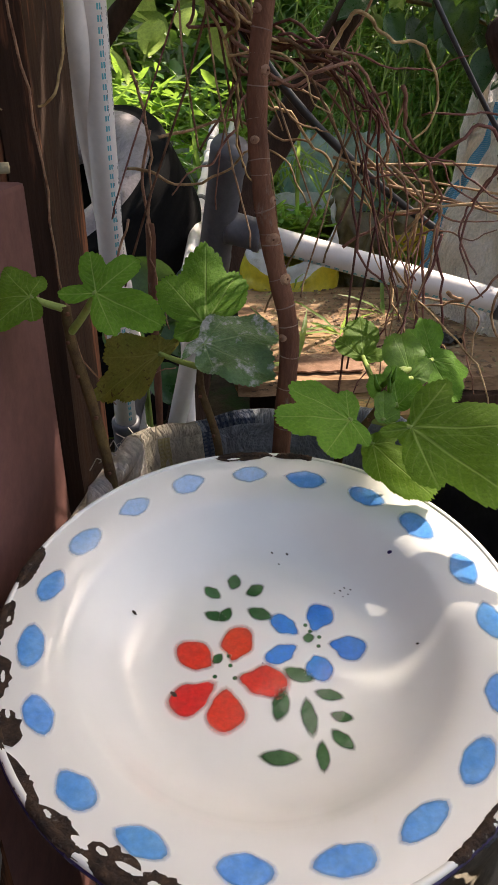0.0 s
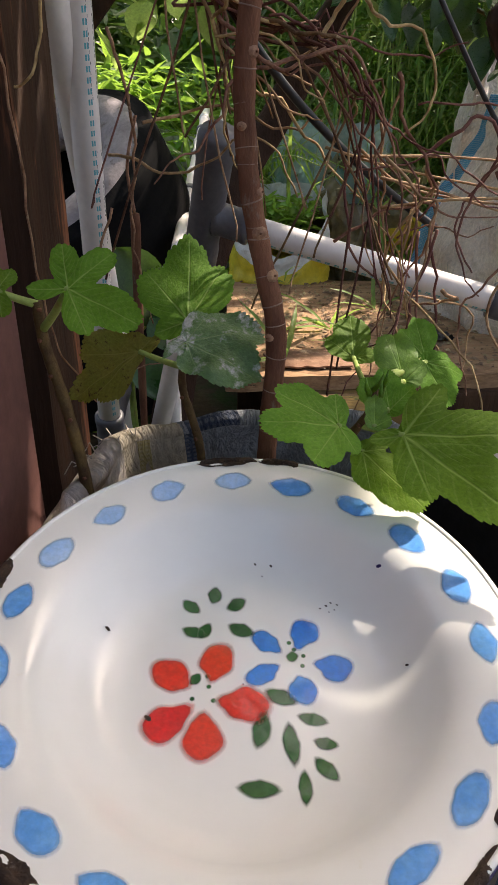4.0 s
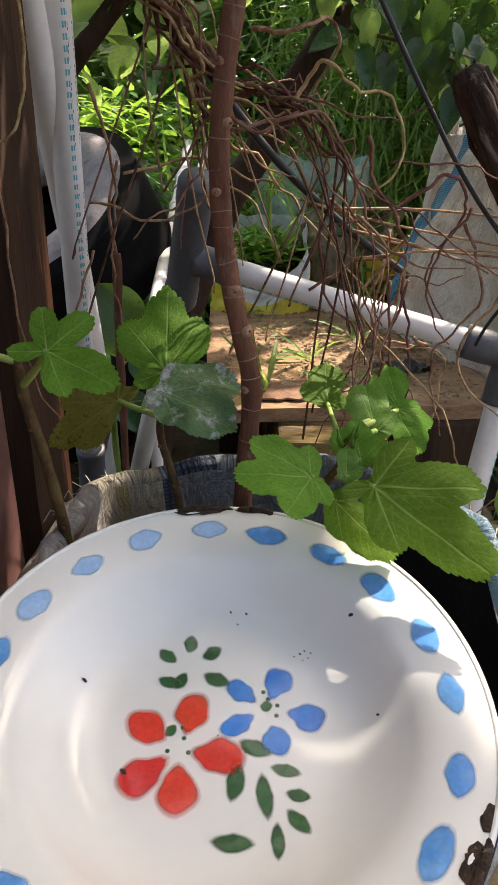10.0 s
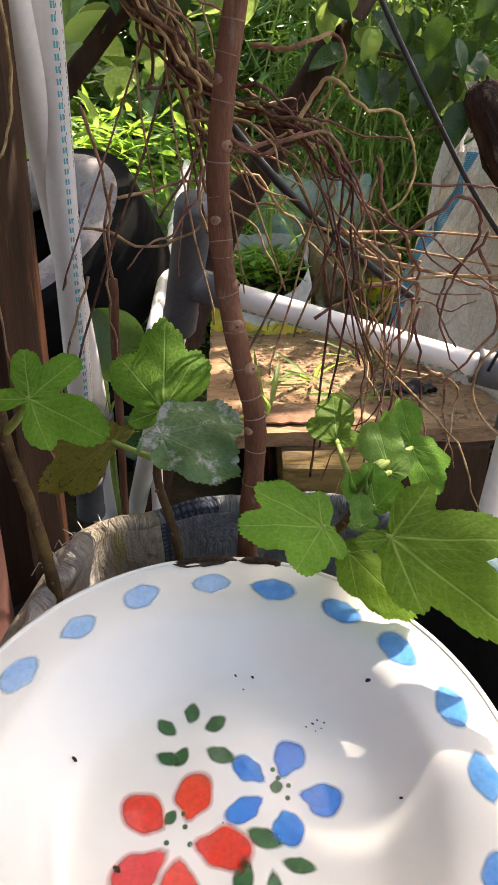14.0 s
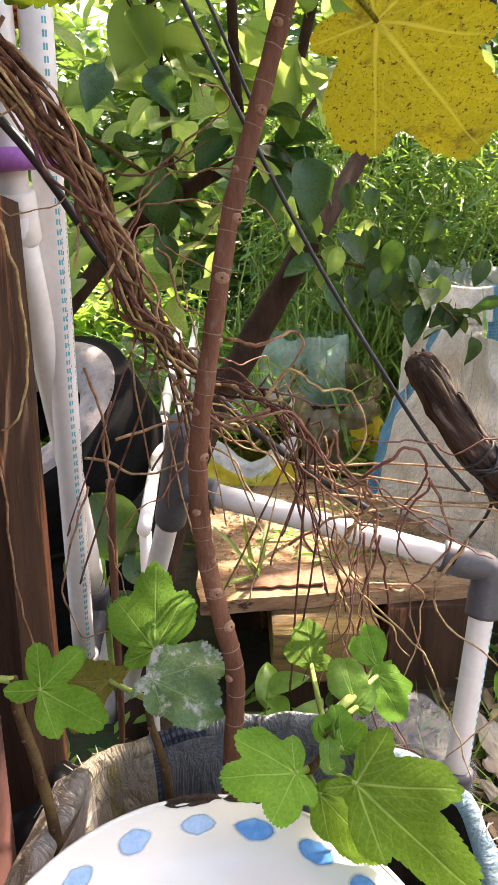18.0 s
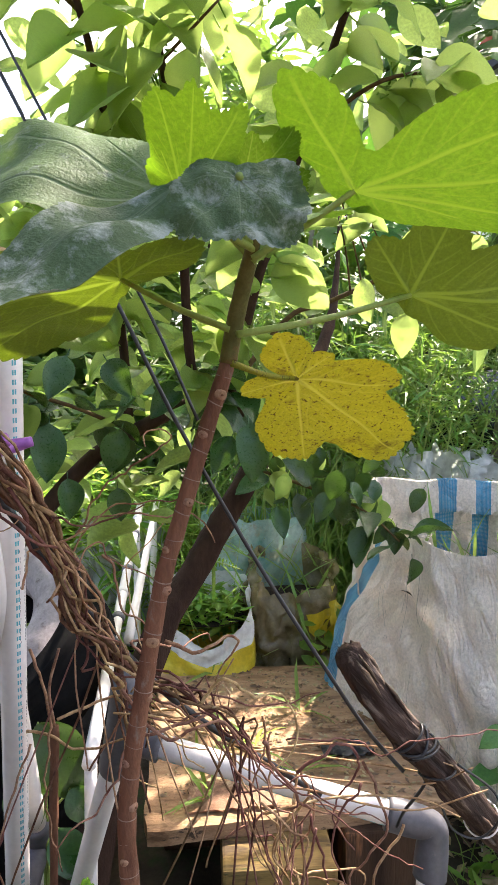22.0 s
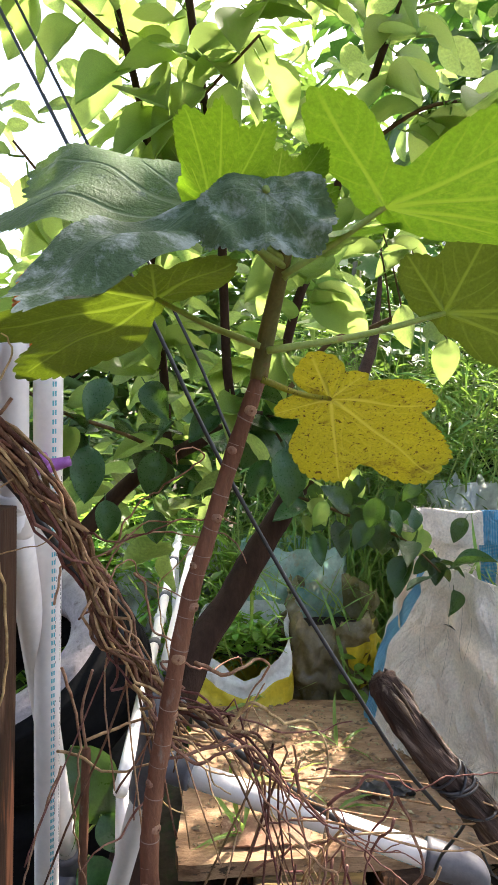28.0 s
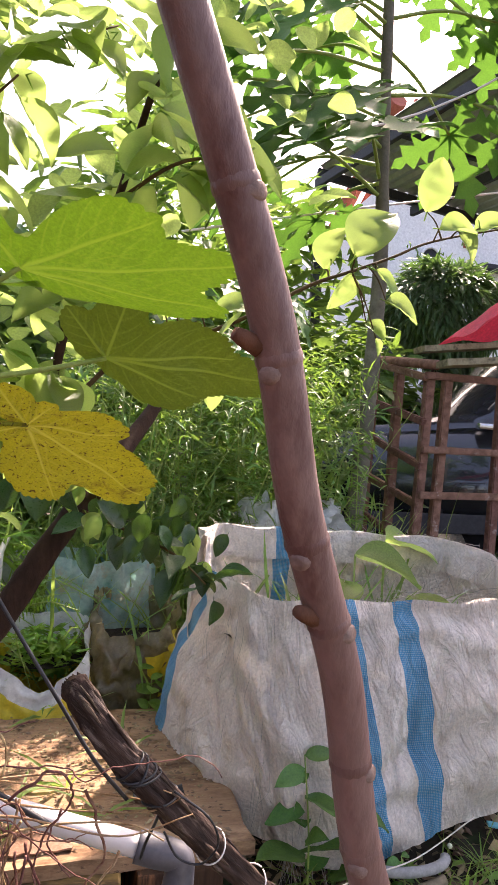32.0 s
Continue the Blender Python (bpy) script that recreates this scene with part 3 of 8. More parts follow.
def box(lo, hi, bevel=0.003, turn=None, segments=2):
    """A bevelled block between two corners, turned about its centre if asked."""
    bm = bmesh.new()
    lo, hi = Vector(lo), Vector(hi)
    bmesh.ops.create_cube(bm, size=1, matrix=Matrix.Translation((lo + hi) / 2) @ (turn or Matrix.Identity(4)) @ Matrix.Diagonal((*(hi - lo), 1)))
    bmesh.ops.bevel(bm, geom=bm.edges[:], offset=bevel, segments=segments, affect="EDGES", profile=0.6)
    return bm


def beam(a, b, wide, deep, bevel=0.003, up=(0, 0, 1), rag=0.0):
    """A squared bar from a to b."""
    a, b = Vector(a), Vector(b)
    y = (b - a).normalized()
    x = y.cross(Vector(up)).normalized()
    z = x.cross(y)
    bm = bmesh.new()
    m = Matrix((x, y, z)).transposed().to_4x4()
    bmesh.ops.create_cube(bm, size=1, matrix=Matrix.Translation((a + b) / 2) @ m @ Matrix.Diagonal((wide, (b - a).length, deep, 1)))
    if rag:
        bmesh.ops.subdivide_edges(bm, edges=bm.edges[:], cuts=4, use_grid_fill=True)
        for v in bm.verts:
            v.co += noise.noise_vector(v.co * 9) * rag
    elif bevel:
        bmesh.ops.bevel(bm, geom=bm.edges[:], offset=bevel, segments=2, affect="EDGES")
    return bm


def revolve(profile, n, at=(0, 0, 0), m=None, wobble=0.0):
    """Turn a list of (r, h) round the z axis."""
    verts = []
    for r, h in profile:
        for j in range(n):
            a = 2 * math.pi * j / n
            k = 1 + wobble * noise.noise((math.cos(a) * 2, math.sin(a) * 2, h * 8))
            v = Vector((r * k * math.cos(a), r * k * math.sin(a), h))
            verts.append((m @ v if m else v) + Vector(at))
    faces = [(i * n + j, i * n + (j + 1) % n, (i + 1) * n + (j + 1) % n, (i + 1) * n + j) for i in range(len(profile) - 1) for j in range(n)]
    return verts, faces


# ---- leaves ----
LOBES = ((0, 1.0), (-50, 0.80), (50, 0.82), (-104, 0.48), (103, 0.47))


def lobed(seed, lobes=LOBES, deep=1.0):
    """The toothed outline of a lobed leaf round the stalk's joint, as (x, y) with its main lobe one long along y."""
    rng = np.random.default_rng(seed)
    spots = sorted((a % 360, r) for a, r in lobes)
    gaps = [((spots[(i + 1) % len(spots)][0] - spots[i][0]) % 360 or 360) for i in range(len(spots))]
    wide = int(np.argmax(gaps))
    stalk = spots[wide][0] + gaps[wide] / 2
    mean = sum(r for a, r in spots) / len(spots)
    deg = np.linspace(0, 360, 720, endpoint=False)
    off = np.abs((deg - stalk + 180) % 360 - 180)
    web = min(max(0.74 - 0.22 * deep, 0.24), 0.85)
    reach = np.zeros(720)
    # the blade between the lobes
    for i, (a, r) in enumerate(spots):
        b, q = spots[(i + 1) % len(spots)]
        if i == wide:
            continue
        d = (deg - a) % 360
        t = np.clip(d / gaps[i], 0, 1)
        reach = np.where(d <= gaps[i], np.maximum(reach, web * (r + (q - r) * t) * (1 - 0.10 * np.sin(np.pi * t))), reach)
    edge = web * mean * np.clip(0.25 + (off / (gaps[wide] / 2)) ** 1.5 * 0.7, 0.12, 1)
    reach = np.where(reach > 0, reach, edge)
    # each lobe is a rounded paddle with a short tip
    for i, (a, r) in enumerate(spots):
        d = np.radians((deg - a + 180) % 360 - 180)
        near = min(max(gaps[i - 1], 22), 64), min(max(gaps[i], 22), 64)
        half = r * 0.62 * np.tan(np.radians(np.where(d < 0, *near) * (0.55 + 0.5 * max(0, 1 - deep))))
        half = np.clip(half, 0.15 * r, (0.33 + 0.12 * max(0, 1 - deep) - 0.10 * min(max(deep - 1, 0), 1)) * r)
        c, long = 0.56 * r, 0.43 * r
        ca, sa = np.cos(d), np.sin(d)
        qa, qb, qc = (ca / long) ** 2 + (sa / half) ** 2, -2 * c * ca / long ** 2, (c / long) ** 2 - 1
        disc = qb * qb - 4 * qa * qc
        far = np.where((disc > 0) & (ca > 0), (-qb + np.sqrt(np.maximum(disc, 0))) / (2 * qa), 0)
        far = far * (1 + 0.03 * np.exp(-(np.degrees(d) / 5) ** 2))
        reach = np.maximum(reach, far)
    for k in (4, 3, 2):
        reach = (np.roll(reach, k) + np.roll(reach, -k) + reach) / 3
    x, y = reach * np.sin(np.radians(deg)), reach * np.cos(np.radians(deg))
    step = np.hypot(np.diff(np.append(x, x[0])), np.diff(np.append(y, y[0])))
    along = np.concatenate([[0], np.cumsum(step)])
    n = 420
    at = np.linspace(0, along[-1], n, endpoint=False)
    x, y = np.interp(at, along, np.append(x, x[0])), np.interp(at, along, np.append(y, y[0]))
    k = np.arange(n)
    tooth = 1 + 0.042 * (np.abs(np.sin(k * math.pi * 58 / n + 1.8 * np.sin(k * 0.083 + seed))) ** 0.7 - 0.5) + 0.016 * np.sin(k * 0.21 + seed) + 0.016 * np.sin(k * 0.067 + 2 * seed)
    return x * tooth, y * tooth


def leaf_frame(base, tip, normal):
    base, tip, normal = Vector(base), Vector(tip), Vector(normal)
    y = (tip - base).normalized()
    x = y.cross(normal).normalized()
    z = x.cross(y)
    m = Matrix((x, y, z)).transposed().to_4x4()
    return Matrix.Translation(base) @ m, (tip - base).length


def fig_leaf(parent, base, tip, normal, material, width=1.0, seed=1, fold=0.10, droop=0.15, wave=0.05, deep=1.0, stalk=None, stalk_mat=SHOOT, curl=0.0, lobes=LOBES):
    """One lobed leaf with its veins and stalk, hung on a plant. lobes: degrees from the main lobe and reach of each."""
    m, s = leaf_frame(base, tip, normal)
    ox, oy = lobed(seed, lobes, deep)

    def place(x, y, lift=0.0):
        r = math.hypot(x, y)
        z = fold * abs(x) - droop * r * r * 0.8 + wave * noise.noise((x * 2.6 + seed * 3.1, y * 2.6, seed)) * (0.3 + r) + curl * max(0, abs(x) - 0.35) ** 2
        z += 0.005 * math.sin(14 * r + 2.0 * math.sin(5 * math.atan2(x, y)))
        return m @ Vector((x * width * s, y * s, (z + lift) * s))

    # veins as line pieces: start, end and half width at both ends
    edge_deg = np.degrees(np.arctan2(ox, oy))
    edge_r = np.hypot(ox, oy)

    def inside(x, y):
        d = np.abs((edge_deg - math.degrees(math.atan2(x, y)) + 180) % 360 - 180)
        return math.hypot(x, y) < 0.97 * edge_r[int(np.argmin(d))]
    lines = []
    for deg, far in lobes:
        ux, uy = math.sin(radians(deg)), math.cos(radians(deg))
        lines.append((0, 0, ux * far * 0.97, uy * far * 0.97, 0.0120 * (0.6 + 0.4 * far), 0.0036))
        for k in range(14 if far > 0.6 else 8):
            u = 0.14 + (k // 2) * (0.125 if far > 0.6 else 0.2) + 0.03 * (k % 2)
            d2 = radians(deg + (48 if k % 2 else -48))
            px, py = ux * far * u, uy * far * u
            ln = far * (0.50 - 0.38 * u) / 4
            for q in range(4):
                bend = d2 - (d2 - radians(deg)) * 0.14 * q
                nx, ny = px + math.sin(bend) * ln, py + math.cos(bend) * ln
                if not inside(nx, ny):
                    break
                lines.append((px, py, nx, ny, 0.0050 - 0.0007 * q, 0.0044 - 0.0007 * q))
                px, py = nx, ny
    seg = np.array(lines)
    n, rings = len(ox), 34
    q = (np.arange(1, rings + 1) / rings)[:, None] ** 0.9
    fx, fy = np.append(0, (q * ox).ravel()), np.append(0, (q * oy).ravel())
    vein = np.zeros(len(fx))
    for x0, y0, x1, y1, w0, w1 in seg:
        dx, dy = x1 - x0, y1 - y0
        u = np.clip(((fx - x0) * dx + (fy - y0) * dy) / (dx * dx + dy * dy + 1e-9), 0, 1)
        d = np.hypot(fx - x0 - u * dx, fy - y0 - u * dy) / (w0 + (w1 - w0) * u)
        vein = np.maximum(vein, np.clip(1.5 - d, 0, 1) * (0.8 if w0 > 0.0055 else 0.34))
    verts = [place(x, y, -0.004 * v) for x, y, v in zip(fx, fy, vein)]
    faces = [(0, 1 + j, 1 + (j + 1) % n) for j in range(n)]
    faces += [(1 + (k - 1) * n + j, 1 + k * n + j, 1 + k * n + (j + 1) % n, 1 + (k - 1) * n + (j + 1) % n) for k in range(1, rings) for j in range(n)]
    leaf = link("leaf", verts, faces, material, parent, feather=vein)
    if stalk is not None:
        a, b = Vector(stalk), Vector(base)
        mid = (a + b) / 2 + Vector((0, 0, -0.02 * (b - a).length))
        link("petiole", *tube(spline((a, mid, b), 6), [0.0028, 0.0021], 8), stalk_mat, parent)
    return leaf


def ovate(seed, bend=0.15, cup=0.2, long=1.0, wide=0.36, quilt=0.02):
    """Vertices and faces of a rounded leaf lying along +y, one long."""
    rng = np.random.default_rng(seed)
    ny, nx = 10, 6
    verts, faces = [], []
    sk = rng.uniform(-0.06, 0.06)
    for i in range(ny + 1):
        v = i / ny
        w = wide * (math.sin(math.pi * v ** 0.85) ** 0.75 if 0 < v < 1 else 0.02) * (1 - 0.12 * v)
        for j in range(nx + 1):
            u = j / nx * 2 - 1
            z = -bend * v * v + cup * w * u * u + quilt * math.sin(v * 20 + 3 * abs(u)) * (1 - abs(u)) + 0.05 * math.sin(4 * v + 3 * u + seed) * abs(u)
            verts.append((u * w + sk * math.sin(math.pi * v), v * long, z))
    faces = [(i * (nx + 1) + j, i * (nx + 1) + j + 1, (i + 1) * (nx + 1) + j + 1, (i + 1) * (nx + 1) + j) for i in range(ny) for j in range(nx)]
    return verts, faces


def blades(rng, base, heading, size, wide, bend):
    """Many slim leaves at once: base points (n,3), headings (n,3), lengths, widths and droop."""
    n = len(base)
    h = heading / (np.linalg.norm(heading, axis=1)[:, None] + 1e-9)
    side = np.cross(h, np.array([0, 0, 1.0]) + rng.normal(0, 0.35, (n, 3)))
    side /= np.linalg.norm(side, axis=1)[:, None] + 1e-9
    up = np.cross(side, h)
    L, W = size[:, None], wide[:, None]
    B = bend[:, None]
    pts = [base,
           base + h * L * 0.35 - side * W * 0.5 - up * L * B * 0.10, base + h * L * 0.35 + up * W * -0.25 - up * L * B * 0.10, base + h * L * 0.35 + side * W * 0.5 - up * L * B * 0.10,
           base + h * L * 0.72 - side * W * 0.38 - up * L * B * 0.45, base + h * L * 0.72 - up * W * 0.2 - up * L * B * 0.45, base + h * L * 0.72 + side * W * 0.38 - up * L * B * 0.45,
           base + h * L - up * L * B * 0.9]
    verts = np.stack(pts, 1).reshape(-1, 3)
    o = np.arange(n)[:, None] * 8
    tri = np.concatenate([o + np.array([[0, 1, 2]]), o + np.array([[0, 2, 3]]), o + np.array([[4, 7, 5]]), o + np.array([[5, 7, 6]])])
    quad = np.concatenate([o + np.array([[1, 4, 5, 2]]), o + np.array([[2, 5, 6, 3]])])
    return verts, tri.tolist() + quad.tolist()


# ---- ground ----
def lie(x, y):
    """Height of the ground."""
    x, y = min(max(x, -20), 20), min(max(y, -20), 20)
    bank = 0.16 / (1 + math.exp(-(y - 1.35) * 9)) / (1 + math.exp(-(x - 0.45) * 9))
    back = 0.12 / (1 + math.exp(-(y - 2.6) * 4))
    near = 1.0 if abs(x) < 4 and abs(y) < 6 else 0.0
    return bank + back * (1 - 0.5 * min(1, max(0, bank / 0.16))) + near * (0.018 * noise.noise((x * 3, y * 3, 0)) + 0.008 * noise.noise((x * 11, y * 11, 5)))


gx = np.concatenate([[-400, -120, -40, -15, -7], np.linspace(-4, 4.5, 120), [7, 15, 40, 120, 400]])
gy = np.concatenate([[-400, -100, -30, -8], np.linspace(-3, 5, 110), [7, 12, 25, 60, 150, 400]])
gv = [(x, y, lie(x, y)) for y in gy for x in gx]
nxg = len(gx)
gf = [(i * nxg + j, i * nxg + j + 1, (i + 1) * nxg + j + 1, (i + 1) * nxg + j) for i in range(len(gy) - 1) for j in range(nxg - 1)]
tagged(link("ground", gv, gf, GROUND), "dark earth littered with dry leaves and weeds", "ground", kind="structure")

# ---- left side: painted panel and old timber post ----
panel = thing("wall_west", (-0.17, 0.2, 0), "maroon painted board wall beside the pots", "wall", kind="structure")
part("board", box((-0.195, -1.6, 0.0), (-0.165, 0.52, 0.70), 0.004), PANEL, panel)
# Wall out of view, added to cut sky light from the left.
shed = thing("wall_unseen", (-0.75, -0.4, 0), "unseen dark plank wall added beside the pots to block sky light", "wall", kind="structure")
for k in range(9):
    y0 = -1.6 + k * 0.245
    part("plank", box((-0.78, y0, 0.0), (-0.75 + 0.004 * (k % 2), y0 + 0.24, 1.6), 0.003), POST, shed)
post = thing("timber_post", (-0.3, 0.62, 0), "old dark split timber post behind the maroon board", "post")
for k, (x0, x1, y0, y1, top) in enumerate(((-0.46, -0.285, 0.60, 0.78, 1.02), (-0.28, -0.225, 0.63, 0.80, 1.35), (-0.222, -0.190, 0.66, 0.80, 0.97))):
    bm = beam(((x0 + x1) / 2, (y0 + y1) / 2, 0), ((x0 + x1) / 2, (y0 + y1) / 2, top), x1 - x0, y1 - y0, up=(0, 1, 0), rag=0.006)
    part("plank", bm, POST, post, smooth=False)
link("batten", *tube([(-0.30, 0.598, 0.70), (-0.205, 0.61, 0.702)], 0.005, 6), OLDWOOD, post)


# ---- shape of the basin ----
TIP = math.atan(0.1784)
BASIN = Matrix.Translation((0.008, 0.306, 0.476)) @ Matrix.Rotation(TIP, 4, "X")
INNER = ((0.0, -0.043), (0.03, -0.043), (0.06, -0.0425), (0.076, -0.041), (0.086, -0.0375), (0.095, -0.031), (0.103, -0.0225), (0.110, -0.0135), (0.1155, -0.0075), (0.121, -0.0042), (0.128, -0.0016), (0.136, 0.0006), (0.146, 0.0028), (0.1535, 0.0040))


def dish(r):
    rs, hs = zip(*INNER)
    return float(np.interp(r, rs, hs))


# ---- pot under the basin ----
POT_AT = Vector((0.050, 0.392, 0.0))
pot = thing("grow_bag", POT_AT, "round sacking grow bag with rolled striped rim, full of dark soil", "pot")
n = 96
prof = [(0.150, 0.0), (0.162, 0.06), (0.168, 0.18), (0.169, 0.32), (0.170, 0.44), (0.172, 0.488)]
pv, pf, puv = [], [], []
for i, (r, h) in enumerate(prof):
    for j in range(n + 1):
        a = 2 * math.pi * j / n + 0.9
        k = 1 + 0.025 * noise.noise((math.cos(a) * 3, math.sin(a) * 3, h * 6)) + 0.008 * noise.noise((math.cos(a) * 12, math.sin(a) * 12, h * 20))
        dz = (0.012 * noise.noise((math.cos(a) * 2.5, math.sin(a) * 2.5, 3)) - 0.125 * max(0, -math.sin(a - 0.35))) if h > 0.39 else 0
        qx, qy, qz = POT_AT.x + r * k * math.cos(a), POT_AT.y + r * k * math.sin(a), h + dz
        rb = math.hypot(qx - 0.008, (qy - 0.306) * 0.985)
        if rb < 0.162:
            qz = min(qz, 0.476 + (qy - 0.306) * 0.1784 + dish(rb) - 0.012 - 0.004 * i * 0.1)
        pv.append((qx, qy, qz))
        puv.append((0.21 * (2 * math.pi * j / n), sum(math.dist(prof[q], prof[q + 1]) for q in range(i))))
pf = [(i * (n + 1) + j, i * (n + 1) + j + 1, (i + 1) * (n + 1) + j + 1, (i + 1) * (n + 1) + j) for i in range(len(prof) - 1) for j in range(n)]
link("cloth", pv, pf, CLOTHPOT, pot, "grey and blue striped sacking", uvs=puv)
rim_path, liner = [], []
for j in range(121):
    a = 2 * math.pi * j / 120 + 0.9
    k = 1 + 0.025 * noise.noise((math.cos(a) * 3, math.sin(a) * 3, 2.9)) + 0.010 * noise.noise((math.cos(a) * 9, math.sin(a) * 9, 1.0))
    reach = 0.168 + 0.014 * math.exp(-((j - 28) / 6) ** 2)
    qx, qy = POT_AT.x + reach * k * math.cos(a), POT_AT.y + reach * k * math.sin(a)
    qz = 0.492 + 0.012 * noise.noise((math.cos(a) * 2.5, math.sin(a) * 2.5, 3)) - 0.125 * max(0, -math.sin(a - 0.35))
    rb = math.hypot(qx - 0.008, (qy - 0.306) * 0.985)
    if rb < 0.172:
        qz = min(qz, 0.476 + (qy - 0.306) * 0.1784 + dish(min(rb, 0.153)) - 0.024)
    rim_path.append((qx, qy, qz))
for h in (0.0, -0.03, -0.09):
    liner += [(POT_AT.x + (x - POT_AT.x) * (0.94 - 0.3 * abs(h)), POT_AT.y + (y - POT_AT.y) * (0.94 - 0.3 * abs(h)), z + h) for x, y, z in rim_path]
for j0, j1, cloth, words in ((0, 24, GREYCLOTH, "grey-blue woven"), (24, 31, BEIGECLOTH, "beige woven"), (31, 46, PALECLOTH, "whitish woven"), (46, 96, GREYCLOTH, "grey-blue woven"), (96, 120, BLUECLOTH, "pale blue woven")):
    rv, rf = tube(rim_path[j0:j1 + 1], 0.0085, 12, False)
    rv = [Vector(v) + noise.noise_vector(Vector(v) * 45) * 0.003 + noise.noise_vector(Vector(v) * 140) * 0.0008 for v in rv]
    link("rolled_rim", rv, rf, cloth, pot, words + " rim", uvs=[(0.21 * 2 * math.pi * (i // 12) / 120, 0.0036 * (i % 12)) for i in range(len(rv))])
    pick = [i * 121 + j for i in range(3) for j in range(j0, j1 + 1)]
    wide = j1 - j0 + 1
    # From the front round to the right the inner side is plain near-black.
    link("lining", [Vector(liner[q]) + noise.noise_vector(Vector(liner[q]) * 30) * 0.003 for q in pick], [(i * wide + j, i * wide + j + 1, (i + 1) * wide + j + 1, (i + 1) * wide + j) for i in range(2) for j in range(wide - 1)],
         cloth if j1 < 50 else POTDARK, pot, words + " inner side" if j1 < 50 else "inner side in plain dark colour", uvs=[(0.0088 * (q % 121), 0.05 * (q // 121)) for q in pick])
sv, sf = revolve([(0.152, 0.405), (0.13, 0.395), (0.10, 0.37), (0.05, 0.36), (0.001, 0.36)], 64, POT_AT, wobble=0.05)
sv = [Vector(v) + Vector((0, 0, 0.012 * noise.noise(Vector(v) * 40) + 0.008 * noise.noise(Vector(v) * 110))) for v in sv]
link("soil", sv, sf, SOIL, pot, "damp crumbly soil")
rng = np.random.default_rng(4)
frays = []
for k in range(46):
    a = rng.uniform(2.3, 2.75) if k < 36 else rng.uniform(-0.35, 0.3)
    r = 0.164
    r += 0.012 * (k < 36)
    p = np.array([POT_AT.x + r * math.cos(a), POT_AT.y + r * math.sin(a), 0.496])
    d = np.array([math.cos(a), math.sin(a), 0]) * rng.uniform(0.002, 0.018) + rng.normal(0, 0.006, 3)
    frays.append(tube([p, p + d * 0.6 + [0, 0, 0.004], p + d + [0, 0, rng.uniform(-0.012, 0.006)]], 0.0005, 3, False))
tagged(link("frayed_edge", *join(frays), FIBRE, pot, "loose pale threads"), kind="stuff")
fv, ff, fu = [], [], []
for i in range(9):
    for j in range(7):
        u, v = i / 8, j / 6
        p = Vector((-0.094, 0.508, 0.490)).lerp(Vector((-0.128, 0.395, 0.452)), u) + Vector((-0.032, 0.012, -0.020)) * v
        p += noise.noise_vector(p * 26) * 0.006
        fv.append(p), fu.append((u * 0.13, v * 0.05))
ff = [(i * 7 + j, i * 7 + j + 1, (i + 1) * 7 + j + 1, (i + 1) * 7 + j) for i in range(8) for j in range(6)]
link("flap", fv, ff, PALECLOTH, pot, "torn pale sacking flap", uvs=fu)
for k, (x, y, r) in enumerate(((-0.17, 0.13, 0.055), (-0.10, 0.085, 0.05), (-0.20, 0.22, 0.05))):
    bm = bmesh.new()
    bmesh.ops.create_icosphere(bm, subdivisions=3, radius=r, matrix=Matrix.Translation((x, y, 0.36)) @ Matrix.Diagonal((1.2, 1, 0.7, 1)))
    for v in bm.verts:
        v.co += noise.noise_vector(v.co * 14) * 0.012
    me = bpy.data.meshes.new("stone")
    bm.to_mesh(me), bm.free()
    me.polygons.foreach_set("use_smooth", [True] * len(me.polygons))
    me.materials.append(STONE)
    tagged(new("stone", me), "smooth grey stone beside the grow bag", "stone", "stones by the grow bag")
black = thing("black_film", (-0.15, 0.66, 0.0), "crumpled black plastic film behind the grow bag", "plastic film")
bm = bmesh.new()
bmesh.ops.create_icosphere(bm, subdivisions=4, radius=1.0)
for v in bm.verts:
    q = v.co.copy()
    v.co = Vector((-0.145, 0.665, 0.17)) + Vector((q.x * 0.12, q.y * 0.09, q.z * 0.17)) + noise.noise_vector(q * 2.5) * 0.035 + noise.noise_vector(q * 7) * 0.012
    v.co.z = max(v.co.z, 0.0)
part("film", bm, WIRE, black, smooth=True)
crate = thing("stand_block", (-0.15, 0.14, 0), "dark timber block under the grey stones", "block")
part("block", box((-0.26, 0.03, 0.0), (-0.055, 0.135, 0.322), 0.006), POST, crate)
part("side_block", box((-0.262, 0.139, 0.0), (-0.165, 0.28, 0.322), 0.006), POST, crate)

# ---- enamel basin ----
def on_dish(x, y, lift=0.0003):
    return BASIN @ Vector((x, y, dish(math.hypot(x, y)) + lift))


basin = thing("enamel_basin", BASIN @ Vector((0, 0, -0.045)), "chipped white enamel basin with painted flowers on the grow bag", "basin")
fine = []
for (r0, h0), (r1, h1) in zip(INNER[:-1], INNER[1:]):
    fine += [(r0 + (r1 - r0) * u, h0 + (h1 - h0) * u) for u in (0, 0.5)]
fine.append(INNER[-1])
fine[0] = (0.0005, -0.043)
outer = [(r, h - 0.0022) for r, h in reversed(fine)]
link("bowl", *revolve(fine, 128, m=BASIN), ENAMEL, basin, "glossy white enamel inside")
link("underside", *revolve(outer, 96, m=BASIN), NAVY, basin, "navy enamel outside")
ring = [(0.1548 * math.cos(a), 0.1548 * math.sin(a), 0.0032) for a in np.linspace(0, 2 * math.pi, 129)]
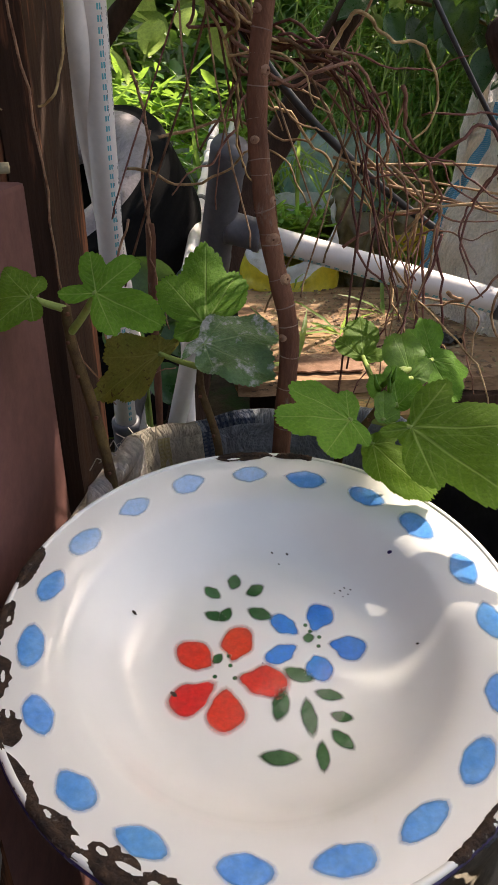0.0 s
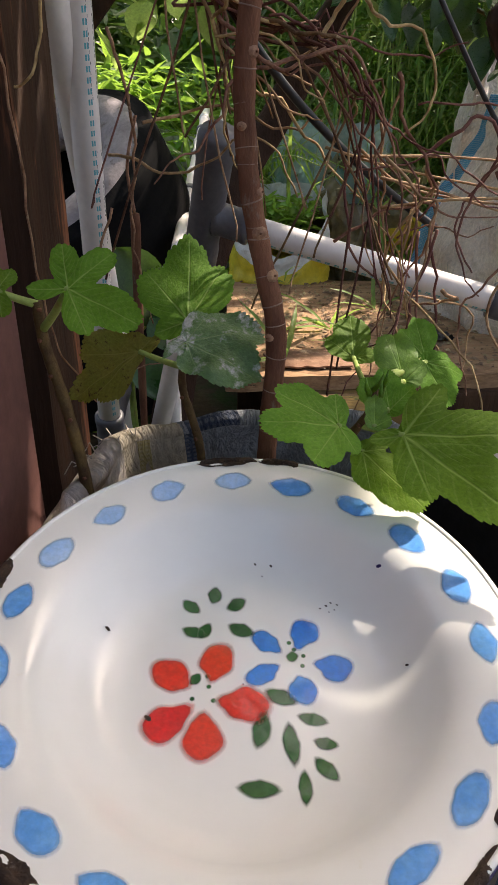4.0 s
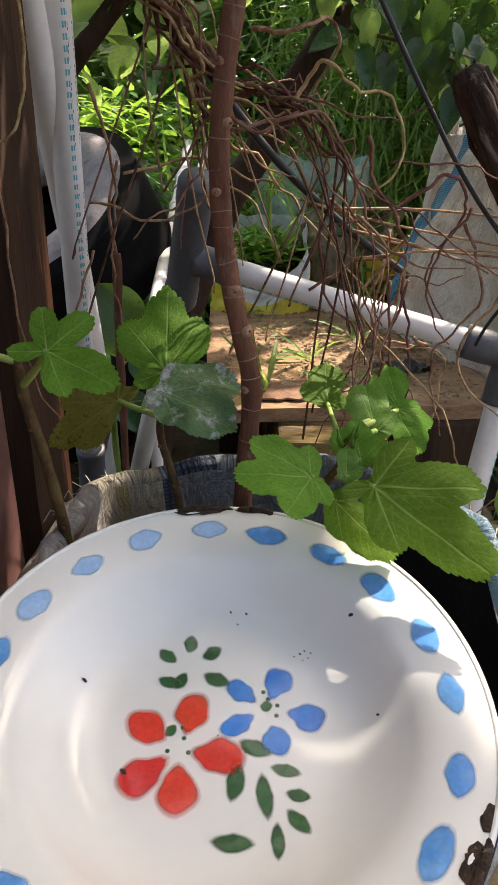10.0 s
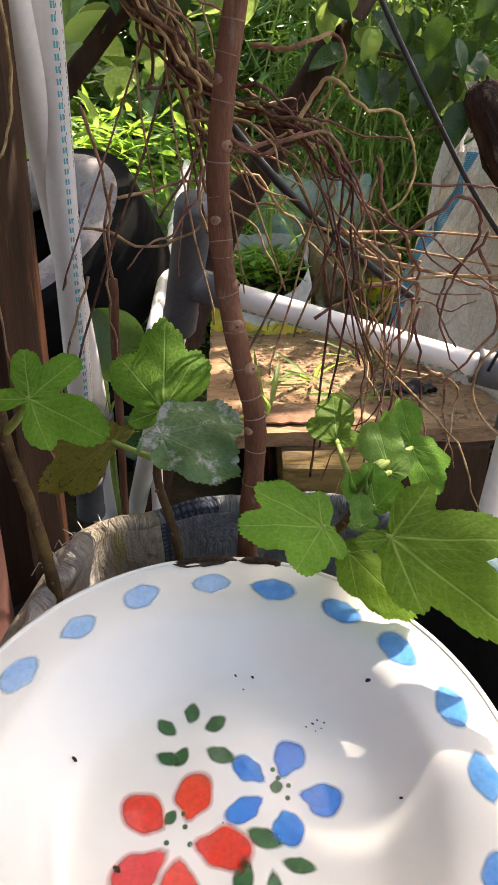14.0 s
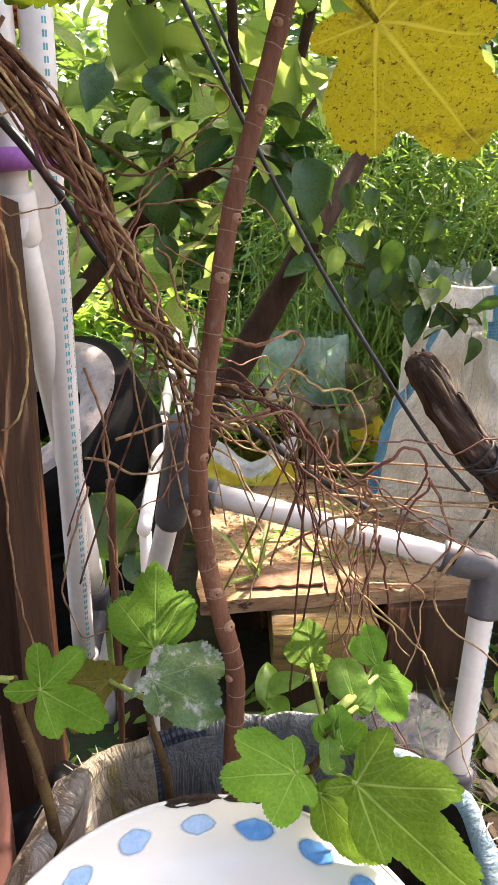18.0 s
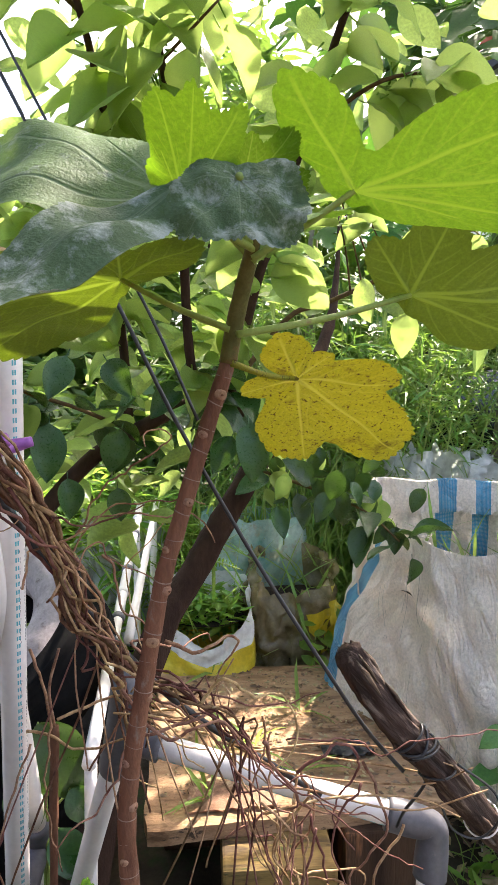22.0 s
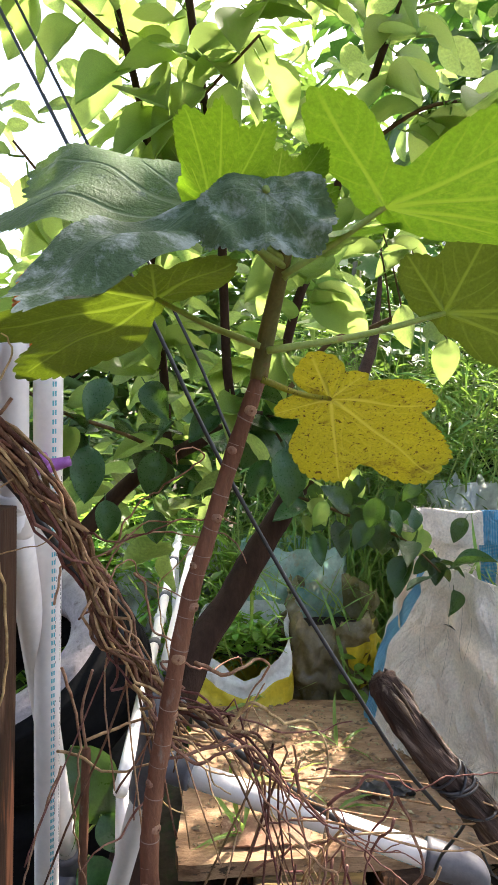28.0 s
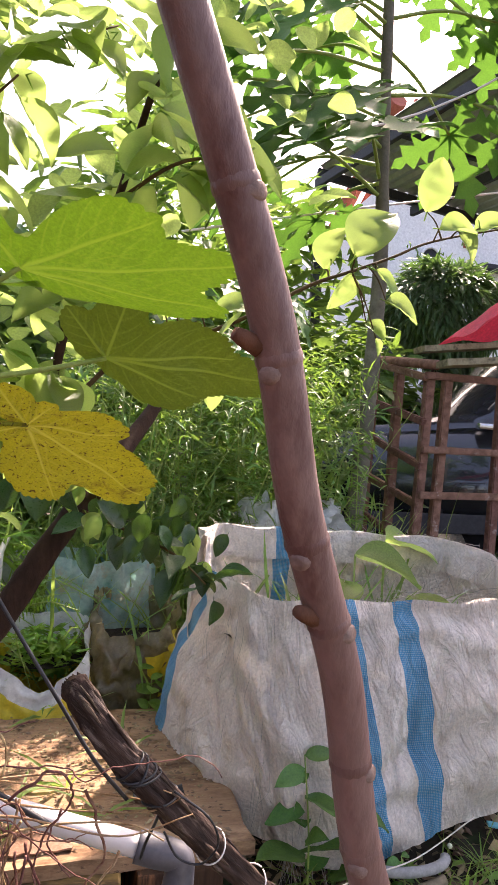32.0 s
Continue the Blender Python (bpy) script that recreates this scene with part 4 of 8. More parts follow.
link("rolled_rim", *tube([BASIN @ Vector(p) for p in ring], 0.0020, 10, False), ENAMEL, basin, "white rolled rim")
link("rim_edge", *tube([BASIN @ Vector((p[0] * 1.006, p[1] * 1.006, 0.0008)) for p in ring], 0.0021, 10, False), NAVY, basin, "dark navy outer edge")


def patch(name, cx, cy, outline, material, feather=0.16, turn=0.0, lift=0.0003, parent=None):
    """A thin fired patch draped on the basin. outline gives its reach by angle."""
    n, rings = 28, (0.35, 0.7, 0.86, 1.0, 1.0 + feather)
    verts, fade = [on_dish(cx, cy, lift)], [1.0]
    for q in rings:
        for j in range(n):
            a = 2 * math.pi * j / n
            r = outline(a) * q
            verts.append(on_dish(cx + r * math.cos(a + turn), cy + r * math.sin(a + turn), lift)), fade.append(1.0 if q < 0.95 else (0.55 if q == 1.0 else 0.0))
    faces = [(0, 1 + j, 1 + (j + 1) % n) for j in range(n)]
    faces += [(1 + k * n + j, 1 + (k + 1) * n + j, 1 + (k + 1) * n + (j + 1) % n, 1 + k * n + (j + 1) % n) for k in range(len(rings) - 1) for j in range(n)]
    return link(name, verts, faces, material, parent or basin, feather=fade)


def pointed(a, b, sharp=1.55, blunt=0.0, seed=0.0):
    """A brushed leaf-like spot with two points: half length a, half width b; blunt rounds off one end."""
    def f(t):
        c, s = abs(math.cos(t)), abs(math.sin(t))
        e = sharp + blunt * max(0.0, math.cos(t))
        return (1 + 0.05 * math.sin(2 * t + seed) + 0.03 * math.sin(5 * t + 2 * seed)) / ((c / a) ** e + (s / b) ** e) ** (1 / e)
    return f


def petal(a, b, seed):
    def f(t):
        q = math.pi - abs((t + math.pi) % (2 * math.pi) - math.pi)
        k = 1 + 0.05 * math.sin(3 * t + seed) + 0.035 * math.sin(5 * t + seed * 2) + 0.10 * math.cos(t) + 0.34 * math.exp(-(q / 0.34) ** 2) - 0.10 * math.exp(-(q / 0.9) ** 2)
        return k / math.sqrt((math.cos(t) / a) ** 2 + (math.sin(t) / b) ** 2)
    return f


rng = np.random.default_rng(12)
for k in range(19):
    a = radians(94 - 18.95 * k + rng.uniform(-1.2, 1.2))
    r = 0.1345 + rng.uniform(-0.001, 0.001)
    patch("blue_spot", r * math.cos(a), r * math.sin(a), pointed(0.0132 * rng.uniform(0.90, 1.08), 0.0071 * rng.uniform(0.88, 1.08), 1.6, rng.uniform(-0.2, 0.8), k), PALEBLUE if k in (0, 16, 17, 18) else SKYBLUE, 0.20, a + math.pi / 2 + rng.uniform(-0.06, 0.06))
for k, (x, y, a, b) in enumerate(((-0.043, 0.005, 0.0118, 0.0100), (-0.0165, 0.0145, 0.0118, 0.0100), (0.0004, -0.0130, 0.0135, 0.0105), (-0.0226, -0.0330, 0.0125, 0.0108), (-0.0435, -0.0245, 0.0135, 0.0100))):
    out = math.atan2(y + 0.0095, x + 0.0225)
    patch("red_petal", x, y, petal(a, b, k + 1), RED, 0.22, out)
for k, (x, y, a, b) in enumerate(((0.0387, 0.0355, 0.0100, 0.0088), (0.0555, 0.0112, 0.0102, 0.0090), (0.0355, -0.0035, 0.0085, 0.0085), (0.0123, 0.0070, 0.0100, 0.0064), (0.0150, 0.0292, 0.0095, 0.0066))):
    out = math.atan2(y - 0.017, x - 0.030)
    patch("blue_petal", x, y, petal(a, b, k + 5), BLUE, 0.18, out)
for x, y, a, b, turn in ((-0.0192, 0.0655, 0.0062, 0.0046, 80), (-0.0345, 0.0560, 0.0068, 0.0042, -40), (-0.0045, 0.0585, 0.0068, 0.0048, 30), (-0.0320, 0.0365, 0.0072, 0.0040, -20), (-0.0245, 0.0375, 0.0062, 0.0040, 60), (-0.0015, 0.0385, 0.0085, 0.0050, -25),
                          (-0.0287, 0.0030, 0.0042, 0.0032, 50), (0.0305, 0.0190, 0.0036, 0.0036, 0), (0.0222, -0.0085, 0.0095, 0.0050, -25), (0.0105, -0.0290, 0.0105, 0.0052, 75), (0.0270, -0.0370, 0.0120, 0.0045, -85), (0.0400, -0.0225, 0.0085, 0.0038, -15),
                          (0.0462, -0.0370, 0.0065, 0.0036, -15), (0.0450, -0.0515, 0.0082, 0.0042, -50), (0.0330, -0.0615, 0.0092, 0.0036, 88), (0.0085, -0.0620, 0.0110, 0.0048, -5)):
    patch("green_leaf_mark", x, y, pointed(a, b), GREEN, 0.22, radians(turn))
for x, y in ((-0.030, -0.0100), (-0.0205, -0.0020), (-0.0175, -0.0110), (-0.0215, 0.0050), (0.0318, 0.0240), (0.0375, 0.0195), (0.0365, 0.0125), (0.0290, 0.0290)):
    patch("green_dot", x, y, lambda t: 0.0013, GREEN, 0.4)


def ragged(a, b, seed):
    def f(t):
        k = 1 + 0.35 * noise.noise((math.cos(t) * 2.2, math.sin(t) * 2.2, seed * 7.7)) + 0.18 * noise.noise((math.cos(t) * 6, math.sin(t) * 6, seed * 3.3))
        return k / math.sqrt((math.cos(t) / a) ** 2 + (math.sin(t) / b) ** 2)
    return f


CHIPS = ((96, 0.1525, 0.020, 0.0040), (82, 0.1535, 0.010, 0.0028), (166, 0.1525, 0.016, 0.0045), (180, 0.1525, 0.012, 0.0040), (196, 0.1510, 0.014, 0.0060), (208, 0.1495, 0.012, 0.0062), (220, 0.1525, 0.018, 0.0036), (232, 0.1520, 0.016, 0.0048), (243, 0.1490, 0.014, 0.0066), (252, 0.1500, 0.012, 0.0060),
         (-28, 0.1520, 0.007, 0.0040), (-37, 0.1510, 0.010, 0.0052), (-48, 0.1535, 0.012, 0.0026))
for k, (deg, r, a, b) in enumerate(CHIPS):
    patch("rim_chip", r * math.cos(radians(deg)), r * math.sin(radians(deg)), ragged(a, b, k + 1), CHIP, 0.05, radians(deg + 90), 0.0005)
for k, (deg, r, a, b) in enumerate(((236, 0.1500, 0.0050, 0.0016), (240, 0.1475, 0.0034, 0.0012), (246, 0.1478, 0.0060, 0.0014), (251, 0.1492, 0.0030, 0.0012), (228, 0.1512, 0.0026, 0.0011), (205, 0.1478, 0.0028, 0.0012), (196, 0.1485, 0.0036, 0.0010), (-37, 0.1490, 0.0030, 0.0010), (181, 0.1505, 0.0022, 0.0009), (98, 0.1502, 0.0050, 0.0008))):
    patch("enamel_flake", r * math.cos(radians(deg)), r * math.sin(radians(deg)), ragged(a, b, k + 40), ENAMEL, 0.05, radians(deg + 90), 0.0009)
for lo, hi in ((74, 86), (86, 104), (158, 172), (176, 190), (190, 214), (222, 238), (238, 258), (-44, -31), (-60, -47)):
    arc = []
    for a in np.linspace(radians(lo), radians(hi), 24):
        rr = 0.1545 + 0.0012 * noise.noise((math.cos(a) * 60, math.sin(a) * 60, 2))
        arc.append(BASIN @ Vector((rr * math.cos(a), rr * math.sin(a), 0.0034)))
    link("rim_chip", *tube(arc, [0.0012, 0.0029, 0.0026, 0.0031, 0.0027, 0.0012], 8, True, 0.10, rng), CHIP, basin, "bare rusty chip on the rim")
for k, (x, y, s) in enumerate(((-0.0545, -0.0225, 0.0016), (-0.085, 0.032, 0.0011), (0.008, 0.088, 0.0006), (0.019, 0.0865, 0.0007), (0.013, 0.080, 0.0005), (0.088, 0.067, 0.0010), (0.097, 0.004, 0.0007), (0.055, 0.056, 0.0006), (0.058, 0.0575, 0.0005), (0.051, 0.0545, 0.0005), (0.062, 0.0555, 0.0005), (0.0565, 0.0515, 0.0004), (0.060, 0.0525, 0.0004))):
    patch("pock_mark", x, y, ragged(s * 1.4, s * 0.8, k + 20), NAVY if k == 5 else CHIP, 0.1, -0.6, 0.0006)

# ---- fig tree in the grow bag ----
fig = thing("fig_tree", (0.027, 0.487, 0.42), "slender fig tree with ringed brown stem and broad leaves", "fig tree")
STEM = ((0.024, 0.485, 0.40), (0.0258, 0.486, 0.501), (0.0298, 0.488, 0.591), (0.0182, 0.490, 0.647), (0.0086, 0.491, 0.695), (0.0044, 0.492, 0.749), (0.0082, 0.492, 0.802), (0.0190, 0.492, 0.870), (0.0303, 0.493, 0.935), (0.0432, 0.494, 0.981), (0.0615, 0.495, 1.045), (0.0785, 0.496, 1.098))
path = spline(STEM, 6)
rad = np.interp(np.linspace(0, 1, len(path)), (0, 0.4, 1), (0.0079, 0.0071, 0.0061))
rng = np.random.default_rng(7)
bulge = rad * (1 + 0.05 * np.sin(np.arange(len(path)) * 1.7))
link("stem", *tube(path, bulge, 14, True, 0.02, rng), BARK, fig, "reddish brown ringed bark")
TOPS = ((0.0785, 0.496, 1.098), (0.083, 0.494, 1.125), (0.088, 0.486, 1.150), (0.092, 0.470, 1.170), (0.095, 0.450, 1.190))
link("green_tip", *tube(spline(TOPS, 6), [0.0066, 0.0064, 0.0056, 0.0044], 12), TIPBARK, fig, "olive green soft stem tip")
link("bud", *tube([(0.095, 0.450, 1.188), (0.0965, 0.446, 1.198), (0.098, 0.441, 1.212)], [0.0042, 0.0036, 0.0006], 10), SHOOT, fig, "pointed green bud")


def ring_band(p, t, r, w):
    """A thin raised band round a stem."""
    return tube([np.array(p) - t * w, np.array(p) - t * w * 0.4, np.array(p) + t * w * 0.4, np.array(p) + t * w], [r * 0.985, r * 1.035, r * 1.035, r * 0.985], 14, False)


tan = np.gradient(path, axis=0)
tan /= np.linalg.norm(tan, axis=1)[:, None]
for k in range(3, len(path) - 1, 2):
    link("bark_ring", *ring_band(path[k] + tan[k] * rng.uniform(-0.006, 0.006), tan[k] + rng.normal(0, 0.1, 3), bulge[k] * 0.995, 0.0005), RING, fig)


def scar(parent, p, t, r, a, size=0.0032, material=SCAR):
    """A round leaf scar on a stem at angle a from the viewer's side."""
    t = Vector(t).normalized()
    x = t.cross(Vector((0, 1, 0))).normalized()
    d = (Vector((0, -1, 0)) * math.cos(a) + x * math.sin(a))
    d = (d - t * d.dot(t)).normalized()
    s = d.cross(t)
    c = Vector(p) + d * (r * 0.96)
    verts = [c + d * 0.0012]
    n = 12
    for q, h in ((0.7, 0.0014), (1.0, 0.0006), (1.25, -0.0012)):
        verts += [c + d * h + (s * math.cos(2 * math.pi * j / n) + t * math.sin(2 * math.pi * j / n) * 0.9) * size * q for j in range(n)]
    faces = [(0, 1 + j, 1 + (j + 1) % n) for j in range(n)] + [(1 + k * n + j, 1 + (k + 1) * n + j, 1 + (k + 1) * n + (j + 1) % n, 1 + k * n + (j + 1) % n) for k in range(2) for j in range(n)]
    return link("leaf_scar", verts, faces, material, parent)


for k in range(4, len(path) - 2, 4):
    turn = (0.3 if k % 8 else -0.7) + rng.uniform(-0.6, 0.6)
    wide = rng.uniform(0.0026, 0.0044)
    at = path[k] + tan[k] * rng.uniform(-0.006, 0.006)
    mark = scar(fig, at, tan[k], bulge[k], turn, wide)
    scar(mark, at, tan[k], bulge[k] + 0.0011, turn, wide * 0.2, BARK)

NODE = Vector((0.081, 0.490, 1.098))
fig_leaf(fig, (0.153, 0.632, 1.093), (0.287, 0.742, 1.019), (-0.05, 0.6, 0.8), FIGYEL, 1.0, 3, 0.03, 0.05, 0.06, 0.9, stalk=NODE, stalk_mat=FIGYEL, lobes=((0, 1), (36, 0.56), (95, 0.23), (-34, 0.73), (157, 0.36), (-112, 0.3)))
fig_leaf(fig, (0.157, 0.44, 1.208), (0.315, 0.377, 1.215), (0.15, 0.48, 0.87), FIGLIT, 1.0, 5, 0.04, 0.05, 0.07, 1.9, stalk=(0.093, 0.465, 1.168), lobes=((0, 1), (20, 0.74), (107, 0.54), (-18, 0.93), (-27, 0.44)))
fig_leaf(fig, (0.226, 0.527, 1.156), (0.387, 0.493, 1.145), (0.2, 0.76, 0.61), FIGSHADE, 1.0, 8, 0.04, 0.05, 0.06, 1.2, stalk=(0.084, 0.482, 1.118), lobes=((0, 1), (9, 0.72), (72, 0.46), (126, 0.35), (-19, 0.56)))
fig_leaf(fig, (-0.004, 0.555, 1.168), (-0.161, 0.563, 1.14), (-0.15, 0.34, 0.93), FIGSHADE, 1.0, 11, 0.03, 0.05, 0.06, 1.2, stalk=(0.080, 0.490, 1.122), lobes=((0, 1), (-29, 0.61), (-97, 0.27), (-151, 0.48), (31, 1.07)))
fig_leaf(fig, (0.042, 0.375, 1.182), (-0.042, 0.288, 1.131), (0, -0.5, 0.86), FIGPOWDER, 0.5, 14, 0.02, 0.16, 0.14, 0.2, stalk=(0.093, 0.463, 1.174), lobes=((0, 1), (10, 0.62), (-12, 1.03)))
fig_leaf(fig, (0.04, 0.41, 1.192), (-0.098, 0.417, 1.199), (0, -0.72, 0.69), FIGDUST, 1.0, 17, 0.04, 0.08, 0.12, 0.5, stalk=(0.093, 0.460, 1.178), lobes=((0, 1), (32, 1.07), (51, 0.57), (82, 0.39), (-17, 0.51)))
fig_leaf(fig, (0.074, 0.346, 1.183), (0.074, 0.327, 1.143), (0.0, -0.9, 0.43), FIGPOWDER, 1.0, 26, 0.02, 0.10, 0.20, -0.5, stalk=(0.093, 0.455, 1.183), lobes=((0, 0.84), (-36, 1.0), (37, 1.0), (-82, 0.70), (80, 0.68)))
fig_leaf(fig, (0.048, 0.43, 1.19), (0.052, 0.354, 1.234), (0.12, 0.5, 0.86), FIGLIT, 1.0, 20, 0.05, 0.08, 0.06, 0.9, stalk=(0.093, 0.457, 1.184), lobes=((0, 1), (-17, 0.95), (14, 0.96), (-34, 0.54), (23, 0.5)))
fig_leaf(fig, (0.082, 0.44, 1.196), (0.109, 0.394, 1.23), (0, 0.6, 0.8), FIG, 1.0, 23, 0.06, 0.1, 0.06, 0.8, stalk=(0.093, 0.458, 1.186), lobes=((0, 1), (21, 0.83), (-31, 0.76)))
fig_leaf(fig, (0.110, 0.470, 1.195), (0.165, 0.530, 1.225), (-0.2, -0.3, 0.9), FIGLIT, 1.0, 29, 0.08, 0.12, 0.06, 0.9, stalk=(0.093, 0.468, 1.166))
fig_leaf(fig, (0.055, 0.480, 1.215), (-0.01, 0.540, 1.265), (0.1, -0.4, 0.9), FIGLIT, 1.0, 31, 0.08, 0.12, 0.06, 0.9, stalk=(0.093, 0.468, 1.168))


# ---- fig cuttings in the same bag ----
def cutting(label, stem, radii):
    c = thing("fig_cutting", stem[0], label, "fig cutting", "fig cuttings in the grow bag")
    p = spline(stem, 6)
    r = 0.78 * np.interp(np.linspace(0, 1, len(p)), np.linspace(0, 1, len(radii)), radii)
    link("stem", *tube(p, r * (1 + 0.06 * np.sin(np.arange(len(p)) * 2.1)), 10, True, 0.03, rng), OLDSHOOT, c)
    t = np.gradient(p, axis=0)
    for k in range(3, len(p) - 1, 4):
        scar(c, p[k], t[k], r[k], rng.uniform(-0.8, 0.8), 0.0015, BARK)
    return c


cut = cutting("leaning woody fig cutting with green leaves", ((-0.106, 0.442, 0.42), (-0.106, 0.442, 0.49), (-0.114, 0.440, 0.558), (-0.122, 0.438, 0.600), (-0.124, 0.438, 0.630)), (0.0058, 0.0052, 0.0045))
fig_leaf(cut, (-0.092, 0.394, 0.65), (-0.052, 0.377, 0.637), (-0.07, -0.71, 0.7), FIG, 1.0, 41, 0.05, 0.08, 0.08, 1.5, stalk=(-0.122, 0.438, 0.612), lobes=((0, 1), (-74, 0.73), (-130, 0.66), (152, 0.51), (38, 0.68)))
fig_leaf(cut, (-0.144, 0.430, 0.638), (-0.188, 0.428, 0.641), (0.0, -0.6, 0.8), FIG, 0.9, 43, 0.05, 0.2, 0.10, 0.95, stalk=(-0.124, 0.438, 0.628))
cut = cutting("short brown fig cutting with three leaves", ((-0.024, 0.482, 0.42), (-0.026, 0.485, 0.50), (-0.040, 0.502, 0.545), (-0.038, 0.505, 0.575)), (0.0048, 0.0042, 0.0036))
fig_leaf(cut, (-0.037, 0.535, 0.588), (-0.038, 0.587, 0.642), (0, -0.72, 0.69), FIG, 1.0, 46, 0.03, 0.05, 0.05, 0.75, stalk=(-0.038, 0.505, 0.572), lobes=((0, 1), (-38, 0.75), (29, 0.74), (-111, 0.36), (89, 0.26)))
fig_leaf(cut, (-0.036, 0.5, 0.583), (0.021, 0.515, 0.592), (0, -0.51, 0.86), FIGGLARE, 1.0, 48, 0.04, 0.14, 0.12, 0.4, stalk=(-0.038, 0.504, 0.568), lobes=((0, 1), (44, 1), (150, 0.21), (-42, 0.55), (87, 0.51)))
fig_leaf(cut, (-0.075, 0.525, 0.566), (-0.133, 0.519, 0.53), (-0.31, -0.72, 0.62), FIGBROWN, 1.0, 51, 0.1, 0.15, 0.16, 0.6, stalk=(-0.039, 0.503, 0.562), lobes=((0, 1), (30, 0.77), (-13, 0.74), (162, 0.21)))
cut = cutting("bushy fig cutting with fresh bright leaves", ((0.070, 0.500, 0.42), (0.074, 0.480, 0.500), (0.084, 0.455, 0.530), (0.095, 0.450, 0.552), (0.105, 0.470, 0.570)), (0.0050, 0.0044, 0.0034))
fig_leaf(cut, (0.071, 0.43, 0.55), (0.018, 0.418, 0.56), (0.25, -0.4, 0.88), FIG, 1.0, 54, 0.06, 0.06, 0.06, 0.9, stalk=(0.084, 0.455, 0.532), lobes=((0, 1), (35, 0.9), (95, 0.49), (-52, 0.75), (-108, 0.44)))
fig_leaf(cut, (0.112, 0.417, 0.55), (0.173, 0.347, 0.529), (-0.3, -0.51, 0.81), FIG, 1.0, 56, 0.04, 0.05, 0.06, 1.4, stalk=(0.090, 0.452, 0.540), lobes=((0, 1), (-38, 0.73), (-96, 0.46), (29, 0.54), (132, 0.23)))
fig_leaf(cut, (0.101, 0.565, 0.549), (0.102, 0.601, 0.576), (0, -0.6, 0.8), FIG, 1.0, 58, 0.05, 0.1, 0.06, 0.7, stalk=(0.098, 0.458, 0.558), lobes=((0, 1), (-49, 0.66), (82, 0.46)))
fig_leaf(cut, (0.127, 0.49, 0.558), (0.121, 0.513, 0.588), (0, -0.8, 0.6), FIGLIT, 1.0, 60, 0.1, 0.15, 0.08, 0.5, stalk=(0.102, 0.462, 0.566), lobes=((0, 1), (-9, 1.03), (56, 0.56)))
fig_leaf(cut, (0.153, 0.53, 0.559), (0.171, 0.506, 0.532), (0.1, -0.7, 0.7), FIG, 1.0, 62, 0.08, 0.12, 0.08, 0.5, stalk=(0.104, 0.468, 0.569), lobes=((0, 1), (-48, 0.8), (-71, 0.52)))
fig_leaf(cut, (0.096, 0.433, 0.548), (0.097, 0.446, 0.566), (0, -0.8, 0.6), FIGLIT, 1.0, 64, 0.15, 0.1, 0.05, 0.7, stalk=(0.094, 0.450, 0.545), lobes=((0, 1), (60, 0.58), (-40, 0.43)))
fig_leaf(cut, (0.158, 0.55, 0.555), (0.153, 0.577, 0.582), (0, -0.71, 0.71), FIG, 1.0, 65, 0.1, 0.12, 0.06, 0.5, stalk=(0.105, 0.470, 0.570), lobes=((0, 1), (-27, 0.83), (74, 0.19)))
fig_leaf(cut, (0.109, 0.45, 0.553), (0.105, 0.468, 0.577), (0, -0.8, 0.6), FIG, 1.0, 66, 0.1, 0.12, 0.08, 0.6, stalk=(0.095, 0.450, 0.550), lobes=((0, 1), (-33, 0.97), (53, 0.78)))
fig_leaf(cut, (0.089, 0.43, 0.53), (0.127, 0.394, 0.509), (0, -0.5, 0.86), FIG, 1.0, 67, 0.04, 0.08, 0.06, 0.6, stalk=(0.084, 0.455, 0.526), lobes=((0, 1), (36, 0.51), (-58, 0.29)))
for k in range(5):
    p = Vector((0.098 + 0.005 * math.sin(k * 2), 0.452, 0.558 + 0.003 * k))
    link("bud", *tube([p, p + Vector((0.004 * math.cos(k * 1.9), -0.003, 0.006)), p + Vector((0.006 * math.cos(k * 1.9), -0.004, 0.014))], [0.0022, 0.0018, 0.0004], 6), FIGLIT, cut)

# ---- second stem, close by ----
pot2_at = Vector((0.475, 0.275, 0))
pot2 = thing("white_grow_bag", pot2_at, "white plastic sack pot beside the striped grow bag", "pot")
pr = [(0.14, 0.0), (0.15, 0.1), (0.152, 0.3), (0.15, 0.46), (0.153, 0.485), (0.148, 0.495), (0.143, 0.485), (0.14, 0.44)]
v2, f2 = revolve(pr, 64, pot2_at, wobble=0.05)
v2 = [Vector(v) + Vector((0, 0, 0.012 * noise.noise(Vector(v) * 22) if v[2] > 0.4 else 0)) for v in v2]
link("film", v2, f2, WHITEBAG, pot2)
link("soil", *revolve([(0.146, 0.44), (0.07, 0.45), (0.001, 0.45)], 40, pot2_at, wobble=0.05), SOIL, pot2)
fig2 = thing("fig_sapling", (0.440, 0.215, 0.44), "bare reddish brown fig stem in the white sack pot", "fig sapling")
S2 = spline(((0.4446, 0.215, 0.43), (0.4113, 0.200, 0.60), (0.3775, 0.178, 0.75), (0.3566, 0.162, 0.85), (0.3275, 0.150, 0.93), (0.3102, 0.138, 1.0), (0.2867, 0.125, 1.06), (0.2694, 0.112, 1.12), (0.2441, 0.100, 1.18), (0.2125, 0.085, 1.25), (0.175, 0.066, 1.34), (0.125, 0.04, 1.47), (0.08, 0.02, 1.62)), 6)
r2 = np.interp(np.linspace(0, 1, len(S2)), (0, 0.4, 1), (0.0086, 0.0077, 0.0068))
link("stem", *tube(S2, r2, 24, True), SMOOTHBARK, fig2)
t2 = np.gradient(S2, axis=0)
t2 /= np.linalg.norm(t2, axis=1)[:, None]
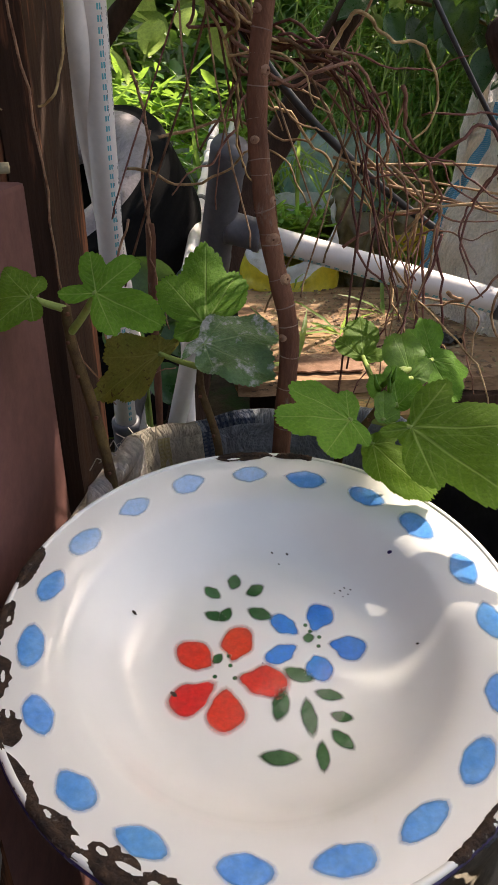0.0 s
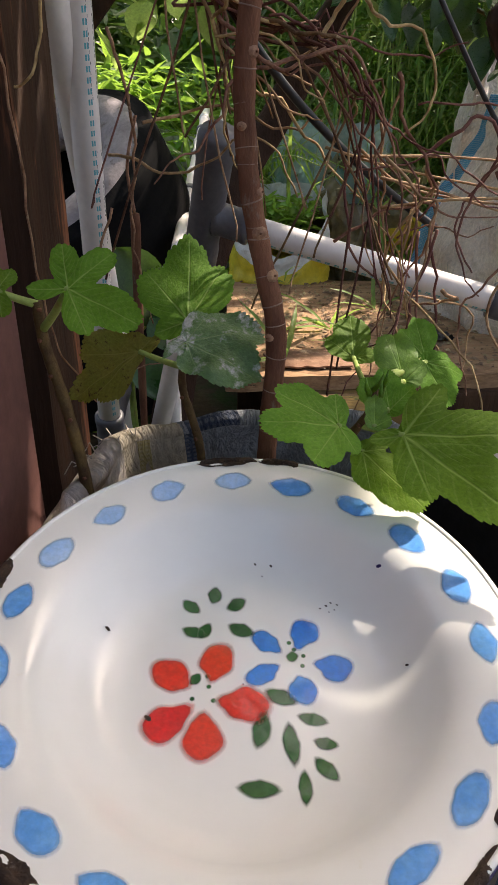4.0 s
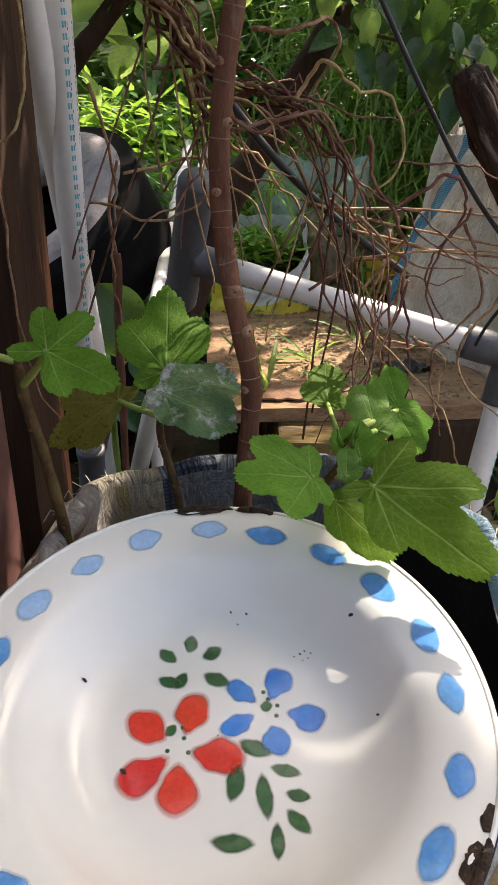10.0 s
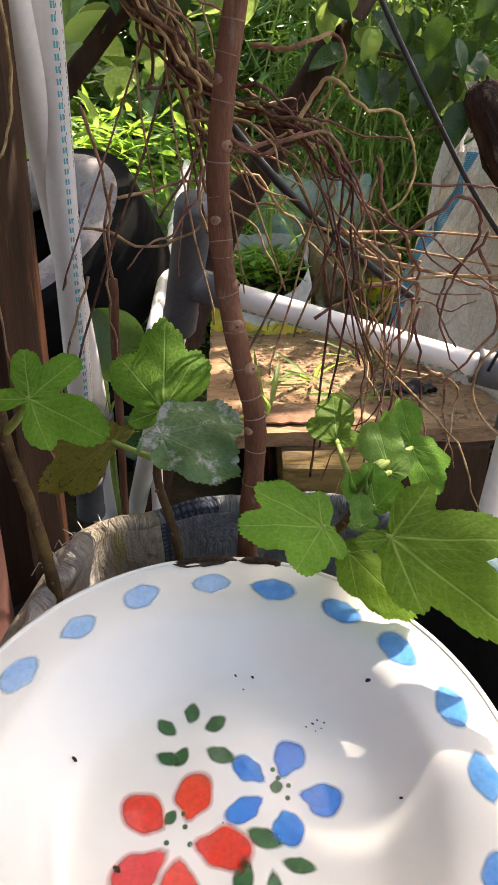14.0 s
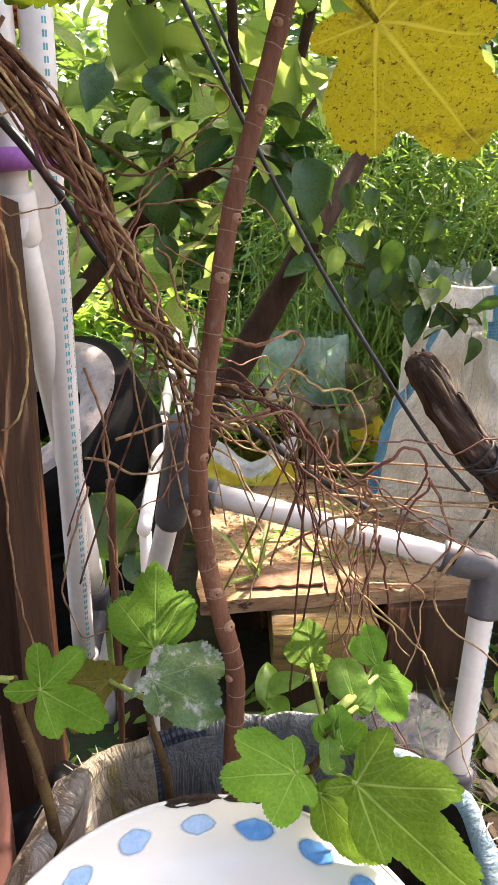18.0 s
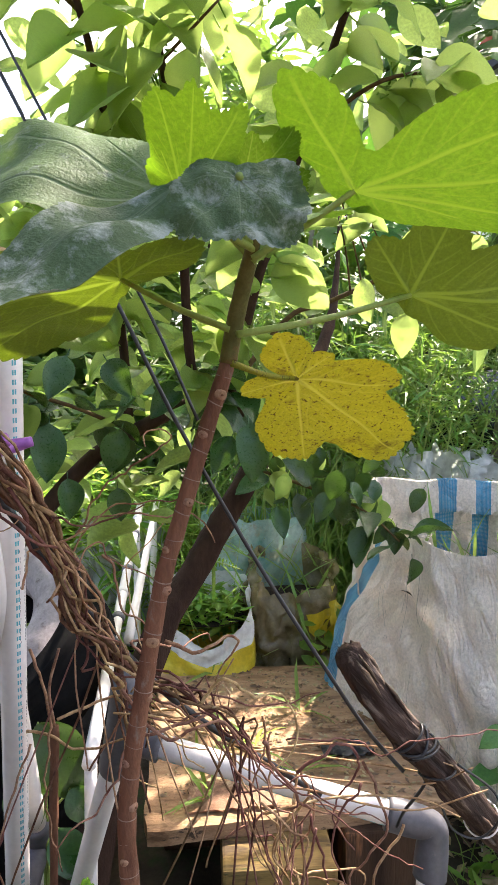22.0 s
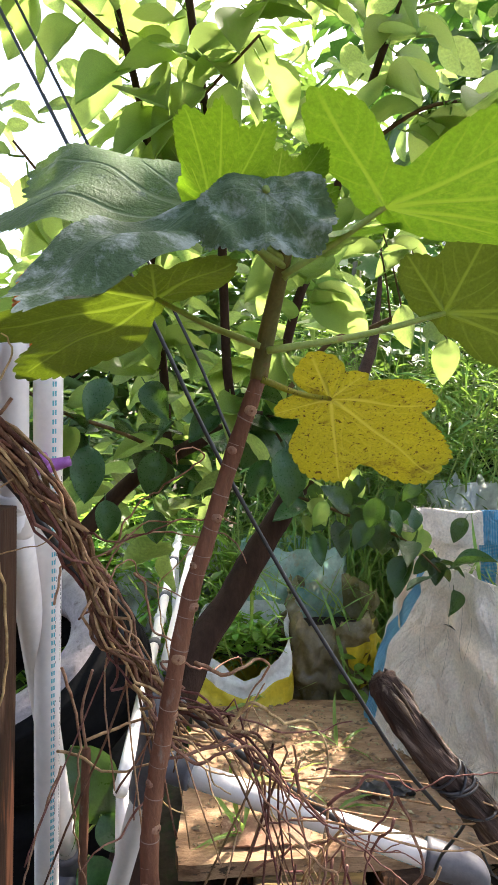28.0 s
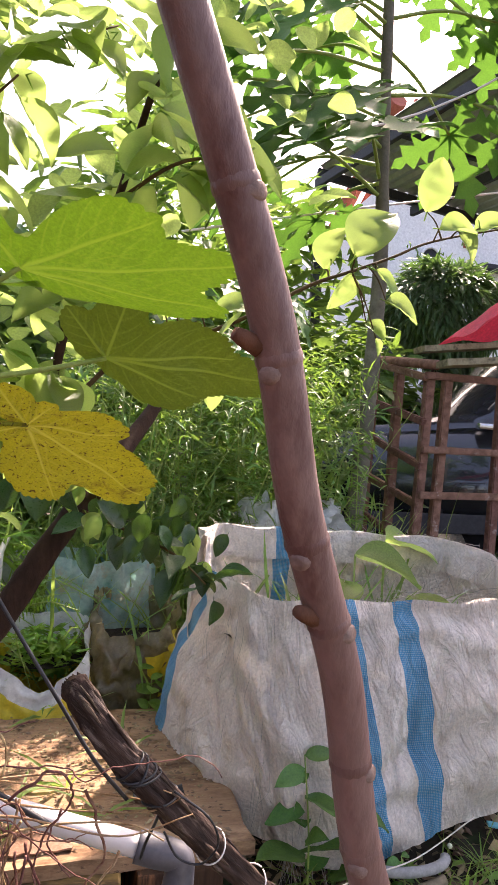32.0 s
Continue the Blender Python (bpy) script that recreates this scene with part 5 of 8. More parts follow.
for k in (8, 14, 17, 21, 24, 27, 32, 35, 41, 46, 51):
    link("node_ring", *ring_band(S2[k], t2[k], r2[k] * 1.02, 0.0022), SMOOTHBARK, fig2)
    scar(fig2, S2[k] - t2[k] * 0.004, t2[k], r2[k], (0.9 if k % 2 else -0.7) * (1 if k % 3 else -1), 0.0034, BARKSCAR)
for k, a in ((32, -1.1), (41, -1.3)):
    d = np.array([math.sin(a), -math.cos(a), 0.35])
    p = S2[k] + d * 0.0075
    link("twig_stub", *tube([p, p + d * 0.006, p + d * 0.009], [0.0036, 0.0030, 0.0022], 8), BARK, fig2)

# ---- pvc pipe frame ----
frame_at = (0.0, 0.8, 0.0)


def pipe(parent, a, b, r=0.0167, name="pipe", label=""):
    a, b = np.array(a, float), np.array(b, float)
    return link(name, *tube(np.linspace(a, b, 9), r, 24), PVC, parent, label)


def socket(parent, a, b, r=0.0215, name="fitting"):
    """A moulded sleeve with rounded, thicker mouths."""
    a, b = np.array(a, float), np.array(b, float)
    d = b - a
    return link(name, *tube([a, a + d * 0.03, a + d * 0.16, a + d * 0.2, a + d * 0.8, a + d * 0.84, a + d * 0.97, b], np.array([0.93, 1.06, 1.06, 1.0, 1.0, 1.06, 1.06, 0.93]) * r, 24), PVCGREY, parent, "dark grey moulded fitting")


def dashes(parent, a, b, r, toward, step=0.012):
    """A printed dashed double line along a pipe."""
    a, b = Vector(a), Vector(b)
    d = (b - a).normalized()
    out = (Vector(toward) - d * Vector(toward).dot(d)).normalized()
    side = d.cross(out)
    pieces, length, s = [], (b - a).length, 0.01
    while s < length - 0.01:
        for o in (-0.0016, 0.0016):
            w = 0.0011
            c = a + d * s
            q = [c + out * r * 1.004 * math.cos(ang) + side * r * 1.004 * math.sin(ang) for ang in ((o - w) / r, (o + w) / r)]
            pieces.append(([q[0], q[1], q[1] + d * step * 0.55, q[0] + d * step * 0.55], [(0, 1, 2, 3)]))
        s += step
    link("dashed_line", *join(pieces), CYAN, parent, "printed cyan dashes")


def print_bars(parent, a, b, r, toward, seed):
    """Illegible printing along a pipe, as plain bars."""
    a, b = Vector(a), Vector(b)
    d = (b - a).normalized()
    out = (Vector(toward) - d * Vector(toward).dot(d)).normalized()
    side = d.cross(out)
    g, pieces, s, length = np.random.default_rng(seed), [], 0.0, (b - a).length
    while s < length:
        w, h = g.uniform(0.0026, 0.0052), g.uniform(0.0046, 0.0062)
        if g.uniform() > 0.18:
            c = a + d * s
            q = [c + out * r * 1.005 * math.cos(x / r) + side * r * 1.005 * math.sin(x / r) for x in (-h, h)]
            pieces.append(([q[0], q[1], q[1] + d * w, q[0] + d * w], [(0, 1, 2, 3)]))
        s += w + g.uniform(0.0012, 0.0025)
    link("print_mark", *join(pieces), INK, parent, "dark unreadable printing")


uprights = thing("pipe_pair", (-0.185, 0.9, 0), "two upright pale plastic water pipes with grey couplings", "pipe")
LOW, RISE = np.array((-0.2213, 1.0772, 0.235)), np.array((0.0601, -0.2624, 1.0))
up_at = lambda z: LOW + RISE * (z - 0.235)
pb = pipe(uprights, up_at(0.235), up_at(1.185), 0.0183, label="pale pipe with printed cyan dashes")
dashes(pb, up_at(0.25), up_at(1.18), 0.0183, (0.62, -0.78, 0))
print_bars(pb, up_at(0.38), up_at(0.68), 0.0183, (0.90, -0.43, 0), 1)
print_bars(pb, up_at(0.74), up_at(1.02), 0.0183, (0.90, -0.43, 0), 2)
BACK0, BACK1 = np.array((-0.2147, 1.185, 0.31)), np.array((-0.2040, 0.832, 0.96))
pipe(uprights, BACK0, BACK1, 0.0185, label="plain pale pipe leaning beside")
link("collar", *tube([BACK1 + (0, 0.02, -0.03), BACK1 + (0, 0.018, -0.026), BACK1 + (0.001, 0.0, 0.022), BACK1 + (0.001, -0.002, 0.026)], [0.0205, 0.0225, 0.0225, 0.0205], 24), PVC, uprights, "pale sleeve joining two pipes")
pipe(uprights, BACK1, (-0.2015, 0.815, 1.175), 0.0175)
socket(uprights, up_at(0.165), up_at(0.25), 0.0235)
socket(uprights, BACK0 + (0.0, 0.033, -0.065), BACK0 + (0.0, -0.008, 0.014), 0.0235)
socket(uprights, (-0.2155, 1.20, 0.262), (-0.2212, 1.10, 0.232), 0.0205)
pipe(uprights, (-0.2155, 1.222, 0.0), (-0.2147, 1.215, 0.255), 0.0185)
link("clamp", *tube(spline(((-0.238, 0.815, 1.010), (-0.212, 0.797, 1.011), (-0.184, 0.800, 1.013), (-0.160, 0.828, 1.016), (-0.136, 0.832, 1.022)), 5), [0.008, 0.013, 0.012, 0.009, 0.006], 12), PURPLE, uprights, "purple plastic clamp")
link("clamp_knob", *tube([(-0.166, 0.815, 1.022), (-0.164, 0.806, 1.028)], [0.009, 0.007], 12), PURPLE, uprights)

stand = thing("pvc_trellis", frame_at, "pale plastic pipe frame with grey tee and elbow", "trellis")
TEE_T, TEE_B = np.array((-0.023, 0.864, 0.709)), np.array((-0.054, 0.964, 0.535))
axis = (TEE_B - TEE_T)
leg_foot = np.array((-0.185, 1.230, 0.02))
pipe(stand, TEE_B - axis * 0.3, leg_foot, 0.0168, label="sloping pale leg")
socket(stand, TEE_T, TEE_B, 0.0222, "tee")
mid = TEE_T + axis * 0.585
ELB = np.array((0.378, 0.832, 0.510))
run = (ELB - mid) / np.linalg.norm(ELB - mid)
socket(stand, mid + run * 0.012, mid + run * 0.060, 0.0210, "tee_branch")
ph = pipe(stand, mid + run * 0.05, ELB - run * 0.03, 0.0163, label="pale cross pipe")
dashes(ph, mid + run * 0.07, ELB - run * 0.05, 0.0163, (0, -0.6, -0.8))
down = np.array((-0.10, -0.075, -1.0))
down /= np.linalg.norm(down)
el = spline((ELB - run * 0.064, ELB - run * 0.035, ELB - run * 0.010, ELB + down * 0.004 - run * 0.002, ELB + down * 0.016, ELB + down * 0.04, ELB + down * 0.066), 5)
link("elbow", *tube(el, [0.0222, 0.0222, 0.0205, 0.0205, 0.0205, 0.0222, 0.0222], 24), PVCGREY, stand, "dark grey pipe elbow")
foot = ELB + down * (ELB[2] - 0.20)
pv2 = pipe(stand, ELB + down * 0.05, foot, 0.0165, label="pale upright pipe")
dashes(pv2, ELB + down * 0.07, foot, 0.0165, (0.75, -0.66, 0))
socket(stand, foot + down * -0.012, foot + down * 0.05, 0.0222)
pipe(stand, foot + down * 0.05, foot + down * 0.205, 0.0165)

rear = thing("long_rear_pipe", (-0.13, 1.2, 0), "white pipe lying back towards the bags, wrapped at its joints", "pipe")
ra, rb = np.array((-0.112, 1.114, 0.460)), np.array((-0.112, 2.42, 0.695))
pipe(rear, ra, rb, 0.0125)
for k in range(6):
    c = ra + (rb - ra) * (0.38 + 0.105 * k)
    e = (rb - ra) / np.linalg.norm(rb - ra)
    link("binding", *tube([c - e * 0.012, c - e * 0.006, c + e * 0.008, c + e * 0.012], [0.0135, 0.0165, 0.0160, 0.0130], 14), PVC if k % 2 else PVCGREY, rear)
pipe(rear, ra + np.array((0, 0.02, -0.455)), ra + np.array((0, 0.02, -0.01)), 0.011, "prop", "prop under the pipe")
pipe(rear, (-0.112, 2.3, 0.1), (-0.115, 2.3, 0.67), 0.011, "prop", "prop under the pipe")
pp = thing("second_rear_pipe", (-0.06, 1.9, 0), "grey-white pipe lying beside the rear pipe", "pipe")
pipe(pp, (-0.078, 1.50, 0.535), (-0.055, 2.55, 0.70), 0.011)
pipe(pp, (-0.07, 2.4, 0.1), (-0.060, 2.4, 0.67), 0.011, "prop")

stick = thing("wrapped_stick", (-0.2, 0.83, 1.15), "brown stick with orange netting tied round its top", "stick")
link("stick", *tube([(-0.2065, 0.84, 1.15), (-0.190, 0.828, 1.20), (-0.173, 0.824, 1.245), (-0.171, 0.823, 1.252)], [0.012, 0.016, 0.020, 0.015], 14), TWIG, stick)
sp = []
for k in range(150):
    a, u = k * 0.62, k / 149
    c = np.array((-0.2055, 0.838, 1.145)) * (1 - u) + np.array((-0.174, 0.8245, 1.243)) * u
    rr = 0.013 + 0.009 * u ** 0.7 + 0.002 * math.sin(k * 1.3)
    sp.append(c + np.array((math.cos(a) * rr, math.sin(a) * rr, 0)))
link("netting", *tube(sp, 0.0034, 6), ORANGE, stick, "orange netting wound tightly")


# ---- tyres ----
def tyre(at, axle, R=0.27, W=0.17, hole=0.165, label="old black tyre with dusty pale sidewall", dusty=True):
    """A tyre with grooved tread, rounded shoulders and an open hub, turned so that its axle points along axle."""
    t = thing("tyre", at, label, "tyre", "tyres behind the pipes")
    m = Matrix.Translation(at) @ Vector(axle).to_track_quat("Z", "Y").to_matrix().to_4x4()
    h = W / 2
    tread = [(R - 0.03, -h), (R - 0.010, -h + 0.012)]
    for z in np.linspace(-h + 0.02, h - 0.02, 7):
        tread += [(R, z - 0.007), (R, z + 0.005), (R - 0.0008, z + 0.0065), (R - 0.0008, z + 0.0105)]
    tread += [(R - 0.010, h - 0.012), (R - 0.03, h)]
    link("tread", *revolve(tread, 72, m=m), RUBBER, t, "black grooved tread")
    for side in (-1, 1):
        wall = [(R - 0.03, side * h), (R - 0.040, side * (h + 0.007)), (R - 0.055, side * (h + 0.012)), (R - 0.07, side * (h + 0.012)), (hole + 0.022, side * (h + 0.004)), (hole + 0.018, side * (h - 0.004)), (hole + 0.012, side * (h - 0.008)), (hole, side * (h - 0.02)), (hole - 0.004, side * (h - 0.05)), (hole + 0.03, side * (h - 0.075))]
        link("sidewall", *revolve(wall, 72, m=m), DUSTRUB if side > 0 and dusty else RUBBER, t, "dusty pale sidewall" if side > 0 and dusty else "black sidewall")
    return t


tyre((-0.365, 1.47, 0.53), (-0.34, -0.50, 0.80), 0.25, 0.19, 0.130)
tyre((-0.37, 1.56, 0.20), (-0.10, -0.08, 0.99), 0.268, 0.20, 0.135, label="black tyre under the dusty one", dusty=False)

# ---- plank on timber blocks ----
plank = thing("plank_bench", (0.2, 1.5, 0), "wide dusty wooden board resting on timber blocks", "board")
bm = bmesh.new()
bmesh.ops.create_grid(bm, x_segments=40, y_segments=34, size=0.5)
for v in bm.verts:
    x, y = v.co.x, v.co.y
    v.co.x = 0.29 + x * 0.64 + (0.012 * noise.noise((0, y * 9, 1)) if abs(x) > 0.49 else 0)
    v.co.y = 1.65 + y * 0.76 + (0.5 - y) * 0.045 * x + (0.008 * noise.noise((x * 8, 0, 2)) if abs(y) > 0.49 else 0)
    v.co.z = 0.250 + 0.003 * noise.noise((x * 6, y * 22, 0)) + 0.0015 * noise.noise((x * 30, y * 60, 4))
ex = bmesh.ops.extrude_face_region(bm, geom=bm.faces[:])
for v in [e for e in ex["geom"] if isinstance(e, bmesh.types.BMVert)]:
    v.co.z -= 0.030
bmesh.ops.recalc_face_normals(bm, faces=bm.faces[:])
part("board", bm, PLANK, plank)
for lo, hi, tilt in (((0.122, 1.165, 0.112), (0.335, 1.44, 0.2185), -2), ((0.36, 1.26, 0.0), (0.54, 1.46, 0.2185), 4), ((0.14, 1.20, 0.0), (0.33, 1.42, 0.110), 3)):
    b = thing("timber_block", ((lo[0] + hi[0]) / 2, lo[1], 0), "squared yellowish timber block under the board" if tilt < 0 else "dark weathered timber block under the board", "timber block", "blocks under the board")
    part("block", box(lo, hi, 0.006, Matrix.Rotation(radians(tilt), 4, "Z")), BLOCK if tilt < 0 else POST, b)
b = thing("support_beam", (0.2, 1.62, 0), "dark beam carrying the board", "beam")
part("beam", box((0.0, 1.55, 0.0), (0.56, 1.75, 0.2185), 0.006), POST, b)
g = np.random.default_rng(8)
crumbs = []
for k in range(2600):
    x, y = g.uniform(0.0, 0.57), g.uniform(1.30, 2.0)
    s = 0.0012 + 0.011 * g.uniform() ** 3
    c = np.array((x, y, 0.2525))
    a = g.uniform(0, 6.28)
    d, e = np.array((math.cos(a), math.sin(a), g.uniform(-0.1, 0.3))), np.array((-math.sin(a), math.cos(a), 0.1))
    crumbs.append(([c - d * s, c + e * s * 0.5, c + d * s, c - e * s * 0.4, c + np.array((0, 0, s * 0.5))], [(0, 1, 4), (1, 2, 4), (2, 3, 4), (3, 0, 4)]))
tagged(link("board_litter", *join(crumbs), DRYLEAF), "crumbs of soil and leaf on the board", "litter", kind="stuff")
dl = thing("dark_rag", (0.43, 1.52, 0.252), "crumpled black plastic scrap on the board", "plastic scrap")
bm = bmesh.new()
bmesh.ops.create_grid(bm, x_segments=18, y_segments=10, size=0.5)
for v in bm.verts:
    x, y = v.co.x, v.co.y
    v.co = Vector((0.43 + x * 0.12, 1.50 + y * 0.06, 0.258 + 0.02 * max(0, noise.noise((x * 5, y * 5, 3))) + 0.008 * noise.noise((x * 14, y * 12, 8))))
part("scrap", bm, WIRE, dl, smooth=True)

# ---- weathered log tied to the frame ----
log = thing("log", (0.36, 0.67, 0.6), "weathered dark branch tied across the pipe frame with wire", "log")
LP = spline(((0.2127, 0.670, 0.814), (0.226, 0.672, 0.795), (0.2705, 0.678, 0.732), (0.324, 0.690, 0.672), (0.3955, 0.735, 0.584), (0.472, 0.772, 0.500), (0.5576, 0.825, 0.390), (0.672, 0.880, 0.262), (0.77, 0.94, 0.14), (0.88, 1.01, 0.0)), 7)
lr = np.interp(np.linspace(0, 1, len(LP)), (0, 0.03, 0.2, 0.5, 1), (0.010, 0.016, 0.018, 0.0165, 0.015))
g = np.random.default_rng(5)
lv, lf = tube(LP, lr, 40, True)
shaped = []
for q, v in enumerate(lv):
    i, j = divmod(q, 40)
    th = 2 * math.pi * j / 40
    k = 1 + 0.30 * noise.noise((math.cos(th) * 2.0, math.sin(th) * 2.0, i * 0.10)) - 0.30 * abs(noise.noise((math.cos(th) * 5, math.sin(th) * 5, i * 0.12))) + 0.14 * noise.noise((math.cos(th) * 9, math.sin(th) * 9, i * 0.25))
    c = Vector(LP[i])
    p = c + (Vector(v) - c) * k + noise.noise_vector(Vector(v) * 160) * 0.0016
    if i == 0:
        p += Vector((LP[1] - LP[0])) * -3.0 * abs(noise.noise((math.cos(th) * 4, math.sin(th) * 4, 9)))
    shaped.append(p)
lv = shaped
link("wood", lv, lf, LOGMAT, log)
for k in range(46):
    i = int(g.uniform(1, len(LP) * 0.62))
    a = g.uniform(0, 6.28)
    t = (LP[i + 3] - LP[i]) / np.linalg.norm(LP[i + 3] - LP[i])
    u = np.cross(t, (0, 1, 0))
    u /= np.linalg.norm(u)
    w = np.cross(t, u)
    d = u * math.cos(a) + w * math.sin(a)
    p = LP[i] + d * lr[i] * 1.0
    link("bark_strip", *tube([p, p + t * 0.02 + d * g.uniform(0, 0.003), p + t * g.uniform(0.035, 0.075) - d * 0.001], [0.0008, g.uniform(0.0018, 0.0040), 0.0008], 5), LOGMAT, log)
tie = thing("wire_tie", (0.345, 0.69, 0.65), "black wire wound round the branch and pipe elbow", "wire")
for k, at in enumerate((0.255, 0.27, 0.285, 0.30, 0.335)):
    i = int(at * (len(LP) - 1))
    c, d = LP[i], (LP[i + 2] - LP[i]) / np.linalg.norm(LP[i + 2] - LP[i])
    u = np.cross(d, (0, 1, 0)) / np.linalg.norm(np.cross(d, (0, 1, 0)))
    w = np.cross(d, u)
    slant = 0.012 * math.sin(k * 2.2)
    pts = [c + (u * math.cos(a) + w * math.sin(a)) * (lr[i] * 1.06 + 0.0012 * math.sin(3 * a + k)) + d * (slant * math.sin(a + k) + 0.004 * k * math.cos(a)) for a in np.linspace(0, 6.3, 26)]
    link("turn", *tube(pts, 0.0015, 6), WIRE, tie)
link("loop", *tube(spline(((0.335, 0.664, 0.690), (0.378, 0.668, 0.655), (0.396, 0.690, 0.610), (0.378, 0.700, 0.582), (0.350, 0.705, 0.590), (0.332, 0.700, 0.624)), 8), 0.0014, 6), WIRE, tie)
link("tail", *tube(spline(((0.325, 0.715, 0.665), (0.330, 0.745, 0.620), (0.322, 0.790, 0.560), (0.318, 0.805, 0.530)), 6), 0.0022, 6), WIRE, tie)
for k, at in enumerate((0.455, 0.545)):
    c, d = LP[int(at * (len(LP) - 1))], LP[int(at * (len(LP) - 1)) + 2] - LP[int(at * (len(LP) - 1))]
    d = d / np.linalg.norm(d)
    u = np.cross(d, (0, 1, 0)) / np.linalg.norm(np.cross(d, (0, 1, 0)))
    w = np.cross(d, u)
    link("light_wire", *tube([c + (u * math.cos(a) + w * math.sin(a)) * 0.021 + d * (0.006 * math.sin(a) + 0.0008 * a) for a in np.linspace(0, 6.0, 28)], 0.0011, 6), PVC, tie, "pale thin wire")

# ---- cables ----
cab = thing("black_cable", (0.05, 0.78, 1.05), "pair of black cables running down to the tied branch", "cable")
link("cable", *tube(spline(((-0.43, 0.94, 1.95), (-0.1394, 0.802, 1.40), (-0.0194, 0.7335, 1.165), (0.0411, 0.7069, 1.045), (0.1211, 0.715, 0.905), (0.2042, 0.7069, 0.775), (0.2453, 0.695, 0.715), (0.285, 0.69, 0.67)), 6), 0.0024, 8), WIRE, cab)
link("cable", *tube(spline(((-0.40, 0.97, 1.95), (-0.115, 0.84, 1.40), (0.005, 0.775, 1.175), (0.062, 0.75, 1.050)), 6), 0.0020, 8), WIRE, cab)
cab2 = thing("dark_hose", (0.0, 0.66, 0.8), "dark thin hose tangled in the dry vines", "hose")
link("hose", *tube(spline(((-0.30, 0.62, 1.14), (-0.155, 0.63, 1.02), (-0.075, 0.66, 0.90), (0.0, 0.68, 0.80), (0.06, 0.70, 0.735), (0.14, 0.72, 0.67), (0.20, 0.72, 0.63)), 6), 0.0040, 8), WIRE, cab2)

# ---- dry vines ----
def crook(path, much=1.0):
    """The path with the small kinks of a dry stem."""
    return [np.array(p) + much * (np.array(noise.noise_vector(Vector(p) * 38)) * 0.0055 + np.array(noise.noise_vector(Vector(p) * 105)) * 0.0022) for p in path]


vine = thing("dry_vine", (0.05, 0.66, 0.75), "tangle of dry brown twisted vines over the pipe frame", "vine")
MAIN = ((-0.34, 0.56, 1.26), (-0.185, 0.58, 1.10), (-0.098, 0.60, 0.99), (-0.062, 0.63, 0.905), (-0.030, 0.65, 0.835), (0.015, 0.65, 0.795), (0.065, 0.63, 0.783), (0.115, 0.635, 0.735), (0.150, 0.65, 0.660), (0.168, 0.66, 0.570), (0.185, 0.66, 0.480))
g = np.random.default_rng(21)
mv = np.array(MAIN)
strands = 0
for k in range(13):
    end = int(g.integers(5, 12))
    ph, tw = g.uniform(0, 6.28), g.uniform(5, 10)
    spread = g.uniform(0.003, 0.011)
    pts = []
    base = spline(mv[:end], 5)
    for i, p in enumerate(base):
        u = i / len(base)
        r = spread * (1 + 1.6 * max(0, u - 0.6))
        a = ph + tw * u
        sway = np.array(noise.noise_vector((k * 7.3, u * 5.0, 1.7))) * 0.030 + np.array(noise.noise_vector((k * 3.1, u * 16.0, 4.2))) * 0.011
        pts.append(p + np.array((math.cos(a) * r, math.sin(a) * r, math.sin(a * 0.7) * r)) + sway * (0.35 + 0.9 * min(1, u * 2)))
    tail = pts[-1]
    drop = g.uniform(0.02, 0.18)
    side = g.normal(0, 0.05, 3)
    pts += [tail + side * 0.4 + (0, 0, -drop * 0.5), tail + side + (0, 0, -drop)]
    link("strand", *tube(crook(spline(pts[::2] + [pts[-1]], 3)), [0.0019 * g.uniform(0.6, 1.3), 0.0014, 0.0007], 6, True, 0.12, g), TWIG, vine)
for k in range(13):
    base = spline(mv[int(g.integers(0, 2)):int(g.integers(5, 9))], 7)
    ph, tw, spread = g.uniform(0, 6.28), g.uniform(7, 13), g.uniform(0.003, 0.009)
    pts = []
    for i, p in enumerate(base):
        u = i / len(base)
        sway = np.array(noise.noise_vector((k * 5.7, u * 9.0, 2.1))) * 0.020
        pts.append(p + np.array((math.cos(ph + tw * u), math.sin(ph + tw * u), 0.4 * math.sin(ph + 2 * tw * u))) * spread + sway)
    fall = g.uniform(0.06, 0.24)
    side = g.normal(0, 0.04, 3) * (1, 0.4, 0)
    pts += [pts[-1] + side * 0.5 + (0, 0, -fall * 0.45), pts[-1] + side * 1.4 + (0, 0, -fall)]
    link("thick_strand", *tube(crook(spline(pts[::2] + [pts[-1]], 3), 0.8), [0.0025 * g.uniform(0.6, 1.2), 0.0021, 0.0009], 8, True, 0.16, g), TWIGDARK, vine)
for k in range(34):
    c = mv[int(g.integers(1, 10))] + g.normal(0, 0.03, 3)
    d = g.normal(0, 1, 3) * (1, 0.5, 0.8)
    d /= np.linalg.norm(d)
    pts = [c]
    for i in range(int(g.integers(4, 8))):
        d = d + g.normal(0, 0.48, 3) + np.array((0.06, 0, -0.20))
        d /= np.linalg.norm(d)
        pts.append(pts[-1] + d * g.uniform(0.018, 0.045) * (1, 0.6, 1))
    link("twig", *tube(crook(spline(pts, 5)), [0.0014 * g.uniform(0.6, 1.5), 0.0006], 5, True, 0.1, g), TWIG, vine)
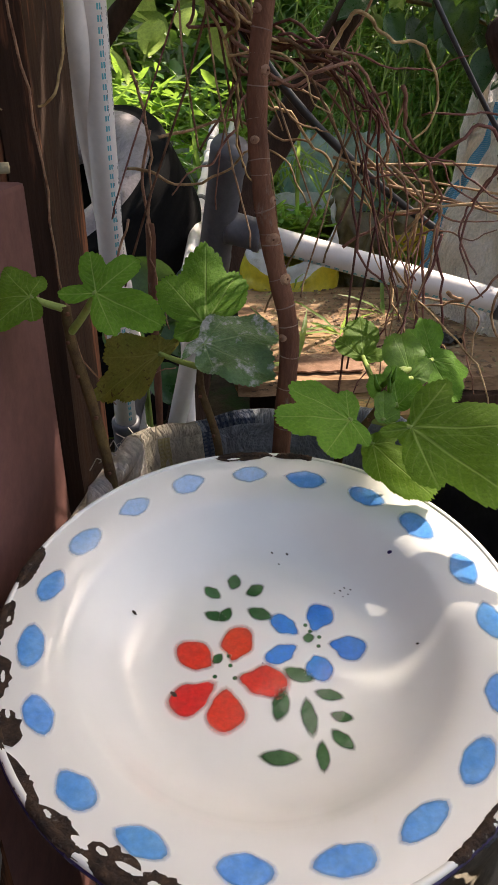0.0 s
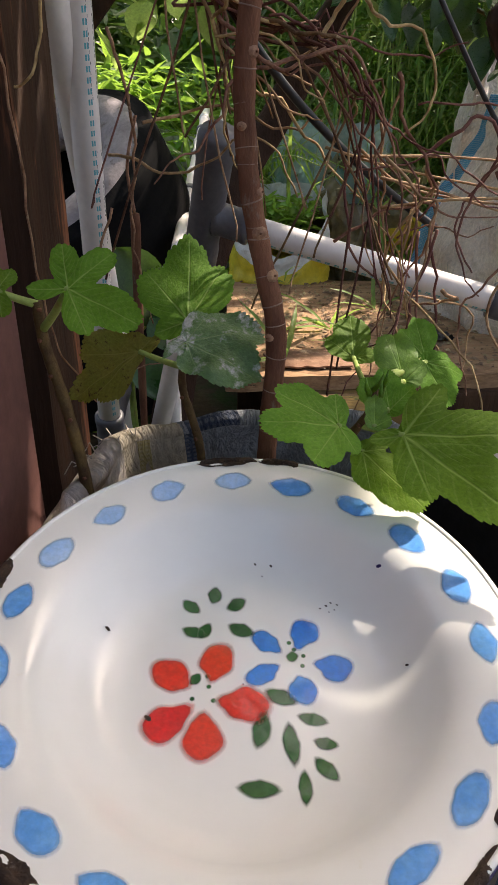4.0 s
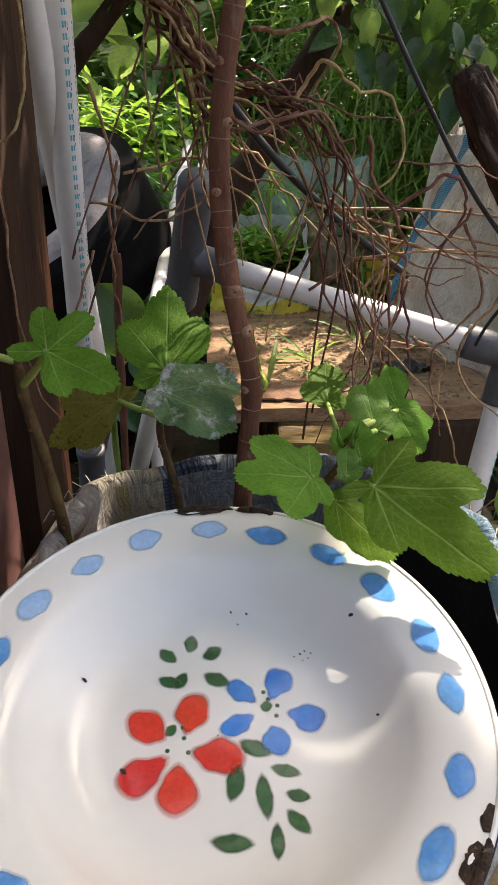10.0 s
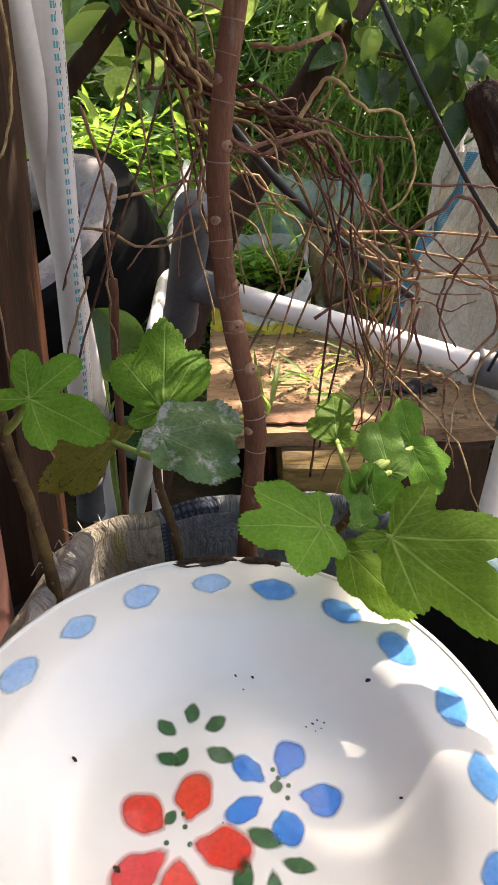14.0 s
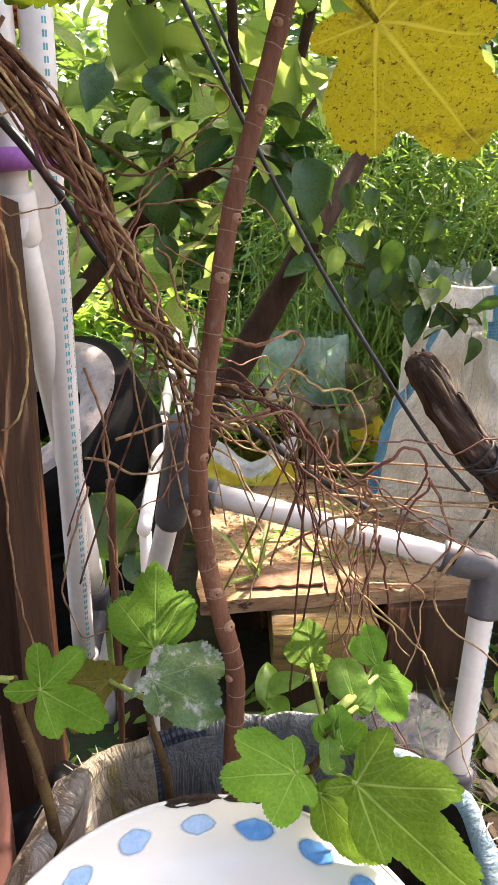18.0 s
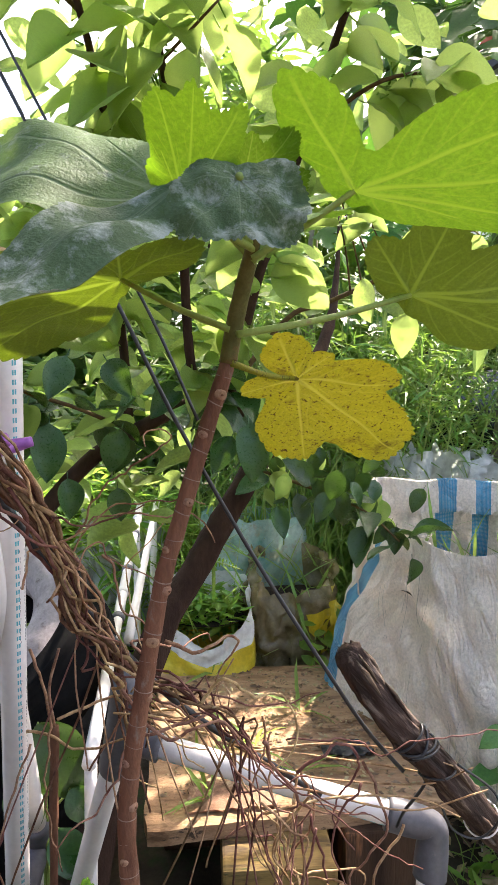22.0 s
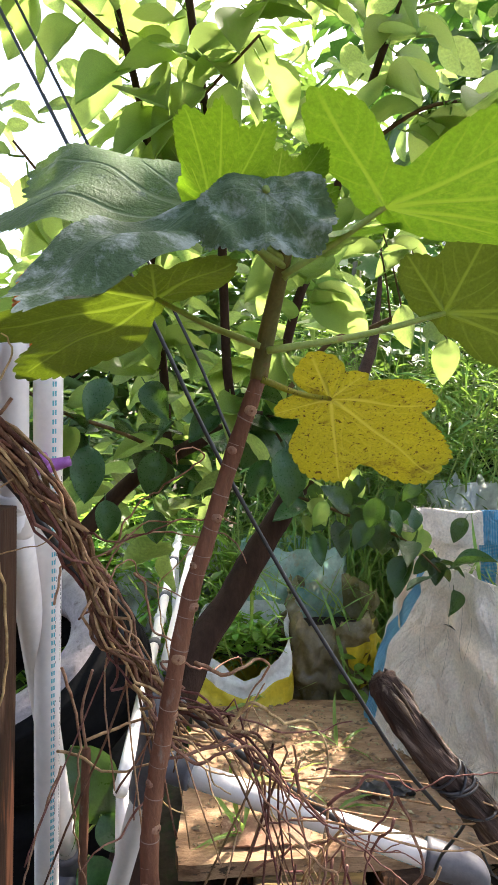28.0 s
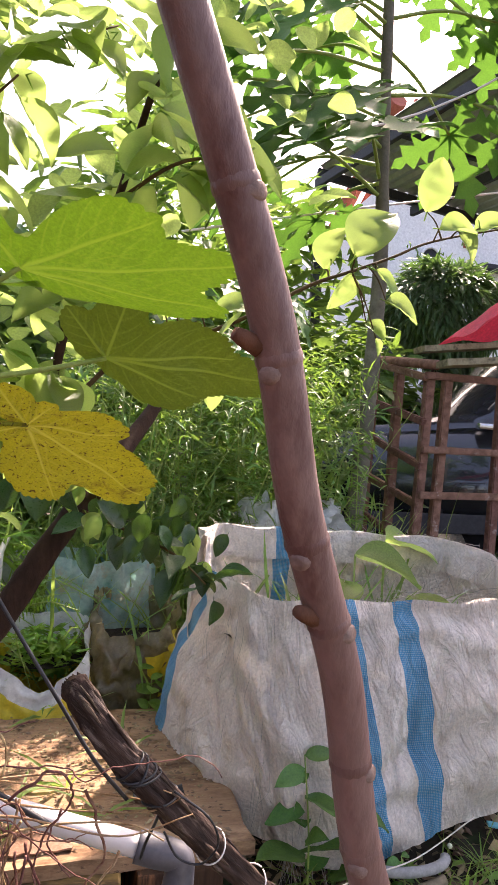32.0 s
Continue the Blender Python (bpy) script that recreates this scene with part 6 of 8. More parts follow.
for k in range(10):
    x = g.uniform(0.09, 0.19) if k % 3 else g.uniform(0.10, 0.28)
    top = np.array((x, 0.66 + g.uniform(-0.03, 0.06), g.uniform(0.62, 0.74)))
    pts = [top, top + (g.normal(0, 0.02), g.normal(0, 0.01), -g.uniform(0.05, 0.1)), top + (g.normal(0.02, 0.03), g.normal(0, 0.02), -g.uniform(0.13, 0.2)), top + (g.normal(0.02, 0.05), g.normal(0, 0.02), -g.uniform(0.22, 0.36))]
    link("hanging_twig", *tube(crook(spline(pts, 9)), [0.0016, 0.0007], 5, True, 0.1, g), TWIG, vine)
for k in range(5):
    y0 = g.uniform(0.64, 0.72)
    pts = [(g.uniform(0.04, 0.14), y0, g.uniform(0.63, 0.72)), (g.uniform(0.16, 0.22), y0 + 0.01, g.uniform(0.64, 0.70)), (g.uniform(0.26, 0.32), y0, g.uniform(0.65, 0.70)), (g.uniform(0.32, 0.36), y0 - 0.02, g.uniform(0.655, 0.70))]
    link("twig", *tube(spline(pts, 6), [0.0016, 0.0008], 5, True, 0.1, g), TWIG, vine)
for pts in (((0.063, 0.623, 0.787), (0.085, 0.61, 0.815), (0.105, 0.61, 0.80), (0.14, 0.62, 0.79), (0.152, 0.62, 0.745), (0.13, 0.62, 0.715)), ((-0.02, 0.64, 0.80), (0.03, 0.60, 0.765), (0.08, 0.60, 0.775), (0.125, 0.61, 0.71), (0.152, 0.63, 0.60)),
            ((-0.19, 0.70, 0.98), (-0.165, 0.69, 0.86), (-0.172, 0.68, 0.77), (-0.20, 0.67, 0.745), (-0.23, 0.66, 0.75)), ((-0.30, 0.60, 0.85), (-0.22, 0.62, 0.90), (-0.19, 0.64, 0.78), (-0.185, 0.66, 0.55), (-0.15, 0.70, 0.44)),
            ((-0.12, 0.74, 0.80), (-0.105, 0.76, 0.70), (-0.115, 0.78, 0.60), (-0.10, 0.80, 0.50)), ((-0.09, 0.74, 0.72), (-0.02, 0.76, 0.735), (0.06, 0.72, 0.72), (0.10, 0.70, 0.80)), ((-0.13, 0.78, 0.69), (-0.06, 0.76, 0.675), (0.02, 0.73, 0.71), (0.055, 0.70, 0.66)),
            ((-0.155, 0.88, 0.62), (-0.19, 0.86, 0.50), (-0.17, 0.85, 0.42), (-0.10, 0.86, 0.43)), ((0.16, 0.64, 0.70), (0.20, 0.63, 0.735), (0.225, 0.65, 0.70), (0.20, 0.66, 0.645), (0.225, 0.67, 0.60)), ((0.24, 0.68, 0.69), (0.262, 0.67, 0.62), (0.225, 0.68, 0.55), (0.25, 0.69, 0.46))):
    link("twig", *tube(crook(spline(pts, 9)), [0.0018, 0.0013, 0.0008], 6, True, 0.1, g), TWIG, vine)
deadstick = thing("dead_stem", (-0.145, 0.98, 0.2), "short dead brown stem with loose bark", "dead stem")
link("stem", *tube(spline(((-0.15, 0.98, 0.0), (-0.145, 0.98, 0.35), (-0.143, 0.975, 0.50), (-0.140, 0.97, 0.60)), 6), [0.005, 0.006, 0.0065], 10, True, 0.15, g), BARK, deadstick)
link("shoot", *tube(spline(((-0.140, 0.97, 0.60), (-0.145, 0.96, 0.66), (-0.13, 0.955, 0.72)), 6), 0.0022, 6), TWIG, deadstick)

# ---- big striped sack ----
sack = thing("striped_sack", (0.85, 1.65, 0.1), "white woven sack with blue stripes, open and full of weeds", "sack")
CORN = ((0.536, 1.736), (0.616, 1.462), (0.80, 1.352), (0.94, 1.346), (1.275, 1.382), (1.41, 1.57), (1.34, 1.80), (1.05, 1.91), (0.80, 1.965), (0.64, 1.99), (0.57, 1.92))
ring = []
for i in range(len(CORN)):
    a, b = np.array(CORN[i]), np.array(CORN[(i + 1) % len(CORN)])
    ring += [a + (b - a) * s / 24 for s in range(24)]
ring = np.array(ring)
for _ in range(3):
    ring = (np.roll(ring, 1, 0) + 2 * ring + np.roll(ring, -1, 0)) / 4
ring = np.vstack([ring, ring[:1]])
seg = np.r_[0, np.cumsum(np.linalg.norm(np.diff(ring, axis=0), axis=1))]
cen = ring.mean(0)
nv = 44
ease = lambda q: max(0.0, min(1.0, q)) ** 2 * (3 - 2 * max(0.0, min(1.0, q)))
sv, su = [], []
for i in range(nv + 1):
    u = i / nv
    for j, (x, y) in enumerate(ring):
        s = seg[j]
        top = 0.750 + (0.095 if s > 1.40 else 0.095 * max(0, (s - 1.0) / 0.40)) + 0.004 * math.sin(s * 30) - 0.012 * math.exp(-((s - 0.35) / 0.1) ** 2)
        bot = 0.255 - 0.105 * min(1, s / 0.35) + 0.09 * max(0, min(1, (s - 0.6) / 0.35)) + 0.012 * noise.noise((s * 22, 1, 1)) + (0.10 * math.exp(-((s - seg[-1]) / 0.2) ** 2))
        z = bot + (top - bot) * u
        out = np.array([x, y]) - cen
        out /= np.linalg.norm(out)
        fold = 0.018 * (1 - 2 * abs(math.sin(s * 6.5 + 0.9 * u + 0.6 * noise.noise((s * 4, u * 2, 9))))) * (0.35 + 0.65 * math.sin(math.pi * min(1, u * 1.1))) + 0.008 * math.sin(s * 15 + 1.6 * u) * (1 - 0.5 * u) + 0.006 * math.sin(s * 37 - 3 * u) * u + 0.012 * noise.noise((s * 5, u * 3, 2)) + 0.010 * noise.noise((s * 16 + u * 3, u * 6, 5)) + 0.006 * noise.noise((s * 34 - u * 6, u * 9, 8))
        pleat = math.exp(-((s - 0.24) / 0.14) ** 2) * (0.35 + 0.65 * (1 - u))
        fold += 0.010 * pleat * (1 - 2 * abs(math.sin((s - 0.10 + 0.22 * u) * 34 + 1.5 * noise.noise((s * 6, u * 3, 4))))) + 0.007 * math.sin(u * 26 + 9 * noise.noise((s * 3, u * 2, 7))) * (0.2 + 0.8 * ease((s - 0.3) / 0.15) * ease((1.2 - s) / 0.15))
        fold += 0.034 * math.sin(math.pi * u) * (0.3 + 0.7 * ease((s - 0.12) / 0.14) * ease((1.25 - s) / 0.2)) - (0.020 * math.exp(-((s - 0.14 - 0.16 * (1 - u)) / 0.06) ** 2)) * (1 - u * 0.5)
        lean = -0.050 * (1 - u) ** 1.2 * math.exp(-((s - 0.0) / 0.16) ** 2)
        p = np.array([x, y]) + out * (fold + 0.02 * (1 - u)) + np.array((lean + 0.05 * (1 - u) * math.exp(-((s - 0.3) / 0.1) ** 2), 0.17 * (1 - u) * math.exp(-((s - 0.0) / 0.13) ** 2) - 0.05 * (1 - u) * math.exp(-((s - 0.30) / 0.1) ** 2)))
        sv.append((p[0], p[1], z)), su.append((s - 0.045 * ease((z - 0.45) / 0.25) * ease((0.3 - s) / 0.1) + 0.2 * (z - 0.45) * max(0, min(1, (s - 0.2) / 0.15)) * (s < 1.5), z))
for j, (x, y) in enumerate(ring):
    out = (np.array([x, y]) - cen) / np.linalg.norm(np.array([x, y]) - cen)
    q = sv[nv * len(ring) + j]
    sv.append((q[0] - out[0] * 0.012, q[1] - out[1] * 0.012, q[2] - 0.004)), su.append((seg[j], q[2] + 0.01))
for j, (x, y) in enumerate(ring):
    q = sv[(nv - 3) * len(ring) + j]
    out = (np.array([x, y]) - cen) / np.linalg.norm(np.array([x, y]) - cen)
    sv.append((q[0] - out[0] * 0.02, q[1] - out[1] * 0.02, q[2] - 0.06)), su.append((seg[j], q[2] - 0.1))
rn = len(ring)
sf = [(i * rn + j, i * rn + j + 1, (i + 1) * rn + j + 1, (i + 1) * rn + j) for i in range(nv + 2) for j in range(rn - 1)]
link("cloth", sv, sf, SACK, sack, "white weave with blue stripes", uvs=su)
fillv = [(cen[0] + (x - cen[0]) * q, cen[1] + (y - cen[1]) * q, 0.60 + 0.03 * noise.noise((x * q * 6, y * q * 6, 1))) for q in (0.97, 0.7, 0.4, 0.05) for x, y in ring]
link("filling", fillv, [(i * rn + j, i * rn + j + 1, (i + 1) * rn + j + 1, (i + 1) * rn + j) for i in range(3) for j in range(rn - 1)], SOIL, sack, "dry soil filling")
g = np.random.default_rng(31)
fr = []
for k in range(420):
    j = int(g.integers(0, rn - 40))
    low = g.uniform() < 0.7
    p = np.array(sv[(0 if low else nv) * rn + j])
    if low and not (0.1 < seg[j] < 0.5 or 1.0 < seg[j] < 1.5):
        continue
    d = g.normal(0, 0.012, 3) + np.array((0, -0.006, -0.028 if low else 0.0))
    fr.append(tube([p + (0, 0, 0.004), p + d * 0.6, p + d * g.uniform(0.8, 1.5)], 0.0006, 3, False))
for k in range(40):
    j = int(g.integers(8, 46))
    i = int(g.integers(8, nv))
    p = np.array(sv[i * rn + j]) + (0, -0.003, 0)
    fr.append(tube(spline((p, p + (g.normal(0, 0.008), -0.006, -0.04), p + (g.normal(0, 0.012), -0.003, -g.uniform(0.06, 0.14))), 4), 0.0005, 3, False))
tagged(link("loose_threads", *join(fr), FIBRE, sack, "frayed pale threads"), kind="stuff")
b0 = g.uniform(0, 1, (60, 2))
pos = np.c_[0.68 + 0.58 * b0[:, 0], 1.50 + 0.36 * b0[:, 1], np.full(60, 0.60)]
hd = np.c_[g.normal(0, 0.5, 60), g.normal(0, 0.5, 60), g.uniform(0.4, 1.2, 60)]
tagged(link("sack_grass", *blades(g, pos, hd, g.uniform(0.10, 0.26, 60), g.uniform(0.004, 0.012, 60), g.uniform(0.1, 0.6, 60)), GRASSY), "grass growing out of the striped sack", "grass", kind="stuff")
pos = np.c_[g.uniform(1.0, 1.35, 260), g.uniform(1.45, 1.75, 260), np.full(260, 0.68)]
hd = np.c_[g.normal(0.4, 0.7, 260), g.normal(-0.5, 0.6, 260), g.uniform(0.0, 0.8, 260)]
tagged(link("dry_grass", *blades(g, pos, hd, g.uniform(0.08, 0.22, 260), g.uniform(0.001, 0.003, 260), g.uniform(0.2, 1.2, 260)), FIBRE), "pale dry grass over the sack's edge", "dry grass", kind="stuff")
for k, (x, y, z, s, tx, ty) in enumerate(((0.99, 1.72, 0.80, 0.20, 0.4, -0.2), (1.12, 1.80, 0.83, 0.22, 0.7, 0.1), (0.92, 1.62, 0.74, 0.16, -0.3, -0.5), (1.08, 1.55, 0.72, 0.15, 0.3, -0.6))):
    w = thing("broad_weed", (x, y, 0.42), "broad-leaved weed in the striped sack", "weed", "weeds in the striped sack")
    v, f = ovate(60 + k, 0.3, 0.3, 1.0, 0.42, 0.012)
    mm, _ = leaf_frame((x, y, z), (x + tx * s, y + ty * s, z - 0.01), (0.0, -0.3, 1))
    link("leaf", [mm @ (Vector(q) * s) for q in v], f, JUJ, w)
    link("stalk", *tube([(x, y, 0.40), (x, y, z)], 0.003, 6), SHOOT, w)


# ---- plastic bags behind the board ----
def bag(name, label, at, w, d, h, material, seed, open_top=True, crumple=0.03, band=None, dip=0.0, panel=None):
    """A slack plastic bag: a rounded box of film, creased, its mouth open."""
    t = thing(name, at, label, "plastic bag", "bags behind the board")
    n, m = 80, 26
    verts = []
    for i in range(m + 1):
        u = i / m
        for j in range(n):
            a = 2 * math.pi * j / n
            c, s = math.cos(a), math.sin(a)
            k = (abs(c) ** 4 + abs(s) ** 4) ** -0.25
            bul = 1 + 0.10 * math.sin(math.pi * u) + (0 if open_top else -0.75 * max(0, u - 0.55) ** 1.2)
            p = Vector((c * k * w / 2 * bul, s * k * d / 2 * bul, h * u * (1 - dip * max(0, -s) * (1 - 0.3 * abs(c)))))
            p += noise.noise_vector(Vector((c * 3 + seed, s * 3, u * 4))) * crumple + noise.noise_vector(Vector((c * 9 + seed, s * 9, u * 12))) * crumple * 0.35
            crease = abs(noise.noise((c * 3.2 + seed * 2, s * 3.2, u * 5.0 + 1.5 * c)))
            p += Vector((c, s, 0)) * crumple * (0.9 * (1 - crease) ** 4 - 0.45)
            if u == 0:
                p.z = 0
            verts.append(Vector(at) + p)
    faces = [(i * n + j, i * n + (j + 1) % n, (i + 1) * n + (j + 1) % n, (i + 1) * n + j) for i in range(m) for j in range(n)]
    cut_row = int(m * 0.8) if band else 0
    body = link("film", verts[cut_row * n:], faces[:(m - cut_row) * n], material, t)
    if band:
        link("lower_film", verts[:(cut_row + 1) * n], faces[:cut_row * n], band, t, "yellow printed lower half")
    if panel:
        lo, hi, a0, a1, tint, words = panel
        out = [v + (v - Vector(at) - Vector((0, 0, h / 2))).normalized() * 0.003 for v in verts]
        link("printed_panel", out, [q for k, q in enumerate(faces) if lo <= (k // n) / m < hi and a0 <= (k % n) / n < a1 and noise.noise(out[q[0]] * 14) > -0.12], tint, t, words)
    link("soil", [Vector(at) + Vector((math.cos(a) * w * 0.45 * q, math.sin(a) * d * 0.45 * q, h * 0.72)) for q in (1, 0.5, 0.02) for a in np.linspace(0, 2 * math.pi, 25)[:-1]],
         [(i * 24 + j, i * 24 + (j + 1) % 24, (i + 1) * 24 + (j + 1) % 24, (i + 1) * 24 + j) for i in range(2) for j in range(24)], SOIL, t)
    return t


bag("printed_bag", "white and yellow printed sack holding seedlings", (0.12, 2.12, 0.10), 0.27, 0.26, 0.40, WHITEBAG, 1, crumple=0.012, band=YELBAG, dip=0.45)
bag("clear_bag", "cloudy teal plastic bag of plants", (0.30, 2.42, 0.12), 0.36, 0.28, 0.55, TEALBAG, 2, crumple=0.020)
bag("brown_bag", "brown and yellow crumpled plastic bag", (0.40, 2.19, 0.10), 0.27, 0.22, 0.47, BROWNBAG, 3, True, 0.034, dip=0.25, panel=(0.45, 0.80, 0.78, 0.97, YELBAG, "yellow printed patch"))
bag("clear_bag", "cloudy white plastic bag behind the tyre", (-0.16, 2.75, 0.12), 0.4, 0.3, 0.5, CLEAR, 4, crumple=0.05)
mound = thing("clear_bag", (0.30, 0.96, 0.0), "cloudy clear plastic bag lying under the pipe frame", "plastic bag", "bags behind the board")
bm = bmesh.new()
bmesh.ops.create_icosphere(bm, subdivisions=5, radius=1.0)
for v in bm.verts:
    q = v.co.copy()
    v.co = Vector((0.285 + q.x * 0.135, 0.965 + q.y * 0.11, 0.085 + q.z * 0.10)) + noise.noise_vector(q * 1.6) * 0.030
    v.co += q * (0.016 * (1 - abs(noise.noise(q * 4.0))) ** 3 - 0.008 * abs(noise.noise(q * 9 + Vector((3, 0, 0)))))
    v.co.z = max(v.co.z, 0.004)
part("film", bm, FILM, mound, smooth=True)
bag("clear_bag", "pale plastic bag beyond the striped sack", (1.02, 2.45, 0.1), 0.45, 0.3, 0.80, CLEAR, 6, False, 0.06)

# ---- round-leaved tree ----
tree = thing("round_leaved_tree", (-0.12, 0.99, 0.0), "leaning dark tree with rounded glossy leaves", "tree")
TR = spline(((-0.16, 1.20, -0.02), (-0.10, 1.28, 0.33), (0.0, 1.39, 0.60), (0.0643, 1.424, 0.70), (0.1304, 1.432, 0.815), (0.20, 1.4705, 0.925), (0.30, 1.60, 1.06), (0.42, 1.75, 1.25), (0.47, 1.86, 1.42), (0.49, 1.92, 1.62)), 6)
tv, tf = tube(TR, [0.042, 0.037, 0.034, 0.031, 0.029, 0.027, 0.023, 0.016, 0.009, 0.003], 14, True)
tv = [Vector(v) + noise.noise_vector(Vector(v) * 30) * 0.004 for v in tv]
link("trunk", tv, tf, TRUNK, tree)
BOUGHS = (((-0.26, 1.208, 0.807), (-0.135, 1.25, 0.955), (-0.043, 1.22, 1.0176), (0.081, 1.224, 1.080), (0.145, 1.26, 1.080), (0.215, 1.47, 0.945)),
         ((-0.052, 1.235, 1.01), (-0.058, 1.199, 1.15), (-0.070, 1.14, 1.30), (-0.075, 1.04, 1.505), (-0.105, 0.93, 1.64), (-0.15, 0.86, 1.85)),
         ((0.0809, 1.22, 1.06), (0.0548, 1.12, 1.157), (0.0384, 1.027, 1.40), (0.0, 0.94, 1.614), (-0.018, 0.91, 1.75), (-0.035, 0.90, 1.95)),
         ((0.13, 1.24, 1.080), (0.1625, 1.10, 1.259), (0.189, 1.10, 1.337), (0.239, 1.08, 1.50), (0.284, 0.97, 1.651), (0.345, 0.88, 1.778), (0.42, 0.82, 1.96)),
         ((0.13, 1.28, 1.09), (0.246, 1.30, 1.235), (0.33, 1.30, 1.270), (0.51, 1.27, 1.355), (0.65, 1.26, 1.440), (0.73, 1.25, 1.475), (0.83, 1.25, 1.520), (0.93, 1.25, 1.570), (1.14, 1.28, 1.640)),
         ((-0.05, 1.21, 1.02), (-0.12, 1.08, 1.06), (-0.20, 0.92, 1.10), (-0.3, 0.9, 1.2)), ((-0.06, 1.18, 1.2), (-0.13, 1.05, 1.32), (-0.24, 0.92, 1.45)),
         ((0.003, 0.945, 1.60), (0.10, 0.95, 1.66), (0.22, 1.0, 1.75)), ((0.24, 1.08, 1.50), (0.34, 1.0, 1.55), (0.46, 0.98, 1.56)), ((0.212, 1.45, 0.925), (0.30, 1.34, 0.90), (0.40, 1.28, 0.86), (0.47, 1.27, 0.80)),
         ((-0.075, 1.04, 1.505), (0.0, 0.95, 1.52), (0.09, 0.88, 1.58)), ((-0.095, 0.96, 1.6), (-0.22, 0.9, 1.68), (-0.34, 0.88, 1.72)))
for k, l in enumerate(BOUGHS):
    r0 = 0.017 if k == 0 else 0.009 if k < 4 else 0.0055 if k == 4 else 0.004
    link("limb", *tube(spline(l, 6), [r0, r0 * 0.75, r0 * 0.4], 9, True, 0.04, g), TRUNK if k < 4 else OLDSHOOT, tree)
MASTER = []
for k in range(6):
    v, f = ovate(k + 1, 0.14 + 0.11 * (k % 3), 0.35 + 0.30 * (k % 2), 1.0, 0.31 + 0.03 * (k % 3), 0.03)
    st = tube([(0, -0.16, 0.01), (0, -0.06, 0.0), (0, 0.02, 0)], 0.014, 5, False)
    v, f = join([(v, f), st])
    # Bright and dark copies of each leaf; the dark colour stands for shade.
    for tag, mt in (("lit", JUJ), ("dark", JUJDARKSHADE)):
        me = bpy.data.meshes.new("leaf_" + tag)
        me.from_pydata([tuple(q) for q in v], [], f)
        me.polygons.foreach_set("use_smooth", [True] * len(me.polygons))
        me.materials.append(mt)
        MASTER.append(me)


def hang_leaf(parent, base, heading, normal, size, dark, k):
    m, _ = leaf_frame(base, Vector(base) + Vector(heading), normal)
    ob = new("leaf", MASTER[(k % 6) * 2 + (1 if dark else 0)])
    hang(ob, parent)
    ob.matrix_basis = m @ Matrix.Diagonal((size, size, size, 1))
    return ob


def in_gap(points):
    """Whether a leaf would close the gap in the crown through which the sun falls on the basin's edge."""
    for p in points:
        x, y = p[0] - SUN_TO.x / SUN_TO.z * (p[2] - 0.49), p[1] - SUN_TO.y / SUN_TO.z * (p[2] - 0.49)
        if 0.310 < y < 0.45 and max(0.086 + 0.5 * (0.452 - y), 0.160 if y < 0.380 else 0) < x < 0.21:
            return True
    return False


g = np.random.default_rng(44)
count = 0
for k, l in enumerate(BOUGHS):
    p = spline(l, 8)
    step = 2 if k in (1, 2, 3, 5, 6, 7, 8, 10, 11) else 3
    for i in range(3 if k else 8, len(p), step):
        if k == 4:
            continue
        for rep in range(2):
            h = g.normal(0, 1, 3) * (1, 0.7, 0.45)
            h[2] -= 0.25
            h /= np.linalg.norm(h)
            b = p[i] + h * 0.022
            if in_gap((b, b + h * 0.05, b + h * 0.1)):
                continue
            nrm = np.array((g.normal(0, 0.5), g.normal(-0.5, 0.5), 1.0))
            # Lower leaves often take the dark copy, as if shaded.
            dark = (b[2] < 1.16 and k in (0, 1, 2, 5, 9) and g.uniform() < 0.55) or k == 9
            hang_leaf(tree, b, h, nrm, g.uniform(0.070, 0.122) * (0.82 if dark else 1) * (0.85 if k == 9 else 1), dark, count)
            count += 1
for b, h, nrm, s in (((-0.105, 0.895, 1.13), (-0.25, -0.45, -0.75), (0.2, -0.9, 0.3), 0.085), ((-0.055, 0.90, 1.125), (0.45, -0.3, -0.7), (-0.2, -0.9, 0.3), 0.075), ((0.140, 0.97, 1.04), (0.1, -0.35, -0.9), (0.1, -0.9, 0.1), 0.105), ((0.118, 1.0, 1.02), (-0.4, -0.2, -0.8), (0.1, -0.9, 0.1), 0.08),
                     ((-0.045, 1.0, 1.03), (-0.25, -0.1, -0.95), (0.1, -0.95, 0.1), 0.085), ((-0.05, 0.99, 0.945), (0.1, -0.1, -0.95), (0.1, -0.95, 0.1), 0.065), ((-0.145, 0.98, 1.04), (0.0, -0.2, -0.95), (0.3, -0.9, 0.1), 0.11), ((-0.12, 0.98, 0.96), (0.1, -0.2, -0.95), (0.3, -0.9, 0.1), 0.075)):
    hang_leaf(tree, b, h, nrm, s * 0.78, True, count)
    count += 1
